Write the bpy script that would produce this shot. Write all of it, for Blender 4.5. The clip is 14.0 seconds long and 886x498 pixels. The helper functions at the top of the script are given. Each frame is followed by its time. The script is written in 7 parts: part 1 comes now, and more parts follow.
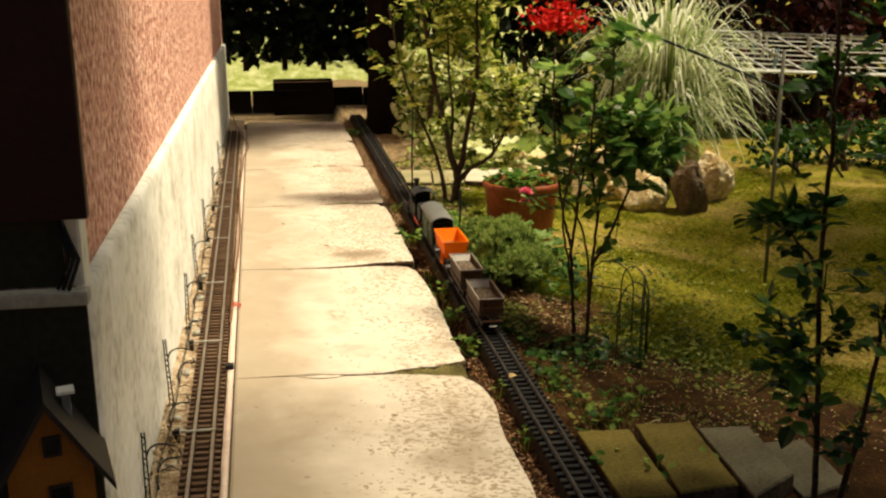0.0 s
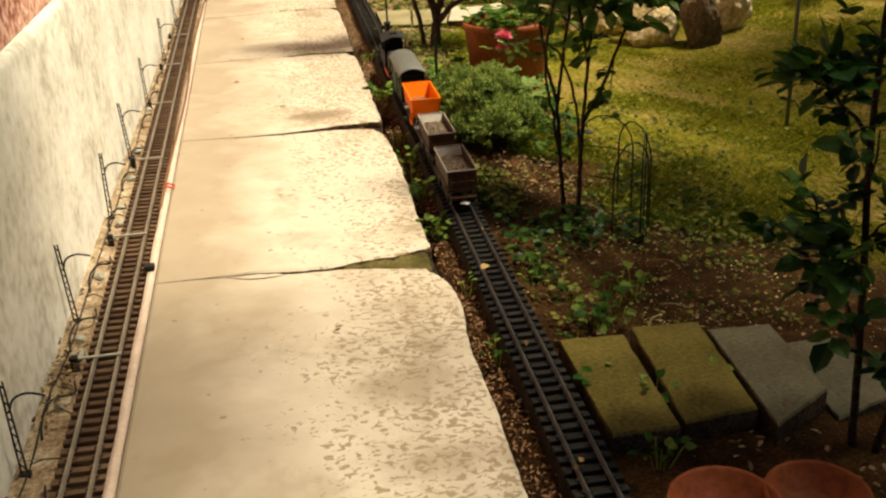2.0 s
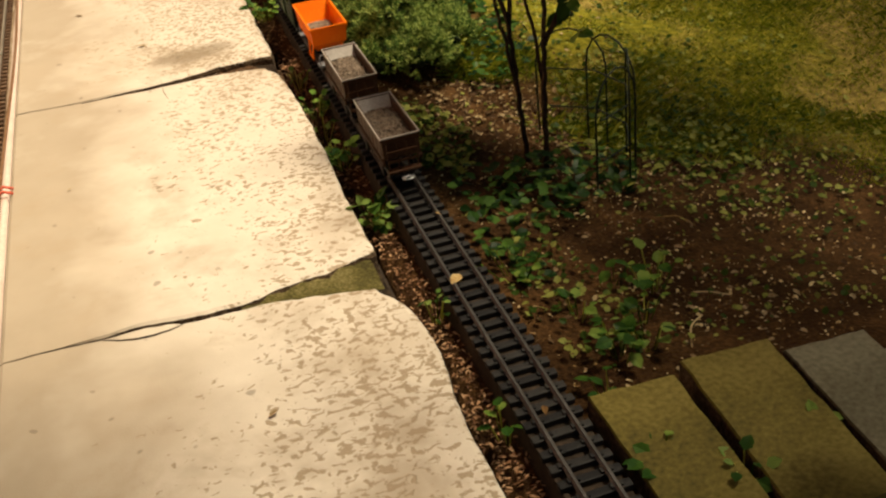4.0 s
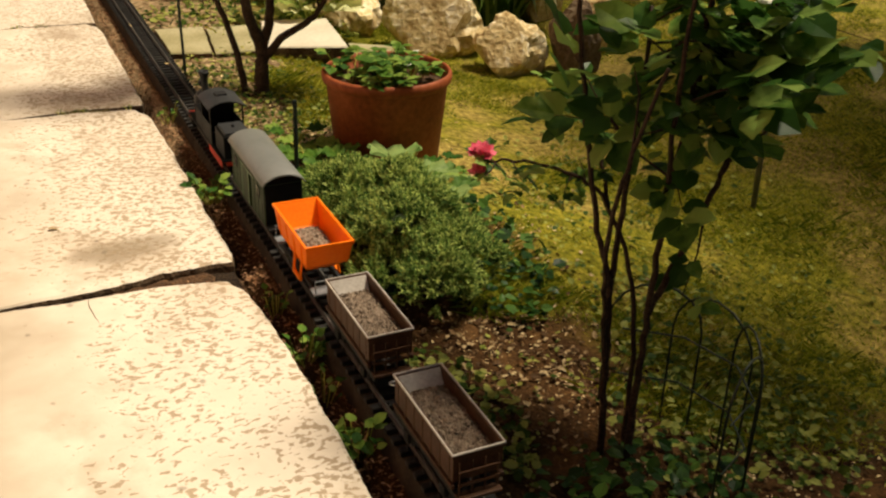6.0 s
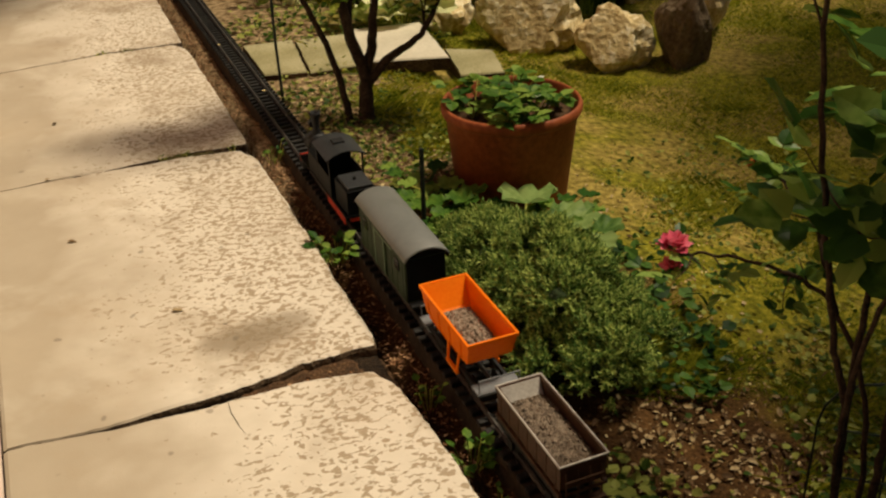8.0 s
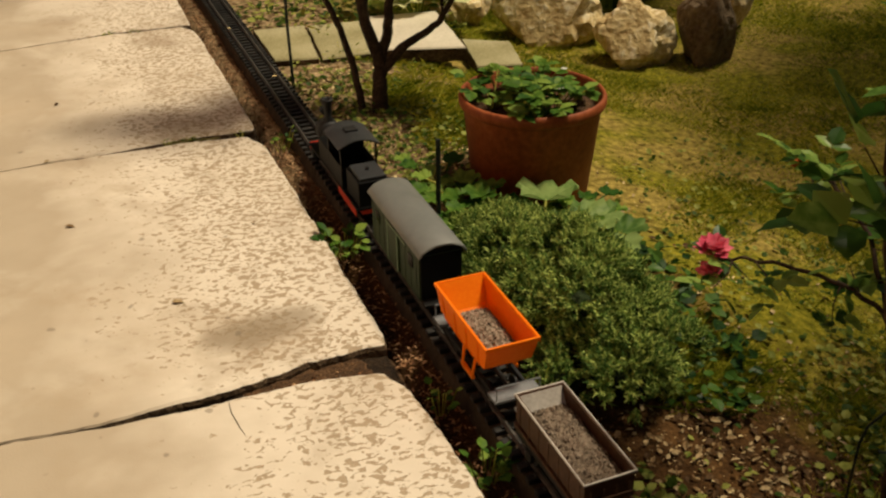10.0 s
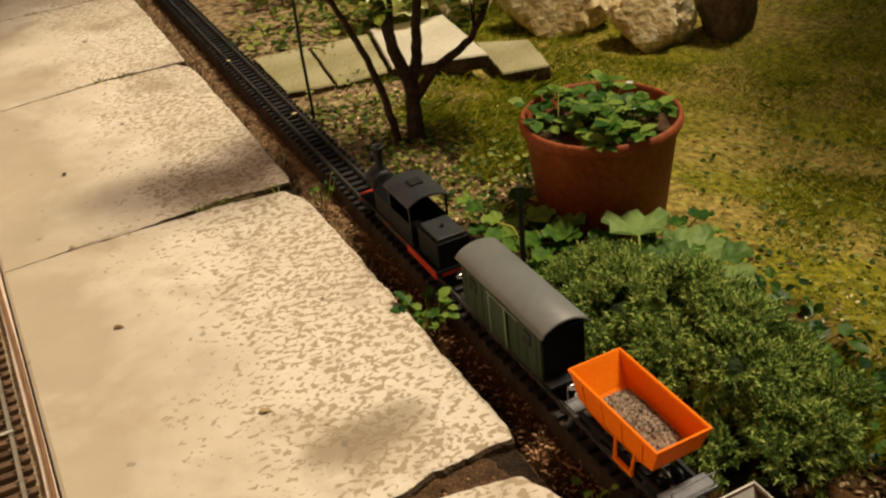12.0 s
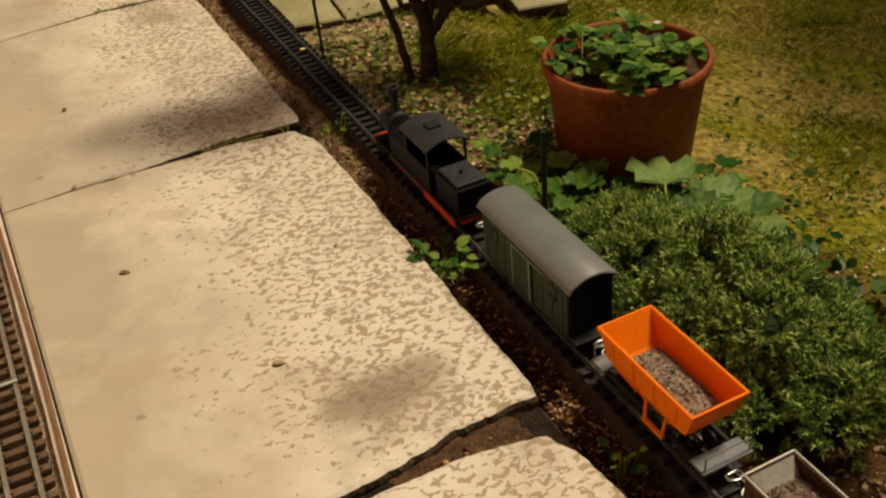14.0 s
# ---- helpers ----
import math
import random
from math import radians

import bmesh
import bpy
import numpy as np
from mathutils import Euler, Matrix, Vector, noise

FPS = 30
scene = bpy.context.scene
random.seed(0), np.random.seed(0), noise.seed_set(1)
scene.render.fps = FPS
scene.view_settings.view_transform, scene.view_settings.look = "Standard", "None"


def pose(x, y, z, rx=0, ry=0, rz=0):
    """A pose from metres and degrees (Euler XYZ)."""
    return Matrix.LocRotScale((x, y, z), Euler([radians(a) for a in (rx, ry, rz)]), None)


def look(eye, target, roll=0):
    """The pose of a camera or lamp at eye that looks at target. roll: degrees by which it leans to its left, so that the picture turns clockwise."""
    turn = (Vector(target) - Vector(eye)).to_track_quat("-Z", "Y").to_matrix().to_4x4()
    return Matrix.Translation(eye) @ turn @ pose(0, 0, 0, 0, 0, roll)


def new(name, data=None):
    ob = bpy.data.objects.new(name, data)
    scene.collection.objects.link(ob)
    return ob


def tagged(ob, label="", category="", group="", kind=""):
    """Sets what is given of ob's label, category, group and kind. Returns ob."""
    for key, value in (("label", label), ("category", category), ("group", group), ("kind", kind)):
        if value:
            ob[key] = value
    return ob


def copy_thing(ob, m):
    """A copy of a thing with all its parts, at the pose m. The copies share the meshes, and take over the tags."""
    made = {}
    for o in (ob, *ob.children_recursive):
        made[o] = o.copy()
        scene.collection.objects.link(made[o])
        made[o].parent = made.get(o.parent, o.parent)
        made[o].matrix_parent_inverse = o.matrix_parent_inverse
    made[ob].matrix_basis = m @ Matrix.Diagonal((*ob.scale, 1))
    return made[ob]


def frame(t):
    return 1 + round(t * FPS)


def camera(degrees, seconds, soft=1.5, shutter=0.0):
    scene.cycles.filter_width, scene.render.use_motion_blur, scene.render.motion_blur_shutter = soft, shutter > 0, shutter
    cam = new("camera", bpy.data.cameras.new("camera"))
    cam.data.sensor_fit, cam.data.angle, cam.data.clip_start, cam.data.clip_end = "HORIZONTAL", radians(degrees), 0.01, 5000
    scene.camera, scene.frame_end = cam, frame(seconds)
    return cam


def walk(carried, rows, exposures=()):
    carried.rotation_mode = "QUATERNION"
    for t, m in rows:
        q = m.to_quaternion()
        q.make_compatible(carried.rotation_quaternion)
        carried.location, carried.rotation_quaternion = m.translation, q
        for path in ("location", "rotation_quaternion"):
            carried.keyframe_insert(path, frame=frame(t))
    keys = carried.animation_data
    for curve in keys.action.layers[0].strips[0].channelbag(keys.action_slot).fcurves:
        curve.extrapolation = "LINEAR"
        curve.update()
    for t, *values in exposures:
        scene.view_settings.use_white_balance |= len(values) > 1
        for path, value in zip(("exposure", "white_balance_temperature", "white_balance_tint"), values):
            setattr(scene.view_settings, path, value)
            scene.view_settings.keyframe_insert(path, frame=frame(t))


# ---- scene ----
cam = camera(48.0, 14.0, soft=2.3)
PATH = [
    (0, (-0.523, -3.805, 1.082), (-0.202, -1.901, 0.56), -0.1),
    (0.5, (-0.526, -3.801, 1.063), (-0.198, -1.897, 0.548), 1.5),
    (1, (-0.491, -3.731, 1.073), (-0.177, -1.852, 0.464), -2.6),
    (1.5, (-0.369, -3.538, 1.038), (-0.093, -1.685, 0.338), -2.6),
    (2, (-0.302, -3.331, 1.014), (-0.034, -1.53, 0.186), -2.9),
    (2.2, (-0.304, -3.244, 1.011), (-0.011, -1.435, 0.212), -4.3),
    (4.3, (-0.242, -2.502, 0.976), (0.173, -0.884, -0.124), -7.4),
    (4.5, (-0.235, -2.408, 0.969), (0.22, -0.777, -0.095), -5.8),
    (5, (-0.258, -2.222, 0.918), (0.294, -0.568, -0.06), -0.7),
    (5.5, (-0.381, -2.027, 0.949), (0.354, -0.381, 0.083), 1.1),
    (6, (-0.402, -1.878, 0.974), (0.364, -0.263, 0.077), 1.6),
    (6.5, (-0.4, -1.694, 0.98), (0.295, -0.071, 0.041), 2.4),
    (7, (-0.424, -1.575, 1.015), (0.314, 0.006, 0.037), 1.6),
    (7.5, (-0.467, -1.554, 1.08), (0.182, 0.057, 0.088), -2.5),
    (8, (-0.458, -1.538, 1.096), (0.181, 0.084, 0.116), -2.6),
    (8.2, (-0.456, -1.535, 1.094), (0.184, 0.083, 0.11), -2.4),
    (10.5, (-0.44, -1.374, 1.042), (0.174, 0.255, 0.056), -0.4),
    (11, (-0.41, -1.282, 1.053), (0.173, 0.358, 0.068), -0.3),
    (11.5, (-0.459, -1.184, 1.073), (0.149, 0.421, 0.046), -2.2),
    (12, (-0.556, -1.09, 1.122), (0.118, 0.472, 0.07), -6.8),
    (12.5, (-0.59, -1.04, 1.118), (0.119, 0.502, 0.061), -4.1),
    (13, (-0.583, -1.019, 1.106), (0.118, 0.514, 0.029), -4.0),
    (13.5, (-0.564, -1.009, 1.117), (0.117, 0.515, 0.016), -4.8),
    (14, (-0.561, -1.002, 1.107), (0.077, 0.496, -0.055), -6.2),
]
EXPOSURES = [(0.0, 0.52, 6800, 6), (2.2, 0.43, 6850, 8), (4.5, 0.25, 6800, 11), (6.0, 0.32, 6600, 11), (6.5, 0.22, 6600, 11), (7.0, 0.02, 6650, 10), (7.5, -0.20, 6700, 10), (8.0, -0.27, 6750, 10), (10.5, -0.20, 6800, 10), (12.0, -0.16, 6850, 10), (13.5, -0.17, 6850, 10), (14.0, -0.42, 6900, 9)]
walk(cam, [(t, look(eye, target, roll)) for t, eye, target, roll in PATH], EXPOSURES)

# light
SUN_FROM = Vector((0.49, 0.02, 1.0)).normalized()
world = bpy.data.worlds.new("world")
scene.world = world
world.use_nodes = True
wn = world.node_tree
sky = wn.nodes.new("ShaderNodeTexSky")
sky.sky_type = "NISHITA"
sky.sun_disc = False
sky.sun_elevation = math.asin(SUN_FROM.z)
sky.sun_rotation = math.atan2(SUN_FROM.x, SUN_FROM.y)
wn.links.new(sky.outputs[0], wn.nodes["Background"].inputs[0])
sky.dust_density, sky.ozone_density, sky.air_density = 5.0, 0.2, 0.8
wn.nodes["Background"].inputs[1].default_value = 0.030
sun = new("sun", bpy.data.lights.new("sun", "SUN"))
sun.data.energy = 5.0
sun.data.angle = radians(12.0)
sun.data.color = (1.0, 0.88, 0.68)
sun.matrix_world = look(SUN_FROM * 30, (0, 0, 0))

rng = random.Random(7)


# ---- materials ----
def material(name, colours, scale=8.0, fine=90.0, rough=0.8, bump=0.3, metal=0.0, spread=0.0, depth=0.002, translucent=0.0, fine_amount=0.45, spec=0.22):
    """A surface of two or three colours in blotches, with a fine grain and relief; spread varies it piece by piece."""
    spec = 0.10 if translucent else spec
    m = bpy.data.materials.new(name)
    m.use_nodes = True
    nt, n = m.node_tree, m.node_tree.nodes
    bsdf = n["Principled BSDF"]
    co = n.new("ShaderNodeTexCoord")
    big = n.new("ShaderNodeTexNoise")
    big.inputs["Scale"].default_value, big.inputs["Detail"].default_value = scale, 5
    small = n.new("ShaderNodeTexNoise")
    small.inputs["Scale"].default_value, small.inputs["Detail"].default_value = fine, 3
    for t in (big, small):
        nt.links.new(co.outputs["Object"], t.inputs["Vector"])
    mix = n.new("ShaderNodeMix")
    mix.inputs["Factor"].default_value = fine_amount
    nt.links.new(big.outputs["Fac"], mix.inputs["A"])
    nt.links.new(small.outputs["Fac"], mix.inputs["B"])
    value = mix.outputs["Result"]
    if spread:
        geo = n.new("ShaderNodeNewGeometry")
        info = n.new("ShaderNodeObjectInfo")
        both = n.new("ShaderNodeMath")
        both.operation = "ADD"
        nt.links.new(geo.outputs["Random Per Island"], both.inputs[0])
        nt.links.new(info.outputs["Random"], both.inputs[1])
        wrap = n.new("ShaderNodeMath")
        wrap.operation = "FRACT"
        nt.links.new(both.outputs[0], wrap.inputs[0])
        add = n.new("ShaderNodeMath")
        add.operation = "MULTIPLY_ADD"
        add.inputs[1].default_value = spread
        nt.links.new(wrap.outputs[0], add.inputs[0])
        shift = n.new("ShaderNodeMath")
        shift.operation = "SUBTRACT"
        shift.inputs[1].default_value = spread / 2
        nt.links.new(value, shift.inputs[0])
        nt.links.new(shift.outputs[0], add.inputs[2])
        value = add.outputs[0]
    ramp = n.new("ShaderNodeValToRGB")
    els = ramp.color_ramp.elements
    stops = [0.32 + 0.36 * k / (len(colours) - 1) for k in range(len(colours))]
    els[0].position, els[0].color = stops[0], (*colours[0], 1)
    els[1].position, els[1].color = stops[-1], (*colours[-1], 1)
    for p, c in zip(stops[1:-1], colours[1:-1]):
        els.new(p).color = (*c, 1)
    nt.links.new(value, ramp.inputs["Fac"])
    nt.links.new(ramp.outputs["Color"], bsdf.inputs["Base Color"])
    bsdf.inputs["Roughness"].default_value, bsdf.inputs["Metallic"].default_value = rough, metal
    bsdf.inputs["Specular IOR Level"].default_value = spec
    if bump:
        b = n.new("ShaderNodeBump")
        b.inputs["Strength"].default_value, b.inputs["Distance"].default_value = bump, depth
        nt.links.new(small.outputs["Fac"], b.inputs["Height"])
        nt.links.new(b.outputs["Normal"], bsdf.inputs["Normal"])
    if translucent:
        glow = n.new("ShaderNodeBsdfTranslucent")
        nt.links.new(ramp.outputs["Color"], glow.inputs["Color"])
        both = n.new("ShaderNodeMixShader")
        both.inputs[0].default_value = translucent
        nt.links.new(bsdf.outputs[0], both.inputs[1])
        nt.links.new(glow.outputs[0], both.inputs[2])
        nt.links.new(both.outputs[0], n["Material Output"].inputs["Surface"])
    return m


def concrete_material():
    """Trowelled cream concrete whose skin has flaked away in small scales towards the garden side."""
    m = bpy.data.materials.new("flaked_concrete")
    m.use_nodes = True
    nt, n = m.node_tree, m.node_tree.nodes
    bsdf = n["Principled BSDF"]

    def node(kind, **sets):
        k = n.new(kind)
        for name, v in sets.items():
            k.inputs[name].default_value = v
        return k

    def maths(op, a, b=None, c=None):
        k = n.new("ShaderNodeMath")
        k.operation = op
        for i, v in enumerate((a, b, c)):
            if isinstance(v, (int, float)):
                k.inputs[i].default_value = v
            elif v is not None:
                nt.links.new(v, k.inputs[i])
        return k.outputs[0]

    def ramp(value, lo, hi):
        r = n.new("ShaderNodeMapRange")
        r.inputs["From Min"].default_value, r.inputs["From Max"].default_value = lo, hi
        nt.links.new(value, r.inputs["Value"])
        return r.outputs["Result"]

    def blend(fac, a, b):
        k = n.new("ShaderNodeMix")
        k.data_type = "RGBA"
        nt.links.new(fac, k.inputs["Factor"])
        for i, v in ((6, a), (7, b)):
            if isinstance(v, tuple):
                k.inputs[i].default_value = (*v, 1)
            else:
                nt.links.new(v, k.inputs[i])
        return k.outputs[2]

    co = n.new("ShaderNodeTexCoord")
    xyz = n.new("ShaderNodeSeparateXYZ")
    nt.links.new(co.outputs["Object"], xyz.inputs[0])

    def noise_at(scale, detail, rough=0.5, distort=0.0):
        k = node("ShaderNodeTexNoise", Scale=scale, Detail=detail, Roughness=rough, Distortion=distort)
        nt.links.new(co.outputs["Object"], k.inputs["Vector"])
        return k.outputs["Fac"]

    broad, mid, fine = noise_at(2.2, 4), noise_at(9, 5, 0.6), noise_at(260, 2)
    # flakes lie a little drawn out, each a centimetre or two long
    turned = n.new("ShaderNodeMapping")
    turned.inputs["Rotation"].default_value = (0, 0, 0.7)
    turned.inputs["Scale"].default_value = (1.0, 1.4, 1.0)
    nt.links.new(co.outputs["Object"], turned.inputs["Vector"])
    flake = node("ShaderNodeTexNoise", Scale=62.0, Detail=2.2, Roughness=0.5, Distortion=0.7)
    nt.links.new(turned.outputs["Vector"], flake.inputs["Vector"])
    flakes = flake.outputs["Fac"]
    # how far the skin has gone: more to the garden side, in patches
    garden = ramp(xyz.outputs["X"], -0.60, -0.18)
    gone = maths("ADD", garden, maths("MULTIPLY", maths("SUBTRACT", mid, 0.5), 1.3))
    gone = maths("ADD", gone, maths("MULTIPLY", maths("SUBTRACT", broad, 0.45), 1.0))
    gone = maths("ADD", gone, maths("MULTIPLY", ramp(xyz.outputs["Y"], -0.10, 0.35), 0.20))
    level = ramp(gone, 0.25, 1.15)
    cut = maths("SUBTRACT", flakes, maths("SUBTRACT", 0.775, maths("MULTIPLY", level, 0.275)))
    worn = maths("MULTIPLY", ramp(cut, 0.0, 0.045), 0.88)
    # trowelled skin, worn paler gardenward; the house side's partial shade painted into the tan
    worn_and_lit = ramp(maths("ADD", garden, maths("MULTIPLY", maths("SUBTRACT", noise_at(3.1, 4, 0.6, 0.2), 0.5), 1.6)), 0.05, 0.75)
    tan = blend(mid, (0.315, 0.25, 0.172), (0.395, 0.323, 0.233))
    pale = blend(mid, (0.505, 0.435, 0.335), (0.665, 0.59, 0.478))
    skin = blend(worn_and_lit, tan, pale)
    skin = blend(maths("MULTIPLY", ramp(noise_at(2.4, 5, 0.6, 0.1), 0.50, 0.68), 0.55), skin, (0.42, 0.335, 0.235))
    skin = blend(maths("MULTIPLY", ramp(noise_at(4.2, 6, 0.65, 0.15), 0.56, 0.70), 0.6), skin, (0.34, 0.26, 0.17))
    bare = blend(fine, (0.23, 0.165, 0.095), (0.35, 0.265, 0.165))
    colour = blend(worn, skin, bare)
    # ground-in brown dirt in wide patches at the garden side
    dirt = ramp(maths("ADD", noise_at(3.4, 5, 0.6, 0.2), maths("MULTIPLY", garden, 0.10)), 0.60, 0.74)
    colour = blend(maths("MULTIPLY", dirt, 0.6), colour, (0.27, 0.20, 0.125))
    # an old damp mark beside the wide joint
    far = maths("ADD", maths("POWER", maths("ABSOLUTE", maths("MULTIPLY", maths("ADD", xyz.outputs["X"], 0.205), 8.5)), 2.0), maths("POWER", maths("ABSOLUTE", maths("MULTIPLY", maths("SUBTRACT", xyz.outputs["Y"], 0.130), 17.0)), 2.0))
    mark = ramp(maths("ADD", far, maths("MULTIPLY", maths("SUBTRACT", mid, 0.5), 3.0)), 1.5, 0.2)
    colour = blend(maths("MULTIPLY", mark, 0.72), colour, (0.20, 0.15, 0.09))
    spots = ramp(noise_at(34, 0), 0.80, 0.84)
    colour = blend(maths("MULTIPLY", spots, 0.5), colour, (0.12, 0.09, 0.06))
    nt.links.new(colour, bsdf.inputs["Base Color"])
    bsdf.inputs["Roughness"].default_value = 0.82
    height = maths("SUBTRACT", maths("MULTIPLY", fine, 0.25), worn)
    b = node("ShaderNodeBump", Strength=0.55, Distance=0.0022)
    nt.links.new(height, b.inputs["Height"])
    nt.links.new(b.outputs["Normal"], bsdf.inputs["Normal"])
    return m


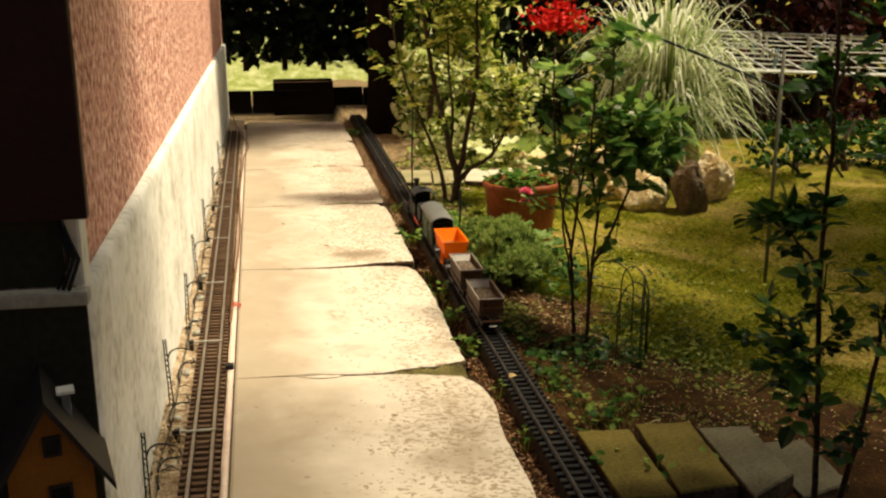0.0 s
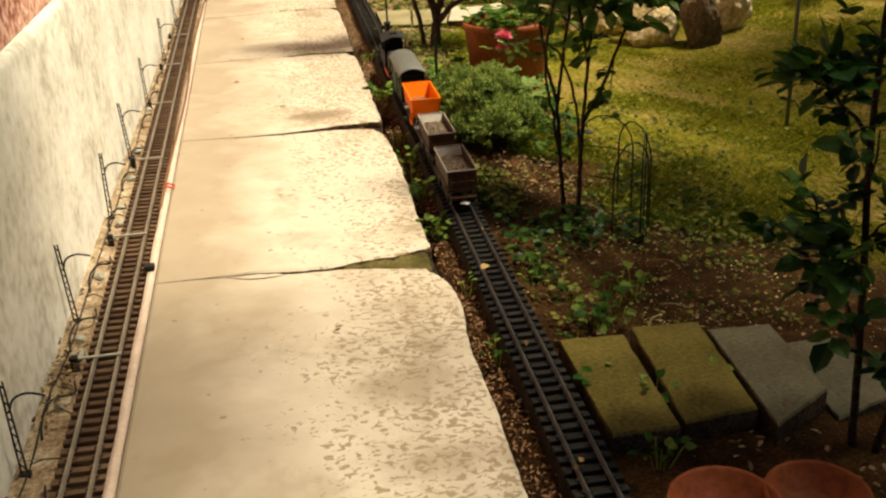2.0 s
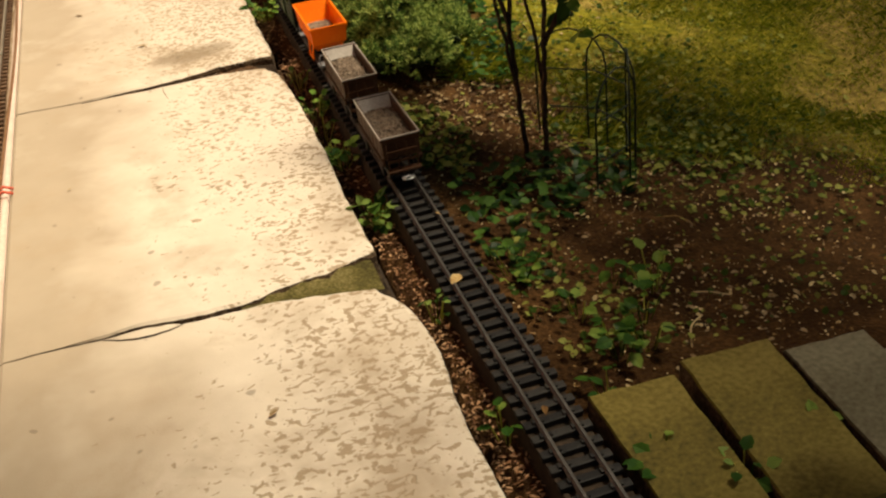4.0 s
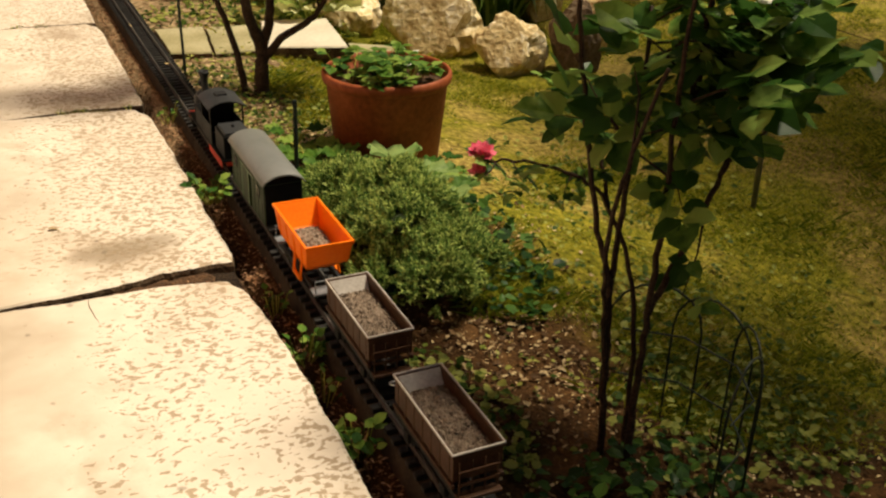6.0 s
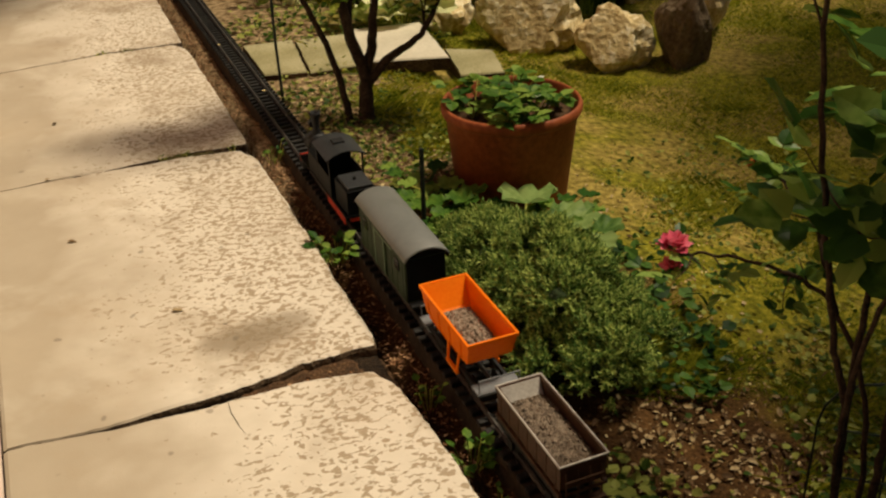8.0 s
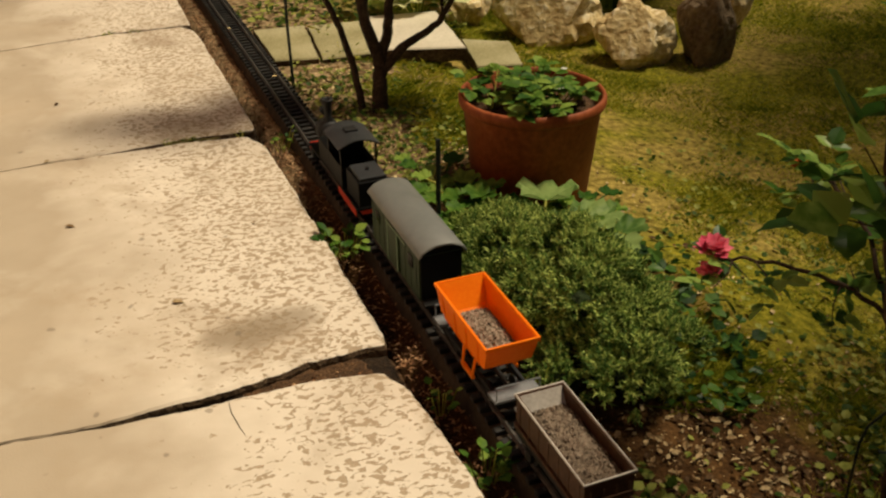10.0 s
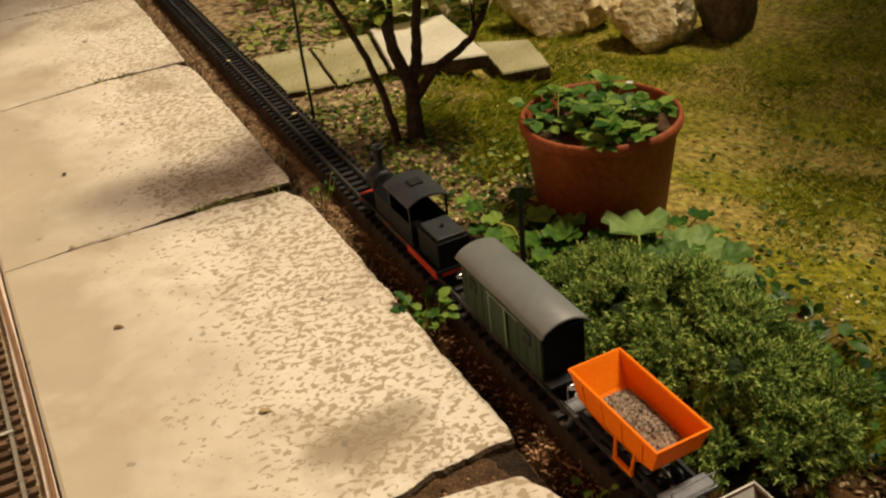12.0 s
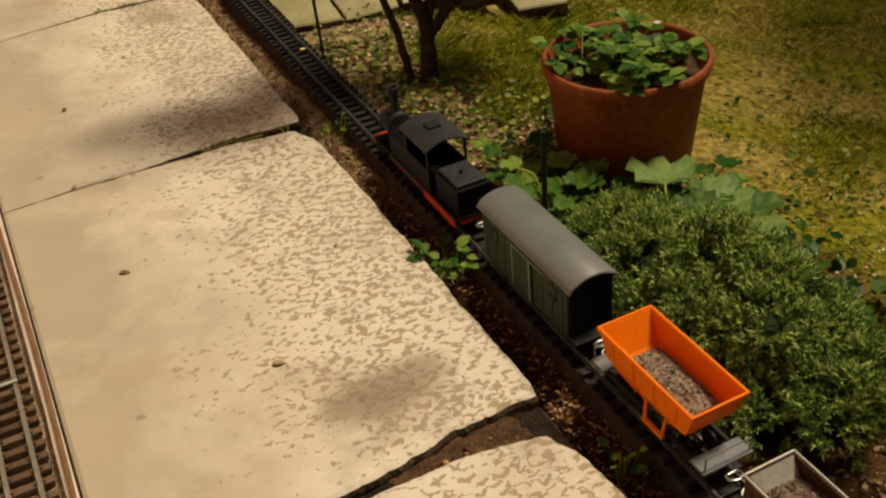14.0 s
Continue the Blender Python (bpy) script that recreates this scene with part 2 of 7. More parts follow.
M = {
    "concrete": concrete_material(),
    "flag": material("mossy_flagstone", [(0.062, 0.050, 0.008), (0.145, 0.114, 0.020), (0.23, 0.18, 0.045)], 7, 120, 0.75, 0.35, spread=0.12),
    "flag_grey": material("grey_flagstone", [(0.075, 0.066, 0.034), (0.14, 0.125, 0.074), (0.22, 0.20, 0.13)], 7, 120, 0.7, 0.35),
    "flag_pale": material("pale_flagstone", [(0.40, 0.36, 0.26), (0.58, 0.53, 0.41)], 5, 110, 0.8, 0.3),
    "flag_olive": material("dry_olive_flagstone", [(0.16, 0.14, 0.06), (0.27, 0.24, 0.12), (0.40, 0.36, 0.22)], 6, 120, 0.8, 0.35),
    "moss": material("moss", [(0.03, 0.025, 0.006), (0.085, 0.072, 0.018), (0.20, 0.165, 0.065)], 18, 190, 0.95, 0.9, depth=0.004),
    "soil": material("bark_soil", [(0.022, 0.012, 0.006), (0.075, 0.040, 0.018), (0.185, 0.098, 0.044)], 26, 170, 0.95, 1.0, depth=0.008),
    # dirt on the slab sides, with the edges' shadow painted in
    "edge": material("dirt_and_shade_edge", [(0.016, 0.009, 0.004), (0.06, 0.038, 0.02), (0.16, 0.11, 0.065)], 18, 150, 0.95, 0.8, depth=0.006),
    "joint": material("dark_joint_earth", [(0.006, 0.0035, 0.002), (0.022, 0.013, 0.006), (0.07, 0.045, 0.022)], 30, 200, 0.95, 1.0, depth=0.006),
    "chips": material("bark_chips", [(0.065, 0.030, 0.013), (0.20, 0.095, 0.04), (0.42, 0.25, 0.13)], 30, 200, 0.9, 0.4, spread=0.5),
    "straw": material("dry_leaf_litter", [(0.06, 0.032, 0.012), (0.17, 0.10, 0.04), (0.36, 0.27, 0.14)], 30, 200, 0.85, 0.2, spread=0.6),
    "plinth": material("white_render_plinth", [(0.46, 0.43, 0.35), (0.77, 0.74, 0.65), (0.90, 0.88, 0.81)], 6.5, 38, 0.85, 0.6, depth=0.005),
    "pink": material("pink_roughcast", [(0.24, 0.085, 0.06), (0.69, 0.35, 0.26), (0.92, 0.66, 0.54)], 5, 46, 0.9, 1.0, depth=0.012, fine_amount=0.85),
    # render colour darkened to hold the corner face's shade
    "return": material("grey_green_shaded", [(0.014, 0.014, 0.008), (0.035, 0.034, 0.02)], 5, 70, 0.85, 0.4),
    "shutter": material("dark_red_brown_paint", [(0.012, 0.004, 0.003), (0.035, 0.010, 0.008)], 5, 80, 0.5, 0.1),
    "dusty": material("dusty_track_bed", [(0.09, 0.048, 0.021), (0.30, 0.215, 0.13), (0.54, 0.46, 0.34)], 16, 110, 0.92, 0.8, depth=0.006),
    "ledge": material("weathered_stone_sill", [(0.25, 0.24, 0.19), (0.42, 0.40, 0.33)], 12, 100, 0.8, 0.3),
    "mortar": material("pinkish_mortar", [(0.50, 0.36, 0.28), (0.70, 0.56, 0.46)], 12, 140, 0.9, 0.5),
    "sleeper_brown": material("brown_plastic_sleeper", [(0.055, 0.028, 0.014), (0.13, 0.075, 0.042)], 40, 300, 0.65, 0.3, spread=0.4),
    "sleeper_black": material("black_plastic_sleeper", [(0.007, 0.0065, 0.006), (0.028, 0.026, 0.023)], 40, 300, 0.55, 0.3, spread=0.3),
    "rail": material("weathered_brass_rail", [(0.28, 0.235, 0.18), (0.50, 0.44, 0.35)], 30, 260, 0.4, 0.1, metal=0.8),
    "rail_dark": material("dull_steel_rail", [(0.06, 0.055, 0.05), (0.17, 0.155, 0.135)], 30, 260, 0.42, 0.1, metal=0.7),
    "bed": material("dark_track_bed", [(0.016, 0.011, 0.007), (0.07, 0.048, 0.03)], 22, 160, 0.9, 0.5),
    "black": material("black_plastic", [(0.004, 0.004, 0.004), (0.012, 0.0115, 0.011)], 20, 200, 0.6, 0.1, spec=0.3),
    "loco": material("black_loco_paint", [(0.0015, 0.0015, 0.0015), (0.005, 0.005, 0.005)], 18, 160, 0.5, 0.1, spec=0.12),
    "cab_roof": material("dark_cab_roof_paint", [(0.014, 0.015, 0.016), (0.036, 0.037, 0.038)], 18, 160, 0.45, 0.1, spec=0.35),
    "roof": material("grey_roof_paint", [(0.125, 0.13, 0.12), (0.175, 0.178, 0.165)], 9, 60, 0.38, 0.03, fine_amount=0.25),
    "green": material("dark_green_coach_paint", [(0.012, 0.022, 0.008), (0.028, 0.046, 0.018)], 16, 170, 0.6, 0.12, spec=0.25),
    "green_trim": material("pale_green_trim", [(0.11, 0.17, 0.10), (0.19, 0.26, 0.16)], 20, 150, 0.5, 0.1),
    "red": material("red_chassis_paint", [(0.32, 0.025, 0.012), (0.55, 0.05, 0.02)], 20, 160, 0.45, 0.1),
    "orange": material("orange_plastic", [(0.86, 0.17, 0.006), (0.95, 0.25, 0.012)], 9, 150, 0.42, 0.05, translucent=0.18),
    "brown": material("brown_grey_wagon_paint", [(0.026, 0.010, 0.004), (0.050, 0.022, 0.010), (0.085, 0.043, 0.022)], 24, 180, 0.5, 0.15, spec=0.18),
    "steel": material("bare_worn_steel", [(0.30, 0.265, 0.225), (0.54, 0.50, 0.44)], 18, 160, 0.4, 0.1, metal=0.2, spec=0.5),
    "chrome": material("bright_coupler_metal", [(0.42, 0.42, 0.40), (0.65, 0.65, 0.62)], 40, 200, 0.3, 0.05, metal=0.9),
    "grey": material("grey_plastic", [(0.11, 0.115, 0.12), (0.21, 0.215, 0.22)], 30, 200, 0.5, 0.1),
    "gravel": material("brown_grey_gravel", [(0.05, 0.036, 0.024), (0.155, 0.115, 0.080), (0.30, 0.235, 0.17)], 60, 420, 0.9, 0.6, spread=0.4),
    "terracotta": material("terracotta_plastic", [(0.15, 0.033, 0.008), (0.255, 0.062, 0.017), (0.35, 0.10, 0.035)], 5, 70, 0.6, 0.12),
    "rock": material("pale_limestone", [(0.28, 0.17, 0.05), (0.58, 0.45, 0.22), (0.86, 0.79, 0.59)], 10, 55, 0.85, 0.55, depth=0.012),
    "rock_dark": material("brown_ribbed_stone", [(0.055, 0.035, 0.018), (0.13, 0.09, 0.05), (0.2, 0.15, 0.09)], 11, 60, 0.9, 0.9, depth=0.012),
    "bark": material("dark_rose_bark", [(0.012, 0.007, 0.004), (0.036, 0.021, 0.011), (0.07, 0.045, 0.025)], 40, 160, 0.85, 0.6, depth=0.003),
    "leaf": material("rose_leaf", [(0.034, 0.085, 0.015), (0.10, 0.195, 0.032), (0.26, 0.38, 0.085)], 10, 60, 0.32, 0.1, spread=0.75, translucent=0.5),
    # darker copy of the rose leaf, with shade put into its colour
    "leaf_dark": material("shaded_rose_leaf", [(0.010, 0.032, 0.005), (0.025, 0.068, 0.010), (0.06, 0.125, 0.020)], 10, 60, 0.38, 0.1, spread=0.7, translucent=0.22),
    # two brighter leaf copies, part of the sunlight raised in their base colour
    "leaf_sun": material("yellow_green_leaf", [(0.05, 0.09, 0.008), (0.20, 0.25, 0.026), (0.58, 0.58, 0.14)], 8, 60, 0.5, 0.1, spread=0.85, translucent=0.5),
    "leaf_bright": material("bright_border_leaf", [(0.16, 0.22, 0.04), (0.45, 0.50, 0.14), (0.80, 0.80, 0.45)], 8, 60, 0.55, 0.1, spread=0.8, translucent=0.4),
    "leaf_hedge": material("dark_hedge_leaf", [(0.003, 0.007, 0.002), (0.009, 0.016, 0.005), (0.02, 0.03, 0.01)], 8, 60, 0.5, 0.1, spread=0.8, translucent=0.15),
    "leaf_red": material("dark_red_leaf", [(0.02, 0.006, 0.006), (0.06, 0.014, 0.014), (0.10, 0.03, 0.02)], 8, 60, 0.5, 0.1, spread=0.7, translucent=0.2),
    "broad": material("broad_pale_leaf", [(0.025, 0.075, 0.009), (0.075, 0.155, 0.018), (0.20, 0.29, 0.05)], 14, 60, 0.5, 0.25, spread=0.5, translucent=0.30),
    "juniper": material("blue_green_sprig", [(0.045, 0.095, 0.017), (0.155, 0.245, 0.046), (0.42, 0.50, 0.125)], 12, 60, 0.6, 0.1, spread=0.7, translucent=0.3),
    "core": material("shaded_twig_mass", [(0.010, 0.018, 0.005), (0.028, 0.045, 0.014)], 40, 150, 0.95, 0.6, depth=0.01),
    "grass": material("lawn_blade", [(0.095, 0.140, 0.009), (0.27, 0.305, 0.020), (0.52, 0.49, 0.06)], 2.2, 40, 0.55, 0.0, spread=0.55, translucent=0.3),
    "pale_leaf": material("pale_felted_leaf", [(0.05, 0.11, 0.020), (0.11, 0.195, 0.045), (0.23, 0.32, 0.10)], 14, 60, 0.5, 0.25, spread=0.4, translucent=0.35),
    "cover": material("yellow_green_cover_leaf", [(0.035, 0.07, 0.008), (0.11, 0.15, 0.02), (0.30, 0.32, 0.07)], 8, 60, 0.5, 0.1, spread=0.85, translucent=0.35),
    "fleck": material("pale_dry_fleck", [(0.12, 0.06, 0.015), (0.33, 0.21, 0.07), (0.66, 0.52, 0.26)], 30, 200, 0.8, 0.1, spread=0.9),
    "reed": material("variegated_grass_blade", [(0.28, 0.36, 0.12), (0.68, 0.72, 0.42), (0.86, 0.86, 0.66)], 5, 40, 0.5, 0.0, spread=0.8, translucent=0.45),
    "petal_pink": material("pink_petal", [(0.60, 0.08, 0.14), (0.80, 0.20, 0.27)], 30, 120, 0.5, 0.1, spread=0.4, translucent=0.3),
    "petal_red": material("red_petal", [(0.50, 0.008, 0.008), (0.75, 0.03, 0.02)], 30, 120, 0.5, 0.1, spread=0.4, translucent=0.3),
    "petal_white": material("white_petal", [(0.62, 0.62, 0.52), (0.8, 0.8, 0.72)], 30, 120, 0.5, 0.1, spread=0.3, translucent=0.3),
    "petal_orange": material("withered_orange_petal", [(0.30, 0.06, 0.015), (0.5, 0.14, 0.03)], 30, 120, 0.6, 0.1, spread=0.4, translucent=0.3),
    "wire": material("dark_green_wire", [(0.010, 0.016, 0.010), (0.025, 0.036, 0.022)], 30, 160, 0.45, 0.1),
    "stake": material("green_black_stake", [(0.008, 0.012, 0.009), (0.02, 0.028, 0.02)], 30, 160, 0.5, 0.1),
    "pole": material("grey_green_pole", [(0.08, 0.085, 0.06), (0.15, 0.15, 0.11)], 30, 160, 0.6, 0.1),
    "cable": material("brown_cable", [(0.13, 0.06, 0.025), (0.22, 0.115, 0.055)], 30, 160, 0.5, 0.1),
    "cable_red": material("red_cable_clip", [(0.55, 0.09, 0.05), (0.7, 0.16, 0.1)], 30, 160, 0.45, 0.1),
    "white": material("white_plastic", [(0.55, 0.55, 0.50), (0.75, 0.75, 0.70)], 20, 160, 0.5, 0.1),
    # near-black: the shade at the path's end is put into this colour
    "timber": material("shade_dark_timber", [(0.003, 0.002, 0.0012), (0.011, 0.007, 0.004)], 14, 120, 0.9, 0.5, spec=0.04),
    "house": material("ochre_house_plastic", [(0.20, 0.07, 0.007), (0.32, 0.12, 0.014)], 16, 140, 0.6, 0.15),
    "house_roof": material("dark_slate_plastic", [(0.010, 0.008, 0.008), (0.028, 0.023, 0.022)], 30, 160, 0.6, 0.3),
    "glass": material("dark_window_pane", [(0.006, 0.006, 0.006), (0.014, 0.013, 0.012)], 10, 60, 0.2, 0.0),
    "blue": material("pale_blue_cloth", [(0.25, 0.38, 0.45), (0.38, 0.5, 0.55)], 10, 120, 0.8, 0.2),
}


def ground_material():
    """Lawn thatch that gives way to bare brown earth near the track, in patches."""
    m = material("garden_earth", [(0.013, 0.006, 0.002), (0.050, 0.024, 0.008), (0.125, 0.063, 0.021)], 9, 130, 0.95, 0.8, depth=0.008, spec=0.08)
    nt, n = m.node_tree, m.node_tree.nodes
    bsdf = n["Principled BSDF"]
    earth = bsdf.inputs["Base Color"].links[0].from_socket
    co = n.new("ShaderNodeTexCoord")
    xyz = n.new("ShaderNodeSeparateXYZ")
    nt.links.new(co.outputs["Object"], xyz.inputs[0])
    # lighter tan soil under the small tree
    crumbs = n.new("ShaderNodeTexNoise")
    crumbs.inputs["Scale"].default_value, crumbs.inputs["Detail"].default_value = 38, 5
    nt.links.new(co.outputs["Object"], crumbs.inputs["Vector"])
    dusty = n.new("ShaderNodeValToRGB")
    dusty.color_ramp.elements[0].position, dusty.color_ramp.elements[0].color = 0.35, (0.075, 0.044, 0.017, 1)
    dusty.color_ramp.elements[1].position, dusty.color_ramp.elements[1].color = 0.68, (0.37, 0.265, 0.145, 1)
    nt.links.new(crumbs.outputs["Fac"], dusty.inputs["Fac"])
    dry = n.new("ShaderNodeMapRange")
    dry.inputs["From Min"].default_value, dry.inputs["From Max"].default_value = 0.60, 0.95
    nt.links.new(xyz.outputs["Y"], dry.inputs["Value"])
    soil = n.new("ShaderNodeMix")
    soil.data_type = "RGBA"
    nt.links.new(dry.outputs["Result"], soil.inputs["Factor"])
    nt.links.new(earth, soil.inputs[6])
    nt.links.new(dusty.outputs["Color"], soil.inputs[7])
    earth = soil.outputs[2]
    patch = n.new("ShaderNodeTexNoise")
    patch.inputs["Scale"].default_value, patch.inputs["Detail"].default_value = 3.5, 6
    blade = n.new("ShaderNodeTexNoise")
    blade.inputs["Scale"].default_value, blade.inputs["Detail"].default_value = 45, 4
    for k in (patch, blade):
        nt.links.new(co.outputs["Object"], k.inputs["Vector"])
    ramp = n.new("ShaderNodeValToRGB")
    els = ramp.color_ramp.elements
    els[0].position, els[0].color = 0.30, (0.055, 0.054, 0.005, 1)
    els[1].position, els[1].color = 0.70, (0.27, 0.225, 0.022, 1)
    els.new(0.5).color = (0.145, 0.135, 0.010, 1)
    nt.links.new(blade.outputs["Fac"], ramp.inputs["Fac"])
    reach = n.new("ShaderNodeMath")
    reach.operation = "MULTIPLY_ADD"
    reach.inputs[1].default_value = 0.9
    nt.links.new(patch.outputs["Fac"], reach.inputs[0])
    nt.links.new(xyz.outputs["X"], reach.inputs[2])
    lawn = n.new("ShaderNodeMapRange")
    lawn.inputs["From Min"].default_value, lawn.inputs["From Max"].default_value = 0.98, 1.22
    nt.links.new(reach.outputs[0], lawn.inputs["Value"])
    # the bare bed reaches across in front of the lawn
    reach_y = n.new("ShaderNodeMath")
    reach_y.operation = "MULTIPLY_ADD"
    reach_y.inputs[1].default_value = 0.6
    nt.links.new(patch.outputs["Fac"], reach_y.inputs[0])
    slant = n.new("ShaderNodeMath")
    slant.operation = "MULTIPLY_ADD"
    slant.inputs[1].default_value = 0.8
    nt.links.new(xyz.outputs["X"], slant.inputs[0])
    nt.links.new(xyz.outputs["Y"], slant.inputs[2])
    nt.links.new(slant.outputs[0], reach_y.inputs[2])
    front = n.new("ShaderNodeMapRange")
    front.inputs["From Min"].default_value, front.inputs["From Max"].default_value = 0.36, 0.66
    nt.links.new(reach_y.outputs[0], front.inputs["Value"])
    both = n.new("ShaderNodeMath")
    both.operation = "MULTIPLY"
    nt.links.new(lawn.outputs["Result"], both.inputs[0])
    nt.links.new(front.outputs["Result"], both.inputs[1])
    # dry ochre thatch where the lawn has worn thin
    thin = n.new("ShaderNodeTexNoise")
    thin.inputs["Scale"].default_value, thin.inputs["Detail"].default_value = 2.6, 6
    nt.links.new(co.outputs["Object"], thin.inputs["Vector"])
    bald = n.new("ShaderNodeMapRange")
    bald.inputs["From Min"].default_value, bald.inputs["From Max"].default_value = 0.46, 0.58
    nt.links.new(thin.outputs["Fac"], bald.inputs["Value"])
    ochre = n.new("ShaderNodeValToRGB")
    ochre.color_ramp.elements[0].position, ochre.color_ramp.elements[0].color = 0.30, (0.10, 0.070, 0.012, 1)
    ochre.color_ramp.elements[1].position, ochre.color_ramp.elements[1].color = 0.72, (0.38, 0.285, 0.07, 1)
    nt.links.new(blade.outputs["Fac"], ochre.inputs["Fac"])
    turf = n.new("ShaderNodeMix")
    turf.data_type = "RGBA"
    nt.links.new(bald.outputs["Result"], turf.inputs["Factor"])
    nt.links.new(ramp.outputs["Color"], turf.inputs[6])
    nt.links.new(ochre.outputs["Color"], turf.inputs[7])
    mix = n.new("ShaderNodeMix")
    mix.data_type = "RGBA"
    nt.links.new(both.outputs[0], mix.inputs["Factor"])
    nt.links.new(earth, mix.inputs[6])
    nt.links.new(turf.outputs[2], mix.inputs[7])
    nt.links.new(mix.outputs[2], bsdf.inputs["Base Color"])
    return m


M["ground"] = ground_material()


# ---- building helpers ----
def ground_z(x, y):
    """Height of the garden: level by the track, falling gently to the lawn, sooner round the rose."""
    t = min(max((x - 0.35) / 1.3, 0.0), 1.0)
    z = -0.045 - 0.215 * t * t * (3 - 2 * t) * min(1, 0.55 + 0.45 * min(max((y + 2.2) / 2, 0), 1))
    dip = min(max((-0.05 - y) / 0.5, 0), 1) * min(max((y + 1.65) / 0.4, 0), 1)
    z -= 0.085 * dip * (1 - math.exp(-max(x - 0.2, 0) / 0.22))
    return z + 0.010 * noise.noise((x * 2.3, y * 2.3, 0.3)) + 0.004 * noise.noise((x * 11, y * 11, 1.7))


def mesh_of(name, verts, faces, mat, smooth=False):
    me = bpy.data.meshes.new(name)
    me.from_pydata([tuple(v) for v in verts], [], [tuple(f) for f in faces])
    me.materials.append(mat)
    if smooth:
        me.polygons.foreach_set("use_smooth", [True] * len(me.polygons))
    me.update()
    return me


def thing(name, where, label, category, group="", turn=0.0):
    ob = new(name)
    ob.matrix_basis = pose(*where, 0, 0, turn)
    ob.empty_display_size = 0.05
    return tagged(ob, label, category, group)


def part(name, bm, mat, parent, label="", smooth=False):
    if isinstance(bm, bmesh.types.BMesh):
        bmesh.ops.recalc_face_normals(bm, faces=bm.faces[:])
        me = bpy.data.meshes.new(name)
        bm.to_mesh(me)
        bm.free()
        me.materials.append(mat)
        if smooth:
            me.polygons.foreach_set("use_smooth", [True] * len(me.polygons))
    else:
        me = bm
    ob = new(name, me)
    ob.parent = parent
    if label:
        ob["label"] = label
    return ob


def box(x0, x1, y0, y1, z0, z1, bevel=0.0, bm=None):
    own = bm or bmesh.new()
    made = bmesh.ops.create_cube(own, size=1)["verts"]
    for v in made:
        v.co = Vector((x0 if v.co.x < 0 else x1, y0 if v.co.y < 0 else y1, z0 if v.co.z < 0 else z1))
    if bevel:
        edges = list({e for v in made for e in v.link_edges})
        bmesh.ops.bevel(own, geom=edges, offset=bevel, segments=2, affect="EDGES", profile=0.6)
    return own


def rod(points, radii, sides=6, bm=None):
    """A tapered tube along points."""
    own = bm or bmesh.new()
    pts = [Vector(p) for p in points]
    if not isinstance(radii, (list, tuple)):
        radii = [radii] * len(pts)
    rings = []
    for i, p in enumerate(pts):
        d = (pts[min(i + 1, len(pts) - 1)] - pts[max(i - 1, 0)]).normalized()
        a = d.orthogonal().normalized() if not rings else (side - d * side.dot(d)).normalized()
        side = a
        b = d.cross(a)
        rings.append([own.verts.new(p + radii[i] * (a * math.cos(k * math.tau / sides) + b * math.sin(k * math.tau / sides))) for k in range(sides)])
    for r, s in zip(rings, rings[1:]):
        for k in range(sides):
            own.faces.new((r[k], r[(k + 1) % sides], s[(k + 1) % sides], s[k]))
    own.faces.new(rings[0][::-1])
    own.faces.new(rings[-1])
    return own


def lathe(profile, sides=40, bm=None):
    """A turned shape round z from (radius, height) pairs."""
    own = bm or bmesh.new()
    rings = [[own.verts.new((r * math.cos(k * math.tau / sides), r * math.sin(k * math.tau / sides), z)) for k in range(sides)] for r, z in profile]
    for r, s in zip(rings, rings[1:]):
        for k in range(sides):
            own.faces.new((r[k], r[(k + 1) % sides], s[(k + 1) % sides], s[k]))
    return own


def wheel_shape(r, wide, x, y, z, bm=None):
    """A flanged wheel whose axle lies along x."""
    own = bm or bmesh.new()
    n = 18
    prof = [(0.0, -wide / 2), (r * 0.45, -wide / 2), (r * 0.5, -wide * 0.3), (r * 0.82, -wide * 0.3), (r * 0.9, -wide / 2), (r, -wide / 2), (r, wide * 0.2), (r * 1.14, wide * 0.25), (r * 1.14, wide / 2), (0.0, wide / 2)]
    rings = [[own.verts.new((x + h, y + q * math.cos(k * math.tau / n), z + q * math.sin(k * math.tau / n))) for k in range(n)] for q, h in prof]
    for a, b in zip(rings, rings[1:]):
        for k in range(n):
            own.faces.new((a[k], a[(k + 1) % n], b[(k + 1) % n], b[k]))
    bmesh.ops.remove_doubles(own, verts=own.verts[:], dist=1e-6)
    return own


LEAF = np.array([(0, 0, 0), (-0.30, 0.28, 0.07), (0.30, 0.28, 0.07), (0, 0.42, 0.0), (-0.26, 0.66, 0.05), (0.26, 0.66, 0.05), (0, 1.0, -0.06)])
LEAF_FACES = [(0, 3, 1), (0, 2, 3), (1, 3, 4), (3, 2, 5), (3, 6, 4), (3, 5, 6)]


def leaves_mesh(name, spots, mat, width=1.0):
    """One mesh of many leaves; spots hold place, way, facing and size."""
    verts, faces = [], []
    for k, (p, d, up, s) in enumerate(spots):
        d = Vector(d).normalized()
        side = d.cross(Vector(up))
        side = side.normalized() if side.length > 1e-4 else d.orthogonal().normalized()
        nrm = side.cross(d)
        m = np.array((side * width, d, nrm))
        verts.append(np.array(p) + s * (LEAF @ m))
        faces += [tuple(7 * k + i for i in f) for f in LEAF_FACES]
    return mesh_of(name, np.concatenate(verts), faces, mat)


def rand_dir(r, flat=1.0):
    while True:
        v = Vector((r.uniform(-1, 1), r.uniform(-1, 1), r.uniform(-1, 1)))
        if 0.05 < v.length < 1:
            v.z *= flat
            return v.normalized()


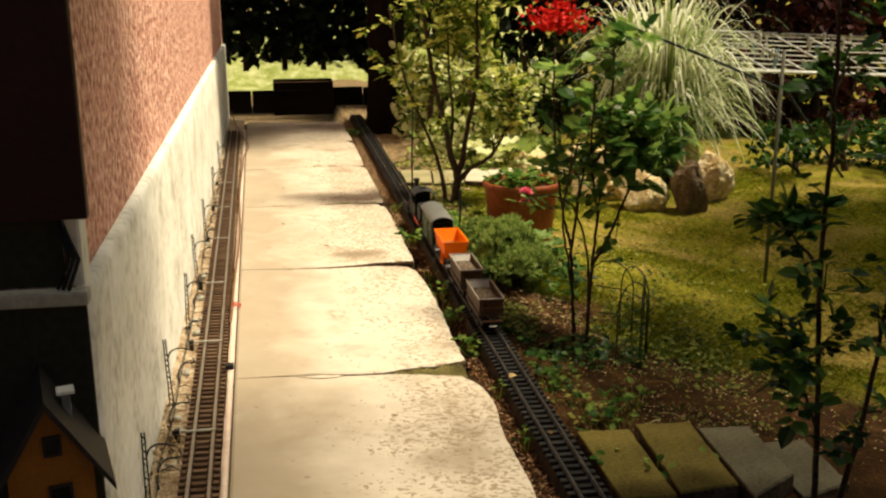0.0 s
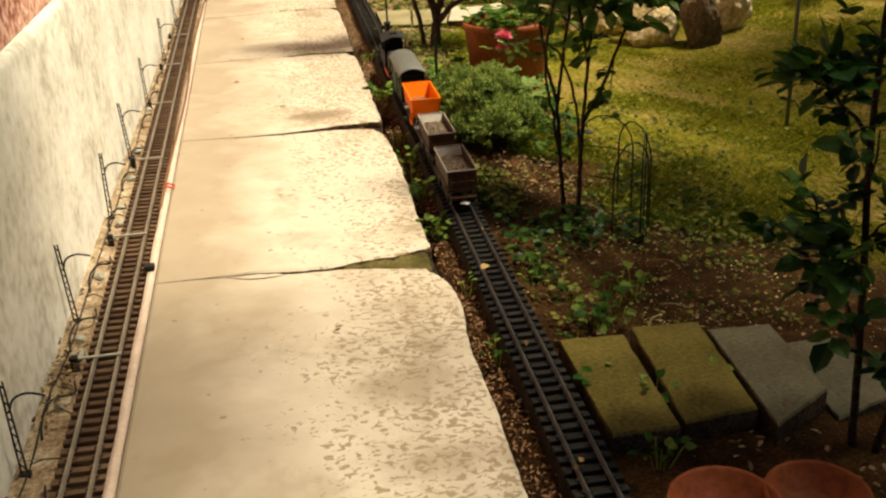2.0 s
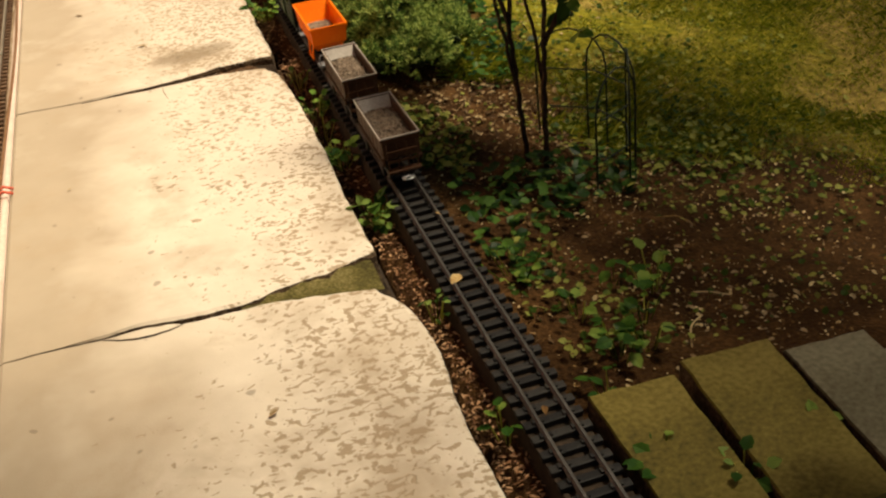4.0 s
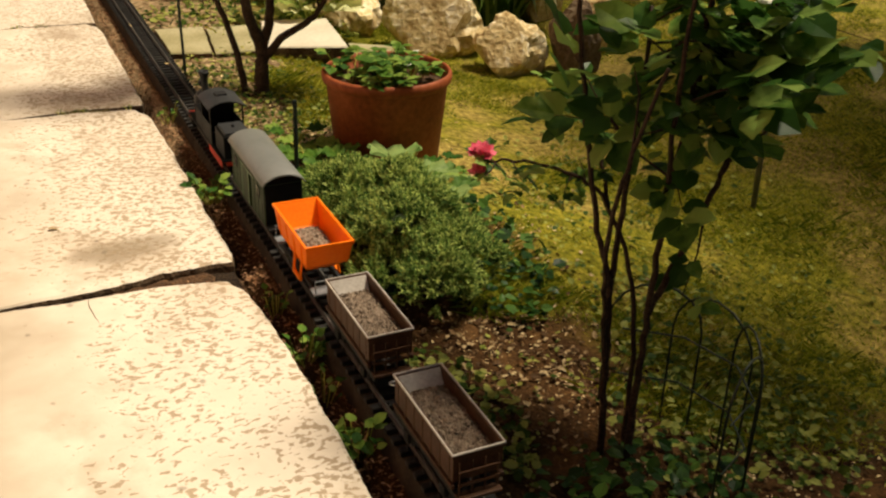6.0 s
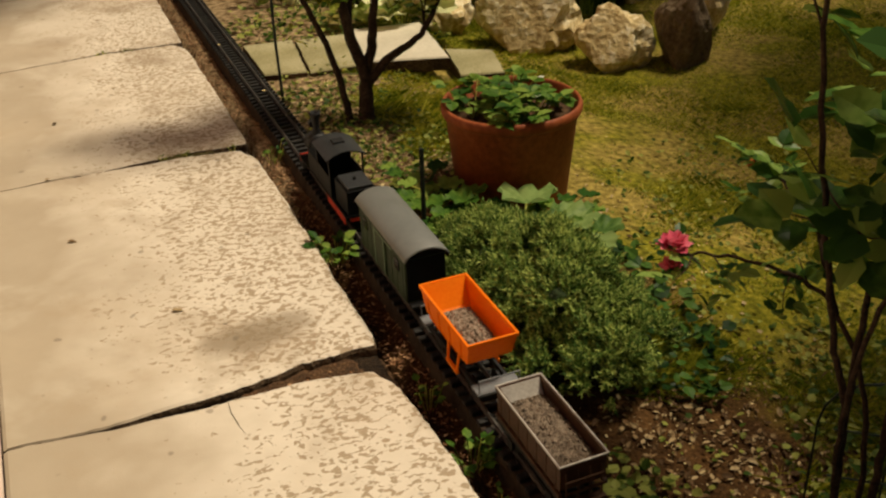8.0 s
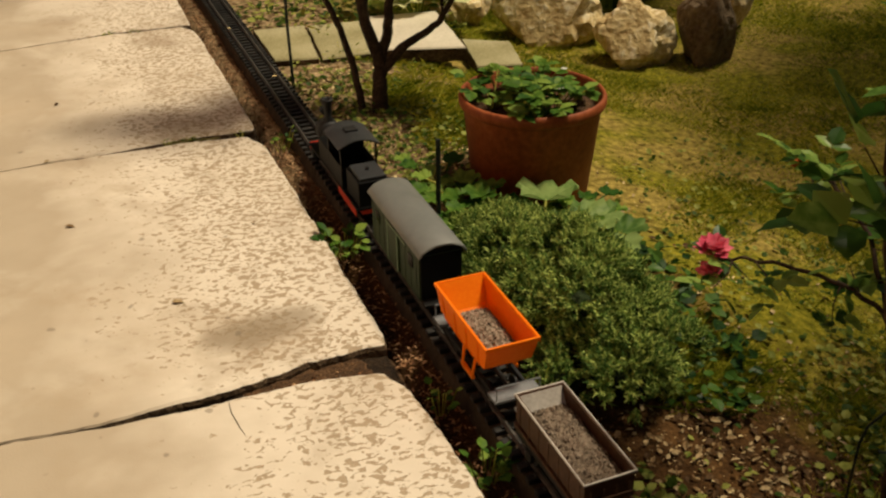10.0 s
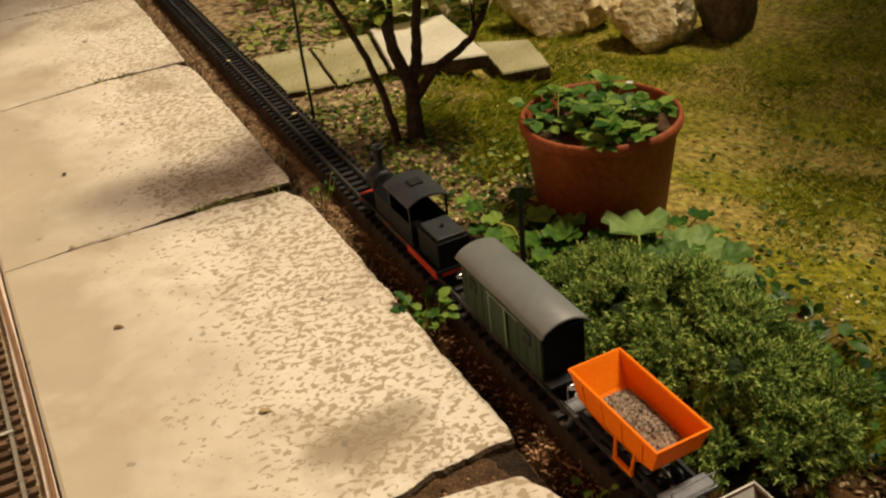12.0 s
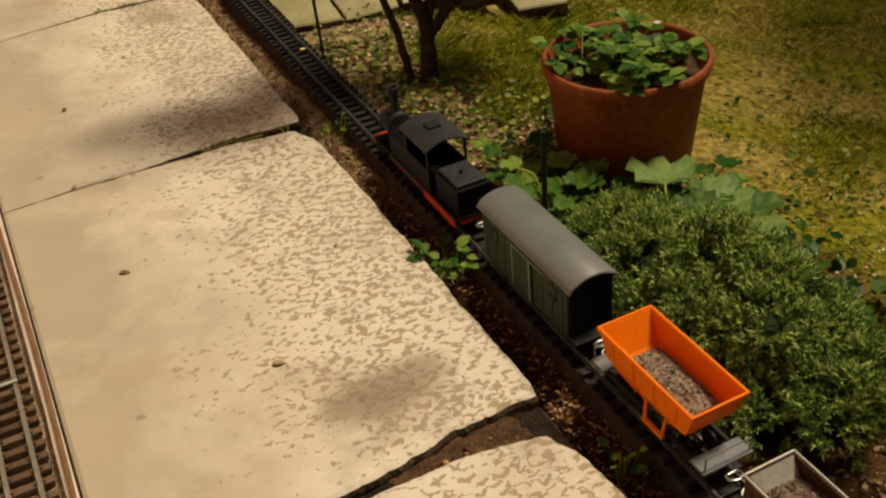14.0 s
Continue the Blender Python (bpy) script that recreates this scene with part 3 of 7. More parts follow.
def curve_points(points, n=8):
    """Smooth points through the given ones."""
    p = [Vector(q) for q in points]
    p = [2 * p[0] - p[1]] + p + [2 * p[-1] - p[-2]]
    out = []
    for a, b, c, d in zip(p, p[1:], p[2:], p[3:]):
        for k in range(n):
            t = k / n
            out.append(0.5 * ((2 * b) + (c - a) * t + (2 * a - 5 * b + 4 * c - d) * t * t + (3 * b - a - 3 * c + d) * t ** 3))
    return out + [p[-2]]


# ---- ground ----
def steps(parts):
    out = []
    for a, b, d in parts:
        n = max(1, round((b - a) / d))
        out += [a + (b - a) * k / n for k in range(n)]
    return out + [parts[-1][1]]


def build_ground():
    xs = steps([(-60, -8, 13), (-8, -1.6, 1.6), (-1.6, 0.0, 0.4), (0.0, 1.9, 0.045), (1.9, 5, 0.25), (5, 60, 11)])
    ys = steps([(-60, -6, 13), (-6, -3, 0.5), (-3, 2.6, 0.045), (2.6, 7, 0.3), (7, 60, 10)])
    verts, faces = [], []
    for y in ys:
        for x in xs:
            z = ground_z(x, y)
            if x < 0.03:
                z = -0.16
            verts.append((x, y, z))
    w = len(xs)
    for j in range(len(ys) - 1):
        for i in range(w - 1):
            faces.append((j * w + i, j * w + i + 1, (j + 1) * w + i + 1, (j + 1) * w + i))
    tagged(new("ground", mesh_of("ground", verts, faces, M["ground"], True)), "yellow-green patchy lawn and bare brown garden earth", "ground", kind="structure")


build_ground()


def track_x(y):
    return 0.122 + 0.004 * y


def left_track_x(y):
    return -0.760 - 0.018 * y


def slab_left(y):
    return -0.686 - 0.014 * y


# ---- house wall ----
def wall_x(y):
    return -0.862 - 0.008 * y


def prism(outline, z0, z1, bm=None):
    own = bm or bmesh.new()
    lo = [own.verts.new((x, y, z0)) for x, y in outline]
    hi = [own.verts.new((x, y, z1)) for x, y in outline]
    n = len(outline)
    for k in range(n):
        own.faces.new((lo[k], lo[(k + 1) % n], hi[(k + 1) % n], hi[k]))
    own.faces.new(lo[::-1])
    own.faces.new(hi)
    return own


def build_house_wall():
    y0, y1, top = -2.13, 4.7, 0.582
    wall = tagged(new("wall_west"), "pink roughcast house wall above a white rendered plinth", "wall", kind="structure")
    b = 0.022
    # plinth with a rounded, slightly uneven top edge
    bm = bmesh.new()
    rings = []
    n = 70
    for k in range(n + 1):
        y = y0 + (y1 - y0) * k / n
        x = wall_x(y)
        w = 0.004 * noise.noise((y * 1.4, 0.2, 0.0)) + 0.002 * noise.noise((y * 7, 0.7, 0.0))
        prof = [(0.004, -0.12), (0.002 + w, 0.04), (w * 1.3, 0.22), (w, 0.42), (w * 0.5, top - 0.02), (-0.006, top - 0.004), (-0.035, top + 0.001), (-0.4, top + 0.001), (-0.4, -0.12)]
        rings.append([bm.verts.new((x + dx, y, z)) for dx, z in prof])
    for r, s in zip(rings, rings[1:]):
        for i in range(len(r) - 1):
            bm.faces.new((r[i], r[i + 1], s[i + 1], s[i]))
    bm.faces.new(rings[0])
    bm.faces.new(rings[-1][::-1])
    part("plinth", bm, M["plinth"], wall, "white rendered plinth with grey weathering", True)
    bm = prism([(wall_x(y0) - b, y0 + 0.004), (wall_x(y1) - b, y1 - 0.004), (wall_x(y1) - 0.39, y1 - 0.004), (wall_x(y0) - 0.39, y0 + 0.004)], top + 0.002, 3.2)
    part("roughcast", bm, M["pink"], wall, "pink roughcast render")
    # the face that turns the corner, its shade put into the dark wall colour
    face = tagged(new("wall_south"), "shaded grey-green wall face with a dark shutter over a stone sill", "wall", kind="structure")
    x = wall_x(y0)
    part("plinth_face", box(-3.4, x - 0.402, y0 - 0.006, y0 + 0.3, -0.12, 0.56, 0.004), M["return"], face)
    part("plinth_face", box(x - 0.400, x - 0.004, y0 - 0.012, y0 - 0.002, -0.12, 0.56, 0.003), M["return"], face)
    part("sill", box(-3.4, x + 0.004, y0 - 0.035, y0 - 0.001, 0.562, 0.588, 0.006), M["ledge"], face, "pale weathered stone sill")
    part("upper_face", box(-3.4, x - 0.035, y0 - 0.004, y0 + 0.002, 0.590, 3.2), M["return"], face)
    part("shutter", box(-2.2, x + 0.020, y0 - 0.062, y0 - 0.036, 0.715, 2.3, 0.004), M["shutter"], face, "dark red-brown painted shutter")
    part("quoin", box(x - 0.030, x - 0.004, y0 - 0.001, y0 + 0.055, 0.5875, 0.735, 0.006), M["plinth"], face, "white rendered corner piece")
    bm = bmesh.new()
    for k in range(3):
        rod([(x - 0.045 + 0.01 * k, y0 - 0.02 - 0.006 * k, 0.59), (x - 0.022 + 0.008 * k, y0 - 0.025, 0.64), (x - 0.03, y0 - 0.018, 0.70 + 0.004 * k)], 0.004, 5, bm)
    part("hinge", bm, M["black"], face, "dark iron shutter hinge", True)


build_house_wall()


# ---- pavement ----
def build_pavement():
    bed = prism([(-3.4, -6.0), (0.012, -6.0), (0.012, 4.6), (-3.4, 4.6)], -0.16, -0.072)
    me = bpy.data.meshes.new("pavement")
    bmesh.ops.recalc_face_normals(bed, faces=bed.faces[:])
    bed.to_mesh(me)
    bed.free()
    me.materials.append(M["bed"])
    pave = tagged(new("pavement", me), "cream concrete path slabs with flaked surface along the house", "pavement", kind="structure")

    # joints: depth of the gap on either side at given x, house side to garden side
    def line(points):
        px = [p[0] for p in points]
        py = [p[1] for p in points]
        return lambda x: float(np.interp(x, px, py))

    joints = [
        (line([(-0.75, -3.31), (0, -3.30)]), line([(-0.75, -3.30), (0, -3.285)])),
        (line([(-0.75, -2.31), (0, -2.30)]), line([(-0.75, -2.30), (0, -2.285)])),
        (line([(-0.75, -1.1385), (-0.57, -1.142), (-0.5, -1.146), (-0.43, -1.142), (-0.34, -1.163), (-0.25, -1.166), (-0.21, -1.170), (-0.118, -1.188), (-0.03, -1.212), (0, -1.225)]), line([(-0.75, -1.1365), (-0.57, -1.139), (-0.5, -1.138), (-0.44, -1.133), (-0.34, -1.153), (-0.25, -1.159), (-0.19, -1.143), (-0.1, -1.134), (0, -1.108)])),
        (line([(-0.75, -0.033), (-0.65, -0.034), (-0.51, -0.055), (-0.41, -0.053), (-0.31, -0.055), (-0.21, -0.053), (-0.13, -0.060), (-0.04, -0.078), (0, -0.098)]), line([(-0.75, -0.030), (-0.65, -0.029), (-0.517, -0.046), (-0.405, -0.039), (-0.31, -0.034), (-0.21, -0.021), (-0.15, -0.007), (-0.05, -0.003), (0, -0.006)])),
        (line([(-0.75, 1.074), (-0.54, 1.084), (-0.4, 1.085), (-0.19, 1.086), (-0.04, 1.062), (0, 1.04)]), line([(-0.75, 1.0755), (-0.54, 1.086), (-0.4, 1.090), (-0.19, 1.099), (0, 1.088)])),
        (line([(-0.75, 2.10), (-0.6, 2.108), (-0.41, 2.138), (-0.29, 2.155), (0, 2.136)]), line([(-0.75, 2.1025), (-0.6, 2.113), (-0.41, 2.145), (-0.29, 2.164), (0, 2.150)])),
        (line([(-0.75, 3.12), (0, 3.12)]), line([(-0.75, 3.126), (0, 3.13)])),
        (line([(-0.75, 4.2), (0, 4.08)]), None),
    ]
    for k in range(len(joints) - 1):
        low, high = joints[k][1], joints[k + 1][0]
        seed = 3.7 * k
        pts = []

        def wob(s, a=0.0055):
            return a * noise.noise((s * 9, seed, 0.5)) + 0.55 * a * noise.noise((s * 37, seed, 2.5)) + 0.4 * a * noise.noise((s * 95, seed, 4.5))

        nx, ny = 90, 140
        la, lb = slab_left(low(-0.7)), slab_left(high(-0.7))
        def side(u):
            y = low(0) + (high(0) - low(0)) * u
            edge = 0.008 * noise.noise((y * 3.2, seed, 4.0)) + 0.004 * noise.noise((y * 17, seed, 8.0)) + 0.002 * noise.noise((y * 60, seed, 6.0))
            edge += 0.022 * math.exp(-((y + 1.40) / 0.14) ** 2)
            corner = 0.007 * math.exp(-u * 60) + 0.036 * math.exp(-(1 - u) * 26)
            return 0.004 + edge - corner, y

        for i in range(nx + 1):
            u = i / nx
            x = la + (side(0)[0] - la) * u
            pts.append((x, low(x) + wob(x + 5) * (0.4 + u)))
        for i in range(1, ny):
            pts.append(side(i / ny))
        for i in range(nx + 1):
            u = 1 - i / nx
            x = lb + (side(1)[0] - lb) * u
            pts.append((x, high(x) + wob(x + 9) * (0.4 + u)))
        for i in range(1, 12):
            u = 1 - i / 12
            y = low(la) + (high(lb) - low(la)) * u
            pts.append((slab_left(y), y))
        bm = bmesh.new()
        cx, cy = -0.34, (low(0) + high(0)) / 2
        rings = []
        for inset, z in ((0.0, -0.075), (0.0, -0.012), (0.003, -0.004), (0.010, 0.0)):
            ring = []
            for x, y in pts:
                d = Vector((cx - x, cy - y))
                ix = inset * (1 if d.x > 0 else -1) * min(1, abs(d.x) / 0.05)
                iy = inset * (1 if d.y > 0 else -1) * min(1, abs(d.y) / 0.05) * min(1, max(0.12, (x + 0.60) / 0.25))
                ring.append(bm.verts.new((x + ix, y + iy, z)))
            rings.append(ring)
        n = len(pts)
        for r, s in zip(rings, rings[1:]):
            for i in range(n):
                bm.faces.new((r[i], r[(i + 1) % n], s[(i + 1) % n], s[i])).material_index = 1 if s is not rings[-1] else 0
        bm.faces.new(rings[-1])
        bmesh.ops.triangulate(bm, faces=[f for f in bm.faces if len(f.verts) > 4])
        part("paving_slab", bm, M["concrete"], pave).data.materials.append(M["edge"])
    # earth in the joints
    for low, high in joints[1:-1]:
        bm = bmesh.new()
        rings = []
        for i in range(61):
            x = -0.69 + 0.685 * i / 60
            a, b = low(x) - 0.012, high(x) + 0.012
            rings.append([bm.verts.new((x, a + (b - a) * j / 4, -0.020 + 0.006 * noise.noise((x * 40, a * 40 + j, 0)) - 0.006 * max(0, (x + 0.2) / 0.2))) for j in range(5)])
        for r, s in zip(rings, rings[1:]):
            for j in range(4):
                bm.faces.new((r[j], r[j + 1], s[j + 1], s[j]))
        part("joint_earth", bm, M["joint"], pave, "dark earth in the slab joint", True)
    # moss in the open joints
    for (x0, x1, y0, y1, z) in ((-0.26, -0.014, -1.214, -1.114, -0.009), (-0.25, -0.10, 1.075, 1.105, -0.004)):
        bm = bmesh.new()
        bmesh.ops.create_grid(bm, x_segments=24, y_segments=10, size=0.5)
        for v in bm.verts:
            x, y = x0 + (v.co.x + 0.5) * (x1 - x0), y0 + (v.co.y + 0.5) * (y1 - y0)
            v.co = Vector((x, y, z + 0.007 * noise.noise((x * 35, y * 35, 0)) + 0.004 * noise.noise((x * 120, y * 120, 0))))
        part("moss", bm, M["moss"], pave, "green-brown moss in the open joint", True)
    # crumbled earth and small stones where the joint opens to the garden
    bm = bmesh.new()
    bmesh.ops.create_grid(bm, x_segments=34, y_segments=18, size=0.5)
    for v in bm.verts:
        x, y = -0.152 + 0.335 * v.co.x, -0.050 + 0.17 * v.co.y
        edge = max(-v.co.x * 1.6, abs(v.co.y) * 1.6)
        v.co = Vector((x, y, -0.017 - 0.022 * max(0, edge - 0.45) - 0.045 * max(0, min(1, (x + 0.06) / 0.07)) + 0.006 * noise.noise((x * 45, y * 45, 0)) + 0.004 * noise.noise((x * 150, y * 150, 0))))
    part("joint_earth", bm, M["soil"], pave, "brown crumbly earth in the slab joint", True)
    for k in range(12):
        bm = bmesh.new()
        bmesh.ops.create_icosphere(bm, subdivisions=2, radius=rng.uniform(0.0018, 0.0055))
        for v in bm.verts:
            v.co = v.co * (1 + 0.4 * noise.noise(v.co * 120 + Vector((k, 0, 0))))
        s = thing("pebble", (rng.uniform(-0.22, -0.04), rng.uniform(-0.060, -0.038), -0.015), "small brown stone lying in the slab joint", "stone", "stones in the slab joint")
        part("stone", bm, M["chips"], s)
    # hairline cracks that run on from the joints
    for line_pts, wide in (([(-0.303, -0.062), (-0.306, -0.095), (-0.302, -0.13), (-0.296, -0.165)], 0.0016), ([(-0.498, -1.150), (-0.462, -1.168), (-0.425, -1.177), (-0.385, -1.176), (-0.352, -1.166)], 0.0055), ([(-0.60, -1.141), (-0.56, -1.143), (-0.50, -1.150)], 0.0032)):
        bm = bmesh.new()
        pts = [p + Vector((0.0015 * noise.noise(p * 60), 0.0015 * noise.noise(p * 75), 0)) for p in curve_points([(*p, 0) for p in line_pts], 7)]
        rows = []
        for k, p in enumerate(pts):
            d = (pts[min(k + 1, len(pts) - 1)] - pts[max(k - 1, 0)]).normalized()
            w = wide * (0.25 + 0.75 * math.sin(math.pi * min(1, (k + 1) / len(pts)))) * 0.5
            rows.append([bm.verts.new((p.x - d.y * w, p.y + d.x * w, 0.0006)), bm.verts.new((p.x + d.y * w, p.y - d.x * w, 0.0006))])
        for a, b in zip(rows, rows[1:]):
            bm.faces.new((a[0], a[1], b[1], b[0]))
        part("crack", bm, M["joint"], pave, "dark hairline crack in the slab")
    # narrow mortar strip along the track
    bm = bmesh.new()
    rings = []
    for k in range(61):
        y = -2.6 + 6.4 * k / 60
        x = slab_left(y)
        w = 0.004 * noise.noise((y * 6, 0, 7))
        rings.append([bm.verts.new((x - 0.021 + w, y, -0.045)), bm.verts.new((x - 0.019 + w, y, -0.003)), bm.verts.new((x - 0.003, y, -0.003)), bm.verts.new((x - 0.002, y, -0.045))])
    for r, s in zip(rings, rings[1:]):
        for i in range(3):
            bm.faces.new((r[i], r[i + 1], s[i + 1], s[i]))
    part("mortar_strip", bm, M["mortar"], pave, "pinkish mortar strip", True)
    # the sandy bed of the track by the wall
    bm = bmesh.new()
    rings = []
    for k in range(140):
        y = -2.6 + 7.2 * k / 139
        a, b = slab_left(y) - 0.019, wall_x(y) + 0.004
        rings.append([bm.verts.new((a + (b - a) * i / 9, y, -0.026 + 0.007 * noise.noise((i * 0.9, y * 14, 0)) + (0.008 if i > 7 else 0))) for i in range(10)])
    for r, s in zip(rings, rings[1:]):
        for i in range(9):
            bm.faces.new((r[i], r[i + 1], s[i + 1], s[i]))
    part("track_bed", bm, M["dusty"], pave, "dusty pale earth bed beside the wall", True)
    # wind-blown leaves and crumbs lying on the slabs
    spots = []
    for x, y, s in ((-0.347, 0.287, 0.026), (-0.52, 0.705, 0.024), (-0.547, 1.089, 0.016), (-0.263, -1.472, 0.018), (-0.12, 0.55, 0.012), (-0.5, 1.5, 0.02), (-0.3, 1.75, 0.018), (-0.55, -0.55, 0.01), (-0.25, 2.6, 0.02)):
        spots.append(((x, y, 0.004), rand_dir(rng, 0.05), (0.2, 0.1, 1), s))
    for i, q in enumerate(spots):
        ob = new("fallen_leaf", leaves_mesh("fallen_leaf", [q], M["straw"], 0.9))
        tagged(ob, "small dry brown leaf lying on the concrete", "leaf", "fallen leaves")


build_pavement()


# ---- model railway tracks ----
def build_track(name, fx, y0, y1, z, sleeper_mat, rail_mat, label):
    tr = thing(name, (fx(0), 0, z), label, "track")
    bx = fx(0)
    me = bpy.data.meshes.new("sleeper")
    bm = box(-0.045, 0.045, -0.007, 0.007, 0.0, 0.010, 0.0015)
    for sx in (-1, 1):
        for dx in (-0.0065, 0.0065):
            box(sx * 0.0235 + dx - 0.002, sx * 0.0235 + dx + 0.002, -0.004, 0.004, 0.0095, 0.0135, 0, bm)
    bm.to_mesh(me)
    bm.free()
    me.materials.append(sleeper_mat)
    n = int((y1 - y0) / 0.0305)
    for k in range(n):
        y = y0 + 0.0305 * k + rng.uniform(-0.0008, 0.0008)
        ob = new("sleeper", me)
        ob.parent = tr
        ob.matrix_basis = pose(fx(y) - bx, y, rng.uniform(-0.0006, 0.0004), 0, 0, rng.uniform(-1.2, 1.2))
    prof = [(-0.004, 0.010), (0.004, 0.010), (0.004, 0.0115), (0.0012, 0.0125), (0.0012, 0.0155), (0.0022, 0.0160), (0.0022, 0.0182), (-0.0022, 0.0182), (-0.0022, 0.0160), (-0.0012, 0.0155), (-0.0012, 0.0125), (-0.004, 0.0115)]
    for side in (-1, 1):
        bm = bmesh.new()
        rings = []
        for k in range(50):
            y = y0 - 0.01 + (y1 - y0 + 0.02) * k / 49
            x = fx(y) - bx + side * 0.0235 + 0.0006 * noise.noise((y * 5, side, 0))
            rings.append([bm.verts.new((x + dx, y, dz)) for dx, dz in prof])
        m = len(prof)
        for r, s in zip(rings, rings[1:]):
            for i in range(m):
                bm.faces.new((r[i], r[(i + 1) % m], s[(i + 1) % m], s[i]))
        bm.faces.new(rings[0])
        bm.faces.new(rings[-1][::-1])
        part("rail", bm, rail_mat, tr)
    return tr


RAIL = 0.012
right = build_track("garden_track", track_x, -2.75, 4.5, RAIL - 0.0182, M["sleeper_black"], M["rail_dark"], "black plastic model railway track on a raised dark bed")
bm = bmesh.new()
rings = []
for k in range(90):
    y = -2.75 + 7.3 * k / 89
    x = track_x(y) - track_x(0)
    w = 0.004 * noise.noise((y * 8, 3, 0))
    rings.append([bm.verts.new((x - 0.050 + w, y, -0.05)), bm.verts.new((x - 0.042 + w, y, -0.001)), bm.verts.new((x + 0.042 + w, y, -0.001)), bm.verts.new((x + 0.055 + w, y, -0.05))])
for r, s in zip(rings, rings[1:]):
    for i in range(3):
        bm.faces.new((r[i], r[i + 1], s[i + 1], s[i]))
part("track_bed", bm, M["bed"], right, "dark raised track bed")
left = build_track("wall_track", left_track_x, -2.6, 3.85, -0.020, M["sleeper_brown"], M["rail"], "brown plastic model railway track running beside the house wall")


def build_masts():
    first = None
    for k, y in enumerate((-1.82, -1.25, -0.63, -0.10, 0.52, 1.30, 2.15)):
        if first is None:
            mast = thing("catenary_mast", (wall_x(y) + 0.022, y, -0.02), "grey-black lattice model catenary mast with a curved arm", "mast", "catenary masts beside the wall track")
            for dx in (-0.005, 0.005):
                part("upright", rod([(dx, 0, 0), (dx * 0.6, 0, 0.19)], 0.0019, 5), M["black"], mast)
            bm = bmesh.new()
            for i in range(11):
                z = 0.012 + 0.016 * i
                s = 1 if i % 2 else -1
                rod([(-0.005 * s, 0, z), (0.005 * s, 0, z + 0.014)], 0.0013, 4, bm)
            part("lattice", bm, M["black"], mast)
            part("foot", box(-0.010, 0.010, -0.008, 0.008, -0.008, 0.006, 0.002), M["black"], mast)
            part("arm", rod(curve_points([(0.001, 0.0, 0.128), (0.012, 0.004, 0.152), (0.036, 0.004, 0.160), (0.064, 0.0, 0.154)], 5), 0.0022, 5), M["black"], mast, "black curved arm", True)
            part("stay", rod([(0.002, 0, 0.03), (0.045, 0.002, 0.028)], 0.0009, 4), M["grey"], mast)
            first = mast
        else:
            copy_thing(first, pose(wall_x(y) + 0.022, y, -0.02, rng.uniform(-3, 4), rng.uniform(-4, 2), rng.uniform(-14, 14)))
    for k, y in enumerate((-1.46, -0.815, -0.18, 0.49, 1.12, 1.75)):
        t = thing("cross_bar", (left_track_x(y), y, 0.0), "pale aluminium bar clipped across the wall track", "bar", "pale bars across the wall track")
        part("bar", box(-0.056, 0.030, -0.0035, 0.0035, -0.0015, 0.002, 0.001), M["ledge"], t)
        part("clip", box(-0.072, -0.058, -0.008, 0.008, -0.03, 0.006, 0.002), M["black"], t, "black clip")
    # wires and loops lying between the wall and the track
    for k in range(15):
        y = -1.95 + 0.32 * k + rng.uniform(-0.05, 0.05)
        a = wall_x(y) + 0.02
        b = left_track_x(y) - 0.048
        pts = [(a + 0.012, y - 0.10, -0.018), (a + 0.004, y - 0.04, -0.006), (a + 0.018, y, 0.004), (b, y + 0.03, -0.006), (b - 0.01, y + 0.09, -0.014)]
        w = thing("loose_wire", (0, 0, 0), "thin dark wire looping beside the wall track", "wire", "loose wires by the wall")
        part("wire", rod(curve_points(pts, 4), 0.0024, 5), M["black"], w, smooth=True)
    feed = thing("feeder_wire", (0, 0, 0), "thin dark feeder wire with cross ties between wall and track", "wire")
    part("wire", rod(curve_points([(wall_x(y) + 0.030 + rng.uniform(-0.006, 0.006), y, -0.004 + rng.uniform(-0.004, 0.006)) for y in np.linspace(-2.4, 3.3, 30)], 4), 0.0016, 5), M["black"], feed, smooth=True)
    for k in range(34):
        y = -2.3 + 0.165 * k + rng.uniform(-0.03, 0.03)
        a, b = wall_x(y) + 0.030, left_track_x(y) - 0.040
        part("tie", rod([(a, y, -0.006), ((a + b) / 2, y + rng.uniform(-0.01, 0.01), 0.001), (b, y + rng.uniform(-0.02, 0.02), -0.010)], 0.0015, 5), M["sleeper_brown"], feed)
    spots = []
    for k in range(150):
        y = rng.gauss(-1.52, 0.08)
        spots.append(((wall_x(y) + rng.uniform(0.008, 0.06), y, -0.014 + rng.uniform(0, 0.016)), rand_dir(rng, 0.4), (rng.uniform(-0.5, 0.5), rng.uniform(-0.5, 0.5), 1), rng.uniform(0.008, 0.019)))
    for k in range(240):
        y = rng.uniform(-2.4, 3.4)
        side = rng.random()
        x = wall_x(y) + 0.006 + 0.05 * side * side
        spots.append(((x, y, -0.016 + rng.uniform(0, 0.008)), rand_dir(rng, 0.3), (rng.uniform(-0.5, 0.5), rng.uniform(-0.5, 0.5), 1), rng.uniform(0.005, 0.015)))
    tagged(new("wall_foot_litter", leaves_mesh("wall_foot_litter", spots, M["straw"], 0.8)), "dry brown leaves and crumbs lying at the foot of the wall", "leaf litter", kind="stuff")
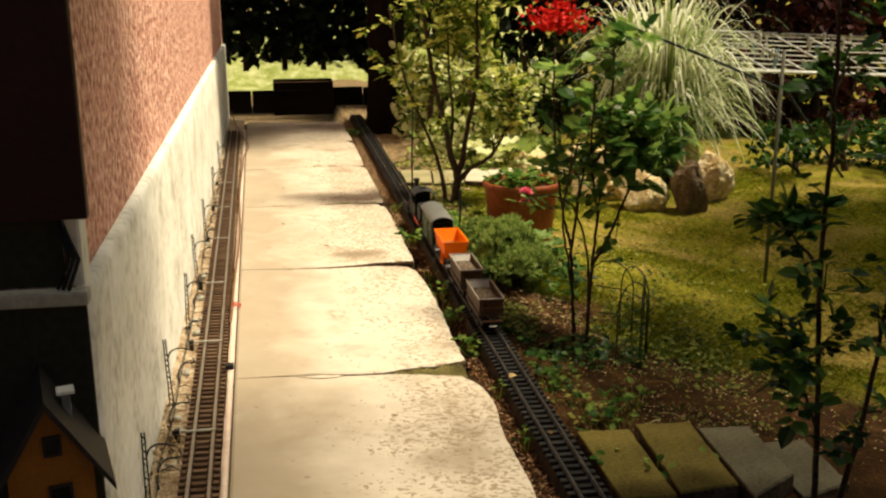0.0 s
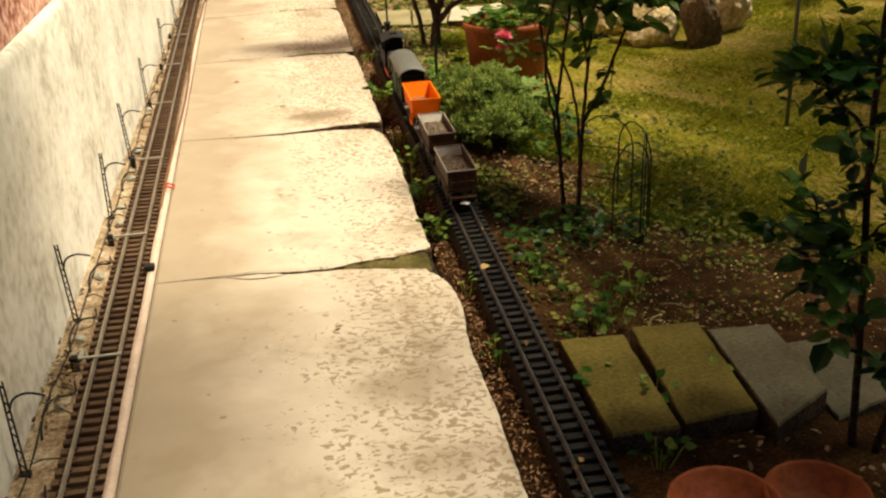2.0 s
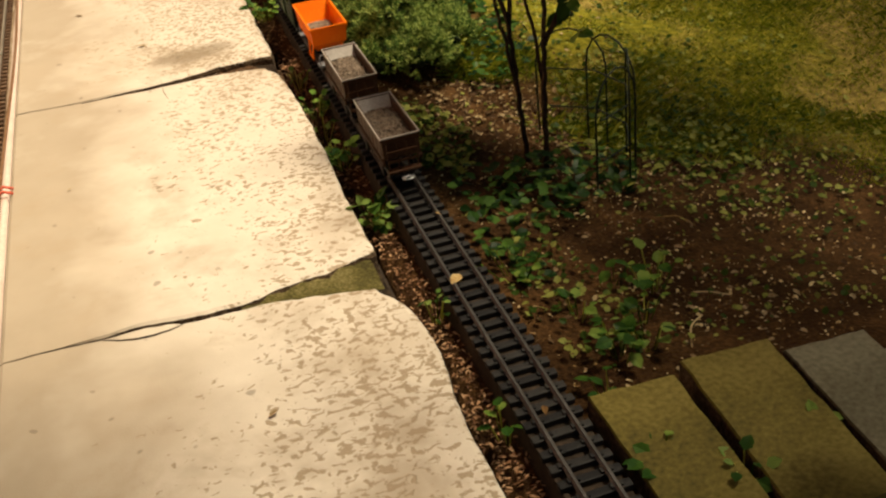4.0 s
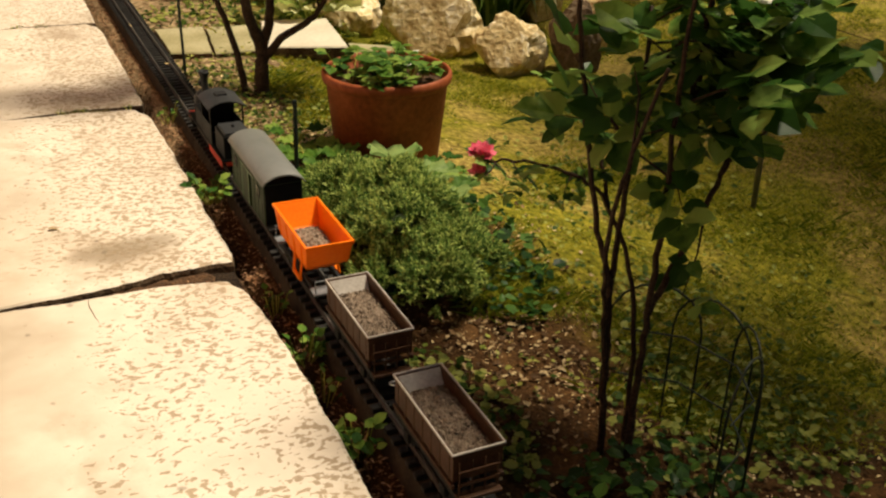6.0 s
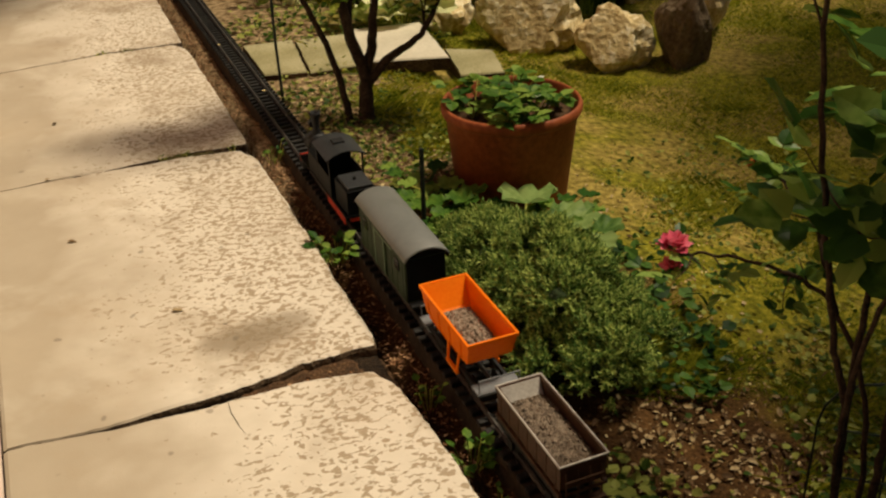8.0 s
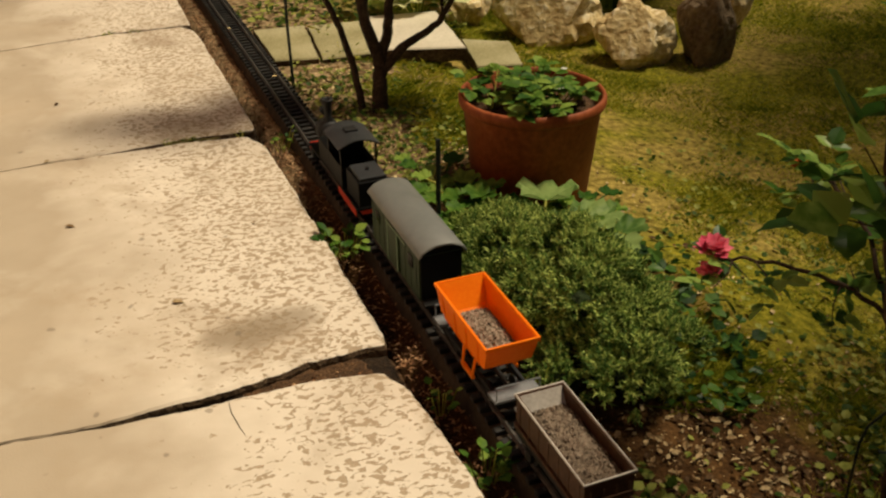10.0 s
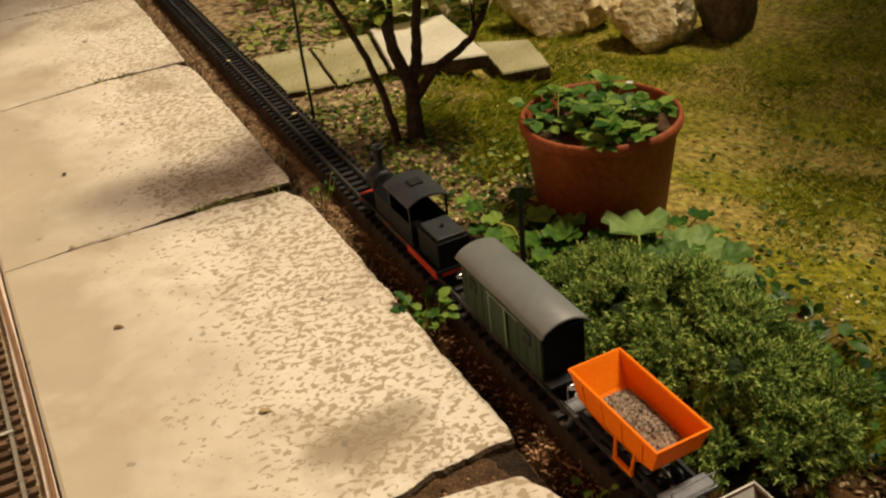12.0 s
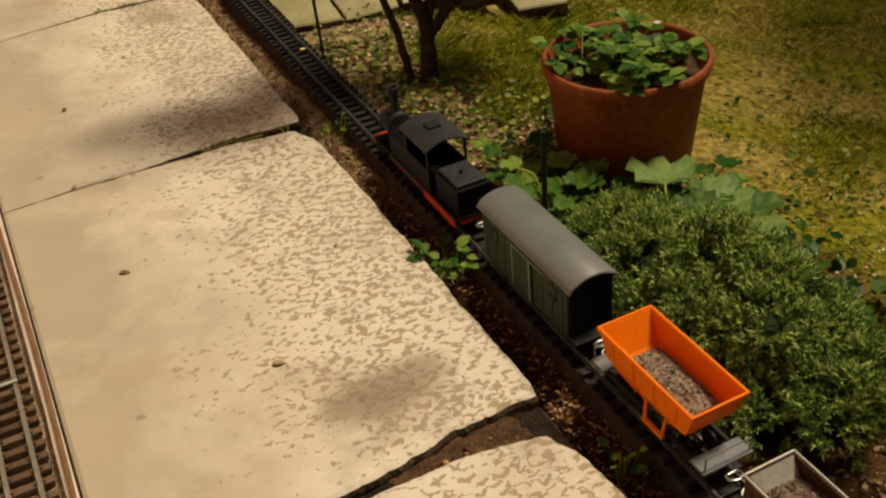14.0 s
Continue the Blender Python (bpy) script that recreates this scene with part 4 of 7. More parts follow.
    for k in range(26):
        y = rng.uniform(-2.1, 3.4)
        x = left_track_x(y) - rng.uniform(0.055, 0.075)
        bm = bmesh.new()
        bmesh.ops.create_icosphere(bm, subdivisions=2, radius=rng.uniform(0.008, 0.016))
        for v in bm.verts:
            v.co = v.co * (1 + 0.4 * noise.noise(v.co * 90 + Vector((k, 0, 0))))
            v.co.z *= 0.7
        s = thing("pebble", (x, y, -0.018), "small pale stone lying beside the wall track", "stone", "stones beside the wall track")
        part("stone", bm, M["ledge"], s)


build_masts()


def build_cable():
    c = thing("cable", (0, 0, 0), "brown cable laid along the edge of the path", "cable")
    pts = [(slab_left(-0.62) - 0.020, -0.64, -0.004)] + [(slab_left(y) - 0.012 + 0.006 * math.sin(y * 3.1), y, 0.004) for y in np.linspace(-0.52, 2.6, 14)]
    pts += [(slab_left(2.9) + 0.02, 2.95, 0.004), (slab_left(3.2) - 0.01, 3.3, 0.004), (-0.80, 3.72, 0.02), (-0.845, 3.8, 0.14)]
    part("sheath", rod(curve_points(pts, 4), 0.0042, 7), M["cable"], c, smooth=True)
    for y in (-0.50, -0.475):
        part("clip", rod([(slab_left(y) - 0.022, y, 0.003), (slab_left(y) - 0.008, y + 0.004, 0.012), (slab_left(y) + 0.012, y, 0.004)], 0.0034, 6), M["cable_red"], c, "red-orange cable clip", True)
    part("joint_box", box(-0.012, 0.012, -0.012, 0.012, -0.0, 0.014, 0.003), M["black"], c, "small black joint box").matrix_basis = pose(slab_left(-1.05) - 0.014, -1.05, -0.002)


build_cable()


# ---- the train ----
def wheels(veh, ys, r=0.0155, mat=None):
    for y in ys:
        for s in (-1, 1):
            ob = part("wheel", wheel_shape(r, 0.007, 0, 0, 0), mat or M["black"], veh)
            ob.matrix_basis = pose(s * 0.0232, y, r) @ Matrix.Diagonal((-s, 1, 1, 1))
        part("axle", rod([(-0.022, y, r), (0.022, y, r)], 0.0025, 6), M["black"], veh)


def coupler(veh, y, s):
    c = part("coupler", rod([(0, y - s * 0.028, 0.024), (0, y + s * 0.004, 0.024)], 0.003, 6), M["black"], veh)
    bm = rod(curve_points([(-0.010, y + s * 0.006, 0.026), (-0.011, y + s * 0.016, 0.028), (0, y + s * 0.021, 0.028), (0.011, y + s * 0.016, 0.028), (0.010, y + s * 0.006, 0.026), (-0.010, y + s * 0.006, 0.026)], 4), 0.0017, 6)
    part("loop", bm, M["chrome"], c, "bright metal coupling loop", True)


def hopper_shell(top, bottom, z_top, z_mid, z_low, wall, mid=None):
    """An open body: outer faces, a rim, and inner faces that slope to a floor. top and bottom are half sizes."""
    bm = bmesh.new()
    mid = mid or top

    def ring(hx, hy, z):
        return [bm.verts.new((sx * hx, sy * hy, z)) for sx, sy in ((-1, -1), (1, -1), (1, 1), (-1, 1))]

    rings = [ring(bottom[0], bottom[1], z_low), ring(mid[0], mid[1], z_mid), ring(top[0], top[1], z_top - 0.006), ring(top[0] + 0.0025, top[1] + 0.0025, z_top - 0.005), ring(top[0] + 0.0025, top[1] + 0.0025, z_top), ring(top[0] - wall, top[1] - wall, z_top), ring(mid[0] - wall, top[1] * 0.72, z_mid + 0.004), ring(bottom[0] - wall, bottom[1] * 0.8, z_low + 0.004)]
    for r, s in zip(rings, rings[1:]):
        for k in range(4):
            bm.faces.new((r[k], r[(k + 1) % 4], s[(k + 1) % 4], s[k]))
    bm.faces.new(rings[0][::-1])
    bm.faces.new(rings[-1])
    return bm


def gravel_load(hx, hy, z, heap, seed, veh):
    bm = bmesh.new()
    bmesh.ops.create_grid(bm, x_segments=34, y_segments=70, size=1)
    for v in bm.verts:
        u, w = v.co.x, v.co.y
        h = heap * (1 - 0.55 * u * u) * (1 - 0.75 * w ** 4)
        x, y = u * hx, w * hy
        v.co = Vector((x, y, z + h + 0.0042 * noise.noise((x * 150, y * 150, seed)) + 0.003 * noise.noise((x * 420, y * 420, seed))))
    part("load", bm, M["gravel"], veh, "brown-grey gravel load")
    verts, faces = [], []
    r = random.Random(seed)
    for k in range(170):
        u, w = r.uniform(-0.92, 0.92), r.uniform(-0.95, 0.95)
        c = np.array((u * hx, w * hy, z + heap * (1 - 0.55 * u * u) * (1 - 0.75 * w ** 4) + 0.001))
        s = r.uniform(0.0012, 0.0030)
        q = np.array([(1, 0, 0), (-1, 0, 0), (0, 1, 0), (0, -1, 0), (0, 0, 1), (0, 0, -1)]) * s + np.array([[r.uniform(-0.5, 0.5) * s for _ in range(3)] for _ in range(6)])
        b = len(verts)
        verts += [tuple(c + p) for p in q]
        faces += [tuple(b + i for i in f) for f in ((0, 2, 4), (2, 1, 4), (1, 3, 4), (3, 0, 4), (2, 0, 5), (1, 2, 5), (3, 1, 5), (0, 3, 5))]
    tagged(part("loose_gravel", mesh_of("loose_gravel", verts, faces, M["gravel"]), None, veh), kind="stuff")


def hopper_wagon(y):
    """Steel ore wagon: open box body with ribs, sloping inner ends, end platforms."""
    v = thing("ore_wagon", (track_x(y), y, RAIL), "brown-grey open model ore wagon loaded with gravel", "wagon", "gravel wagons of the train")
    hx, hy, top = 0.0385, 0.1045, 0.108
    part("body", hopper_shell((hx, hy), (hx * 0.72, hy * 0.62), top, 0.062, 0.040, 0.0022, (hx, hy)), M["brown"], v)
    for s in (-1, 1):
        bm = bmesh.new()
        quad = [(-hx + 0.003, s * (hy - 0.003), top - 0.001), (hx - 0.003, s * (hy - 0.003), top - 0.001), (hx - 0.004, s * (hy * 0.70), 0.070), (-hx + 0.004, s * (hy * 0.70), 0.070)]
        bm.faces.new([bm.verts.new(q) for q in quad])
        part("end_chute", bm, M["steel"], v, "bare worn steel sloping end plate")
    for s in (-1, 1):
        for k in range(7):
            yy = -hy * 0.88 + k * hy * 1.76 / 6
            part("rib", box(s * hx - 0.0010, s * hx + 0.0010, yy - 0.0018, yy + 0.0018, 0.058, top - 0.007, 0.0006), M["brown"], v)
        part("side_sill", box(s * hx - 0.003, s * hx + 0.003, -hy - 0.002, hy + 0.002, 0.050, 0.057, 0.001), M["brown"], v)
        part("sole_bar", box(s * 0.030 - 0.003, s * 0.030 + 0.003, -hy - 0.012, hy + 0.012, 0.026, 0.036, 0.001), M["black"], v)
        # end platform with a little railing
        part("end_platform", box(-0.034, 0.034, s * (hy + 0.006) - 0.008, s * (hy + 0.006) + 0.008, 0.034, 0.039, 0.001), M["brown"], v)
        bm = bmesh.new()
        for x in (-0.030, -0.010, 0.010, 0.030):
            rod([(x, s * (hy + 0.005), 0.036), (x, s * (hy + 0.003), 0.094)], 0.0014, 5, bm)
        for z in (0.058, 0.078):
            box(-0.032, 0.032, s * (hy + 0.006) - 0.0015, s * (hy + 0.006) + 0.0015, z - 0.0022, z + 0.0022, 0, bm)
        part("end_frame", bm, M["brown"], v)
        coupler(v, s * (hy + 0.014), s)
    part("rim", rim_frame(hx + 0.0015, hy + 0.0015, top, 0.0025), M["steel"], v, "worn pale steel rim")
    gravel_load(hx * 0.93, hy * 0.86, 0.080, 0.014, int(31 + 10 * y), v)
    wheels(v, (-0.066, 0.066))
    for yy in (-0.066, 0.066):
        for s in (-1, 1):
            part("axle_box", box(s * 0.0335 - 0.003, s * 0.0335 + 0.003, yy - 0.009, yy + 0.009, 0.010, 0.028, 0.001), M["black"], v)
    return v


def rim_frame(hx, hy, z, w):
    bm = bmesh.new()
    for s in (-1, 1):
        box(s * hx - w / 2, s * hx + w / 2, -hy - w / 2, hy + w / 2, z - 0.001, z + 0.0022, 0.0006, bm)
        box(-hx + w / 2, hx - w / 2, s * hy - w / 2, s * hy + w / 2, z - 0.001, z + 0.0022, 0.0006, bm)
    return bm


def orange_wagon(y):
    v = thing("hopper_wagon", (track_x(y), y, RAIL), "bright orange tapered model hopper wagon part-filled with gravel", "wagon", "gravel wagons of the train")
    hx, hy, top = 0.0455, 0.108, 0.126
    part("body", hopper_shell((hx, hy), (0.026, 0.045), top, 0.078, 0.046, 0.0024, (hx * 0.93, hy * 0.86)), M["orange"], v)
    part("rim", rim_frame(hx + 0.001, hy + 0.001, top, 0.0042), M["orange"], v)
    for s in (-1, 1):
        for k in range(4):
            yy = -hy * 0.7 + k * hy * 1.4 / 3
            part("rib", rod([(s * (hx + 0.001), yy, top - 0.006), (s * (hx * 0.95), yy * 0.93, 0.078), (s * 0.027, yy * 0.5, 0.046)], 0.0017, 5), M["orange"], v)
        # discharge chute legs beside the hopper
        bm = bmesh.new()
        rod([(s * 0.034, -0.045, 0.080), (s * 0.040, -0.040, 0.030)], 0.003, 5, bm)
        rod([(s * 0.034, 0.005, 0.080), (s * 0.040, 0.0, 0.030)], 0.003, 5, bm)
        box(s * 0.040 - 0.003, s * 0.040 + 0.003, -0.044, 0.004, 0.024, 0.032, 0.001, bm)
        part("chute", bm, M["orange"], v)
        part("sole_bar", box(s * 0.030 - 0.003, s * 0.030 + 0.003, -0.128, 0.128, 0.026, 0.036, 0.001), M["black"], v)
        part("end_platform", box(-0.042, 0.042, s * 0.120 - 0.016, s * 0.120 + 0.016, 0.036, 0.041, 0.001), M["grey"], v, "grey plastic end platform")
        bm = bmesh.new()
        for x in (-0.038, 0.038):
            rod([(x, s * 0.132, 0.04), (x, s * 0.132, 0.066)], 0.0014, 5, bm)
        rod([(-0.038, s * 0.132, 0.066), (0.038, s * 0.132, 0.066)], 0.0014, 5, bm)
        part("handrail", bm, M["grey"], v)
        coupler(v, s * 0.136, s)
    gravel_load(0.034, 0.070, 0.078, 0.012, 77, v)
    wheels(v, (-0.072, 0.072))


def green_van(y):
    v = thing("luggage_van", (track_x(y), y, RAIL), "dark green model luggage van with a curved grey roof", "wagon")
    hx, hy, z0, z1 = 0.043, 0.138, 0.032, 0.128
    part("body", box(-hx, hx, -hy, hy, z0, z1, 0.002), M["green"], v)
    n = 14
    bm = bmesh.new()
    rings = []
    for yy in (-hy - 0.013, -hy - 0.011, hy + 0.011, hy + 0.013):
        out = []
        for k in range(n + 1):
            a = -1 + 2 * k / n
            drop = 0.0015 if abs(yy) > hy + 0.012 else 0
            out.append(bm.verts.new((a * (hx + 0.005), yy, z1 + 0.030 * math.sqrt(max(0, 1 - (a * 0.97) ** 2)) - 0.004 - drop)))
        for k in range(n, -1, -1):
            a = -1 + 2 * k / n
            out.append(bm.verts.new((a * (hx + 0.003), yy, z1 + 0.027 * math.sqrt(max(0, 1 - (a * 0.97) ** 2)) - 0.006)))
        rings.append(out)
    m = len(rings[0])
    for r, s in zip(rings, rings[1:]):
        for k in range(m):
            bm.faces.new((r[k], r[(k + 1) % m], s[(k + 1) % m], s[k]))
    bm.faces.new(rings[0])
    bm.faces.new(rings[-1][::-1])
    part("roof", bm, M["roof"], v, "curved dark grey roof", True)
    for s in (-1, 1):
        # black gable end under the roof, with the overhang's shade in its colour
        bm = bmesh.new()
        vs = [bm.verts.new((-hx, s * (hy - 0.001), z1 - 0.004)), bm.verts.new((hx, s * (hy - 0.001), z1 - 0.004))]
        vs += [bm.verts.new((a * hx, s * (hy - 0.001), z1 + 0.027 * math.sqrt(1 - (a * 0.97) ** 2) - 0.005)) for a in (1, 0.8, 0.5, 0.2, -0.2, -0.5, -0.8, -1)]
        bm.faces.new(vs)
        part("gable", bm, M["loco"], v)
        part("end_wall", box(-hx + 0.003, hx - 0.003, s * (hy + 0.0012) - 0.0012, s * (hy + 0.0012) + 0.0012, z0 + 0.004, z1 - 0.002, 0.0004), M["loco"], v, "black end wall")
        part("end_step", box(-0.04, 0.04, s * (hy + 0.012) - 0.010, s * (hy + 0.012) + 0.010, 0.028, 0.034, 0.001), M["black"], v)
        coupler(v, s * (hy + 0.020), s)
        # planks, sliding door and window on each side
        for k in range(9):
            yy = -hy + 0.014 + k * (2 * hy - 0.028) / 8
            part("batten", box(s * hx - 0.001, s * hx + 0.001, yy - 0.001, yy + 0.001, z0 + 0.004, z1 - 0.004), M["green"], v)
        door = part("door", box(s * (hx + 0.0022) - 0.0018, s * (hx + 0.0022) + 0.0018, -0.030, 0.030, z0 + 0.006, z1 - 0.008, 0.0008), M["green"], v)
        part("door_frame", box(s * (hx + 0.0045) - 0.0006, s * (hx + 0.0045) + 0.0006, -0.030, -0.026, z0 + 0.006, z1 - 0.008), M["green_trim"], door, "pale green door edge")
        part("door_frame", box(s * (hx + 0.0045) - 0.0006, s * (hx + 0.0045) + 0.0006, 0.026, 0.030, z0 + 0.006, z1 - 0.008), M["green_trim"], door, "pale green door edge")
        part("door_rail", box(s * (hx + 0.0035) - 0.0014, s * (hx + 0.0035) + 0.0014, -0.075, 0.035, z1 - 0.007, z1 - 0.004), M["green_trim"], v)
        for yy in (-0.095, 0.095):
            part("window", box(s * (hx + 0.0012) - 0.0008, s * (hx + 0.0012) + 0.0008, yy - 0.012, yy + 0.012, 0.088, 0.112), M["glass"], v, "dark glazed window")
        part("sole_bar", box(s * 0.034 - 0.003, s * 0.034 + 0.003, -hy, hy, 0.024, 0.033, 0.001), M["black"], v)
    wheels(v, (-0.085, 0.085))


def locomotive(y):
    v = thing("steam_locomotive", (track_x(y), y, RAIL), "small black model tank steam locomotive with a red chassis", "locomotive")
    # y runs forwards from the rear of the bunker
    part("chassis", box(-0.030, 0.030, -0.165, 0.215, 0.020, 0.034, 0.002), M["red"], v, "bright red chassis")
    part("footplate", box(-0.044, 0.044, -0.172, 0.225, 0.034, 0.040, 0.001), M["loco"], v)
    for s in (-1, 1):
        part("side_skirt", box(s * 0.0435 - 0.0012, s * 0.0435 + 0.0012, -0.165, -0.03, 0.018, 0.036, 0.0008), M["red"], v, "red side skirt")
        part("side_tank", box(s * 0.033 - 0.0095, s * 0.033 + 0.0095, 0.045, 0.135, 0.040, 0.092, 0.003), M["loco"], v)
        part("cylinder_block", rod([(s * 0.036, 0.165, 0.026), (s * 0.036, 0.205, 0.026)], 0.012, 14), M["loco"], v, smooth=True)
        part("connecting_rod", box(s * 0.0345 - 0.0012, s * 0.0345 + 0.0012, -0.03, 0.165, 0.020, 0.0245), M["steel"], v)
        part("cab_side", box(s * 0.0415 - 0.0012, s * 0.0415 + 0.0012, -0.060, 0.045, 0.040, 0.092, 0.0006), M["loco"], v)
        for yy in (-0.058, 0.043):
            part("cab_post", box(s * 0.0415 - 0.0013, s * 0.0415 + 0.0013, yy - 0.004, yy + 0.004, 0.092, 0.140), M["loco"], v)
    part("cab_front", box(-0.040, 0.040, 0.0405, 0.043, 0.040, 0.140, 0.0006), M["loco"], v)
    n = 12
    bm = bmesh.new()
    rings = []
    for yy in (-0.070, 0.054):
        top = [bm.verts.new(((-1 + 2 * k / n) * 0.049, yy, 0.140 + 0.016 * (1 - (-1 + 2 * k / n) ** 2))) for k in range(n + 1)]
        low = [bm.verts.new(((-1 + 2 * k / n) * 0.048, yy, 0.137 + 0.016 * (1 - (-1 + 2 * k / n) ** 2))) for k in range(n, -1, -1)]
        rings.append(top + low)
    m = len(rings[0])
    for k in range(m):
        bm.faces.new((rings[0][k], rings[0][(k + 1) % m], rings[1][(k + 1) % m], rings[1][k]))
    bm.faces.new(rings[0])
    bm.faces.new(rings[1][::-1])
    part("cab_roof", bm, M["cab_roof"], v, "dark grey curved cab roof")
    part("roof_hatch", box(-0.014, 0.014, -0.018, 0.010, 0.154, 0.160, 0.001), M["black"], v, "small black roof hatch")
    bunker = part("coal_bunker", box(-0.036, 0.036, -0.168, -0.075, 0.040, 0.098, 0.002), M["loco"], v)
    part("bunker_lid", box(-0.030, 0.030, -0.162, -0.082, 0.098, 0.106, 0.002), M["cab_roof"], bunker, "dark bunker lid")
    part("lid_knob", rod([(0.0, -0.12, 0.106), (0, -0.12, 0.112)], 0.004, 8), M["black"], bunker)
    part("boiler", rod([(0, 0.043, 0.078), (0, 0.20, 0.078)], 0.027, 22), M["loco"], v, smooth=True)
    part("smokebox", rod([(0, 0.165, 0.078), (0, 0.212, 0.078), (0, 0.214, 0.078)], [0.029, 0.029, 0.02], 22), M["black"], v, smooth=True)
    bm = lathe([(0.0, 0.0), (0.013, 0.0), (0.012, 0.008), (0.009, 0.014), (0.0105, 0.045), (0.015, 0.056), (0.0145, 0.062), (0.009, 0.060), (0.008, 0.04)], 18)
    part("chimney", bm, M["black"], v, smooth=True).matrix_basis = pose(0, 0.188, 0.102)
    bm = lathe([(0.013, 0.0), (0.0125, 0.014), (0.009, 0.022), (0.003, 0.025), (0.0, 0.025)], 18)
    part("dome", bm, M["loco"], v, smooth=True).matrix_basis = pose(0, 0.10, 0.102)
    part("buffer_beam", box(-0.042, 0.042, 0.222, 0.228, 0.020, 0.042, 0.001), M["red"], v)
    part("lamp", rod([(0, 0.222, 0.118), (0, 0.236, 0.118)], 0.009, 14), M["black"], v)
    coupler(v, -0.180, -1)
    wheels(v, (-0.04, 0.05, 0.125), 0.019, M["red"])


hopper_wagon(-0.808)
hopper_wagon(-0.482)
orange_wagon(-0.170)
green_van(0.172)
locomotive(0.598)


# ---- flagstones ----
def flagstone(outline, top, thick, mat, label, group):
    cx, cy = sum(p[0] for p in outline) / len(outline), sum(p[1] for p in outline) / len(outline)
    fl = thing("flagstone", (cx, cy, top - thick), label, "flagstone", group)
    pts = []
    n = len(outline)
    for k in range(n):
        a, b = outline[k], outline[(k + 1) % n]
        for i in range(10):
            u = i / 10
            x, y = a[0] + (b[0] - a[0]) * u, a[1] + (b[1] - a[1]) * u
            pts.append((x - cx + 0.004 * noise.noise((x * 30, y * 30, 1)), y - cy + 0.004 * noise.noise((x * 30, y * 30, 5))))
    bm = bmesh.new()
    rings = [[bm.verts.new((x * s, y * s, z)) for x, y in pts] for s, z in ((0.985, 0), (1, 0.006), (1, thick - 0.005), (0.975, thick))]
    m = len(pts)
    for r, s in zip(rings, rings[1:]):
        for i in range(m):
            # flagstone sides take the dark edge colour in place of shadow
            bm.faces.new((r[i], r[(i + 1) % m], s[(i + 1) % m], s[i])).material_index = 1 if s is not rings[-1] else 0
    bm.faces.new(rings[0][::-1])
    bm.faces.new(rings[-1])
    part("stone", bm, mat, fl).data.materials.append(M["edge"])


near = "flagstones laid across beside the track"
flagstone([(0.178, -1.972), (0.301, -1.972), (0.310, -1.640), (0.178, -1.630)], 0.004, 0.05, M["flag"], "brown-green mossy concrete flagstone beside the track", near)
flagstone([(0.313, -1.967), (0.452, -1.952), (0.473, -1.630), (0.333, -1.620)], 0.006, 0.05, M["flag"], "brown-green mossy concrete flagstone beside the track", near)
flagstone([(0.463, -2.008), (0.600, -1.921), (0.611, -1.671), (0.481, -1.661)], 0.003, 0.05, M["flag_grey"], "grey weathered concrete flagstone beside the track", near)
flagstone([(0.614, -1.952), (0.753, -1.901), (0.764, -1.676), (0.626, -1.676)], -0.045, 0.05, M["flag_grey"], "grey weathered concrete flagstone beside the track", near)
far = "flagstones laid beyond the pot"
flagstone([(0.195, 1.70), (0.335, 1.665), (0.385, 2.04), (0.20, 2.06)], -0.022, 0.05, M["flag_olive"], "olive-beige concrete flagstone beside the track", far)
flagstone([(0.345, 1.66), (0.515, 1.655), (0.60, 2.02), (0.395, 2.04)], -0.026, 0.05, M["flag_olive"], "olive-beige concrete flagstone beside the track", far)
flagstone([(0.525, 1.645), (0.815, 1.545), (0.875, 1.985), (0.612, 2.025)], -0.014, 0.05, M["flag_pale"], "pale cream concrete flagstone on the lawn edge", far)
flagstone([(0.835, 1.50), (0.985, 1.46), (1.05, 1.70), (0.90, 1.80)], -0.072, 0.05, M["flag_olive"], "olive-beige concrete flagstone at the lawn edge", far)


# ---- rocks ----
def rock(x, y, z, sx, sy, sz, seed, mat, label, rough=0.28):
    bm = bmesh.new()
    bmesh.ops.create_icosphere(bm, subdivisions=4, radius=1)
    for v in bm.verts:
        d = v.co.copy()
        k = 1 + rough * noise.noise(d * 1.6 + Vector((seed, 0, 0))) + 0.5 * rough * abs(noise.noise(d * 3.4 + Vector((0, seed, 0)))) + 0.10 * noise.noise(d * 9 + Vector((seed, seed, 0)))
        # a few flat broken faces
        for f in range(4):
            nrm = Vector((math.sin(seed * 3 + f * 2.1), math.cos(seed * 2 + f * 1.7), math.sin(f * 1.3 + seed) * 0.7)).normalized()
            h = d.dot(nrm) * k
            if h > 0.72:
                k *= 0.72 / h * (1 + 0.04 * noise.noise(d * 7))
        v.co = Vector((d.x * sx, d.y * sy, d.z * sz)) * k
    r = thing("garden_rock", (x, y, z), label, "rock", "rocks round the ornamental grass")
    part("stone", bm, mat, r)
    return r


rock(1.63, 1.80, -0.17, 0.155, 0.12, 0.14, 1.3, M["rock"], "pale cream limestone rock standing on the lawn")
rock(1.90, 1.70, -0.16, 0.115, 0.12, 0.20, 2.9, M["rock_dark"], "dark brown ribbed upright stone on the lawn", 0.16)
rock(2.17, 1.98, -0.14, 0.14, 0.12, 0.17, 4.4, M["rock"], "pale cream limestone rock standing on the lawn")
rock(1.42, 2.14, -0.12, 0.24, 0.16, 0.20, 6.1, M["rock"], "large pale yellowish limestone rock on the lawn")
rock(1.10, 2.36, -0.10, 0.13, 0.12, 0.12, 7.7, M["rock"], "pale cream limestone rock standing on the lawn")
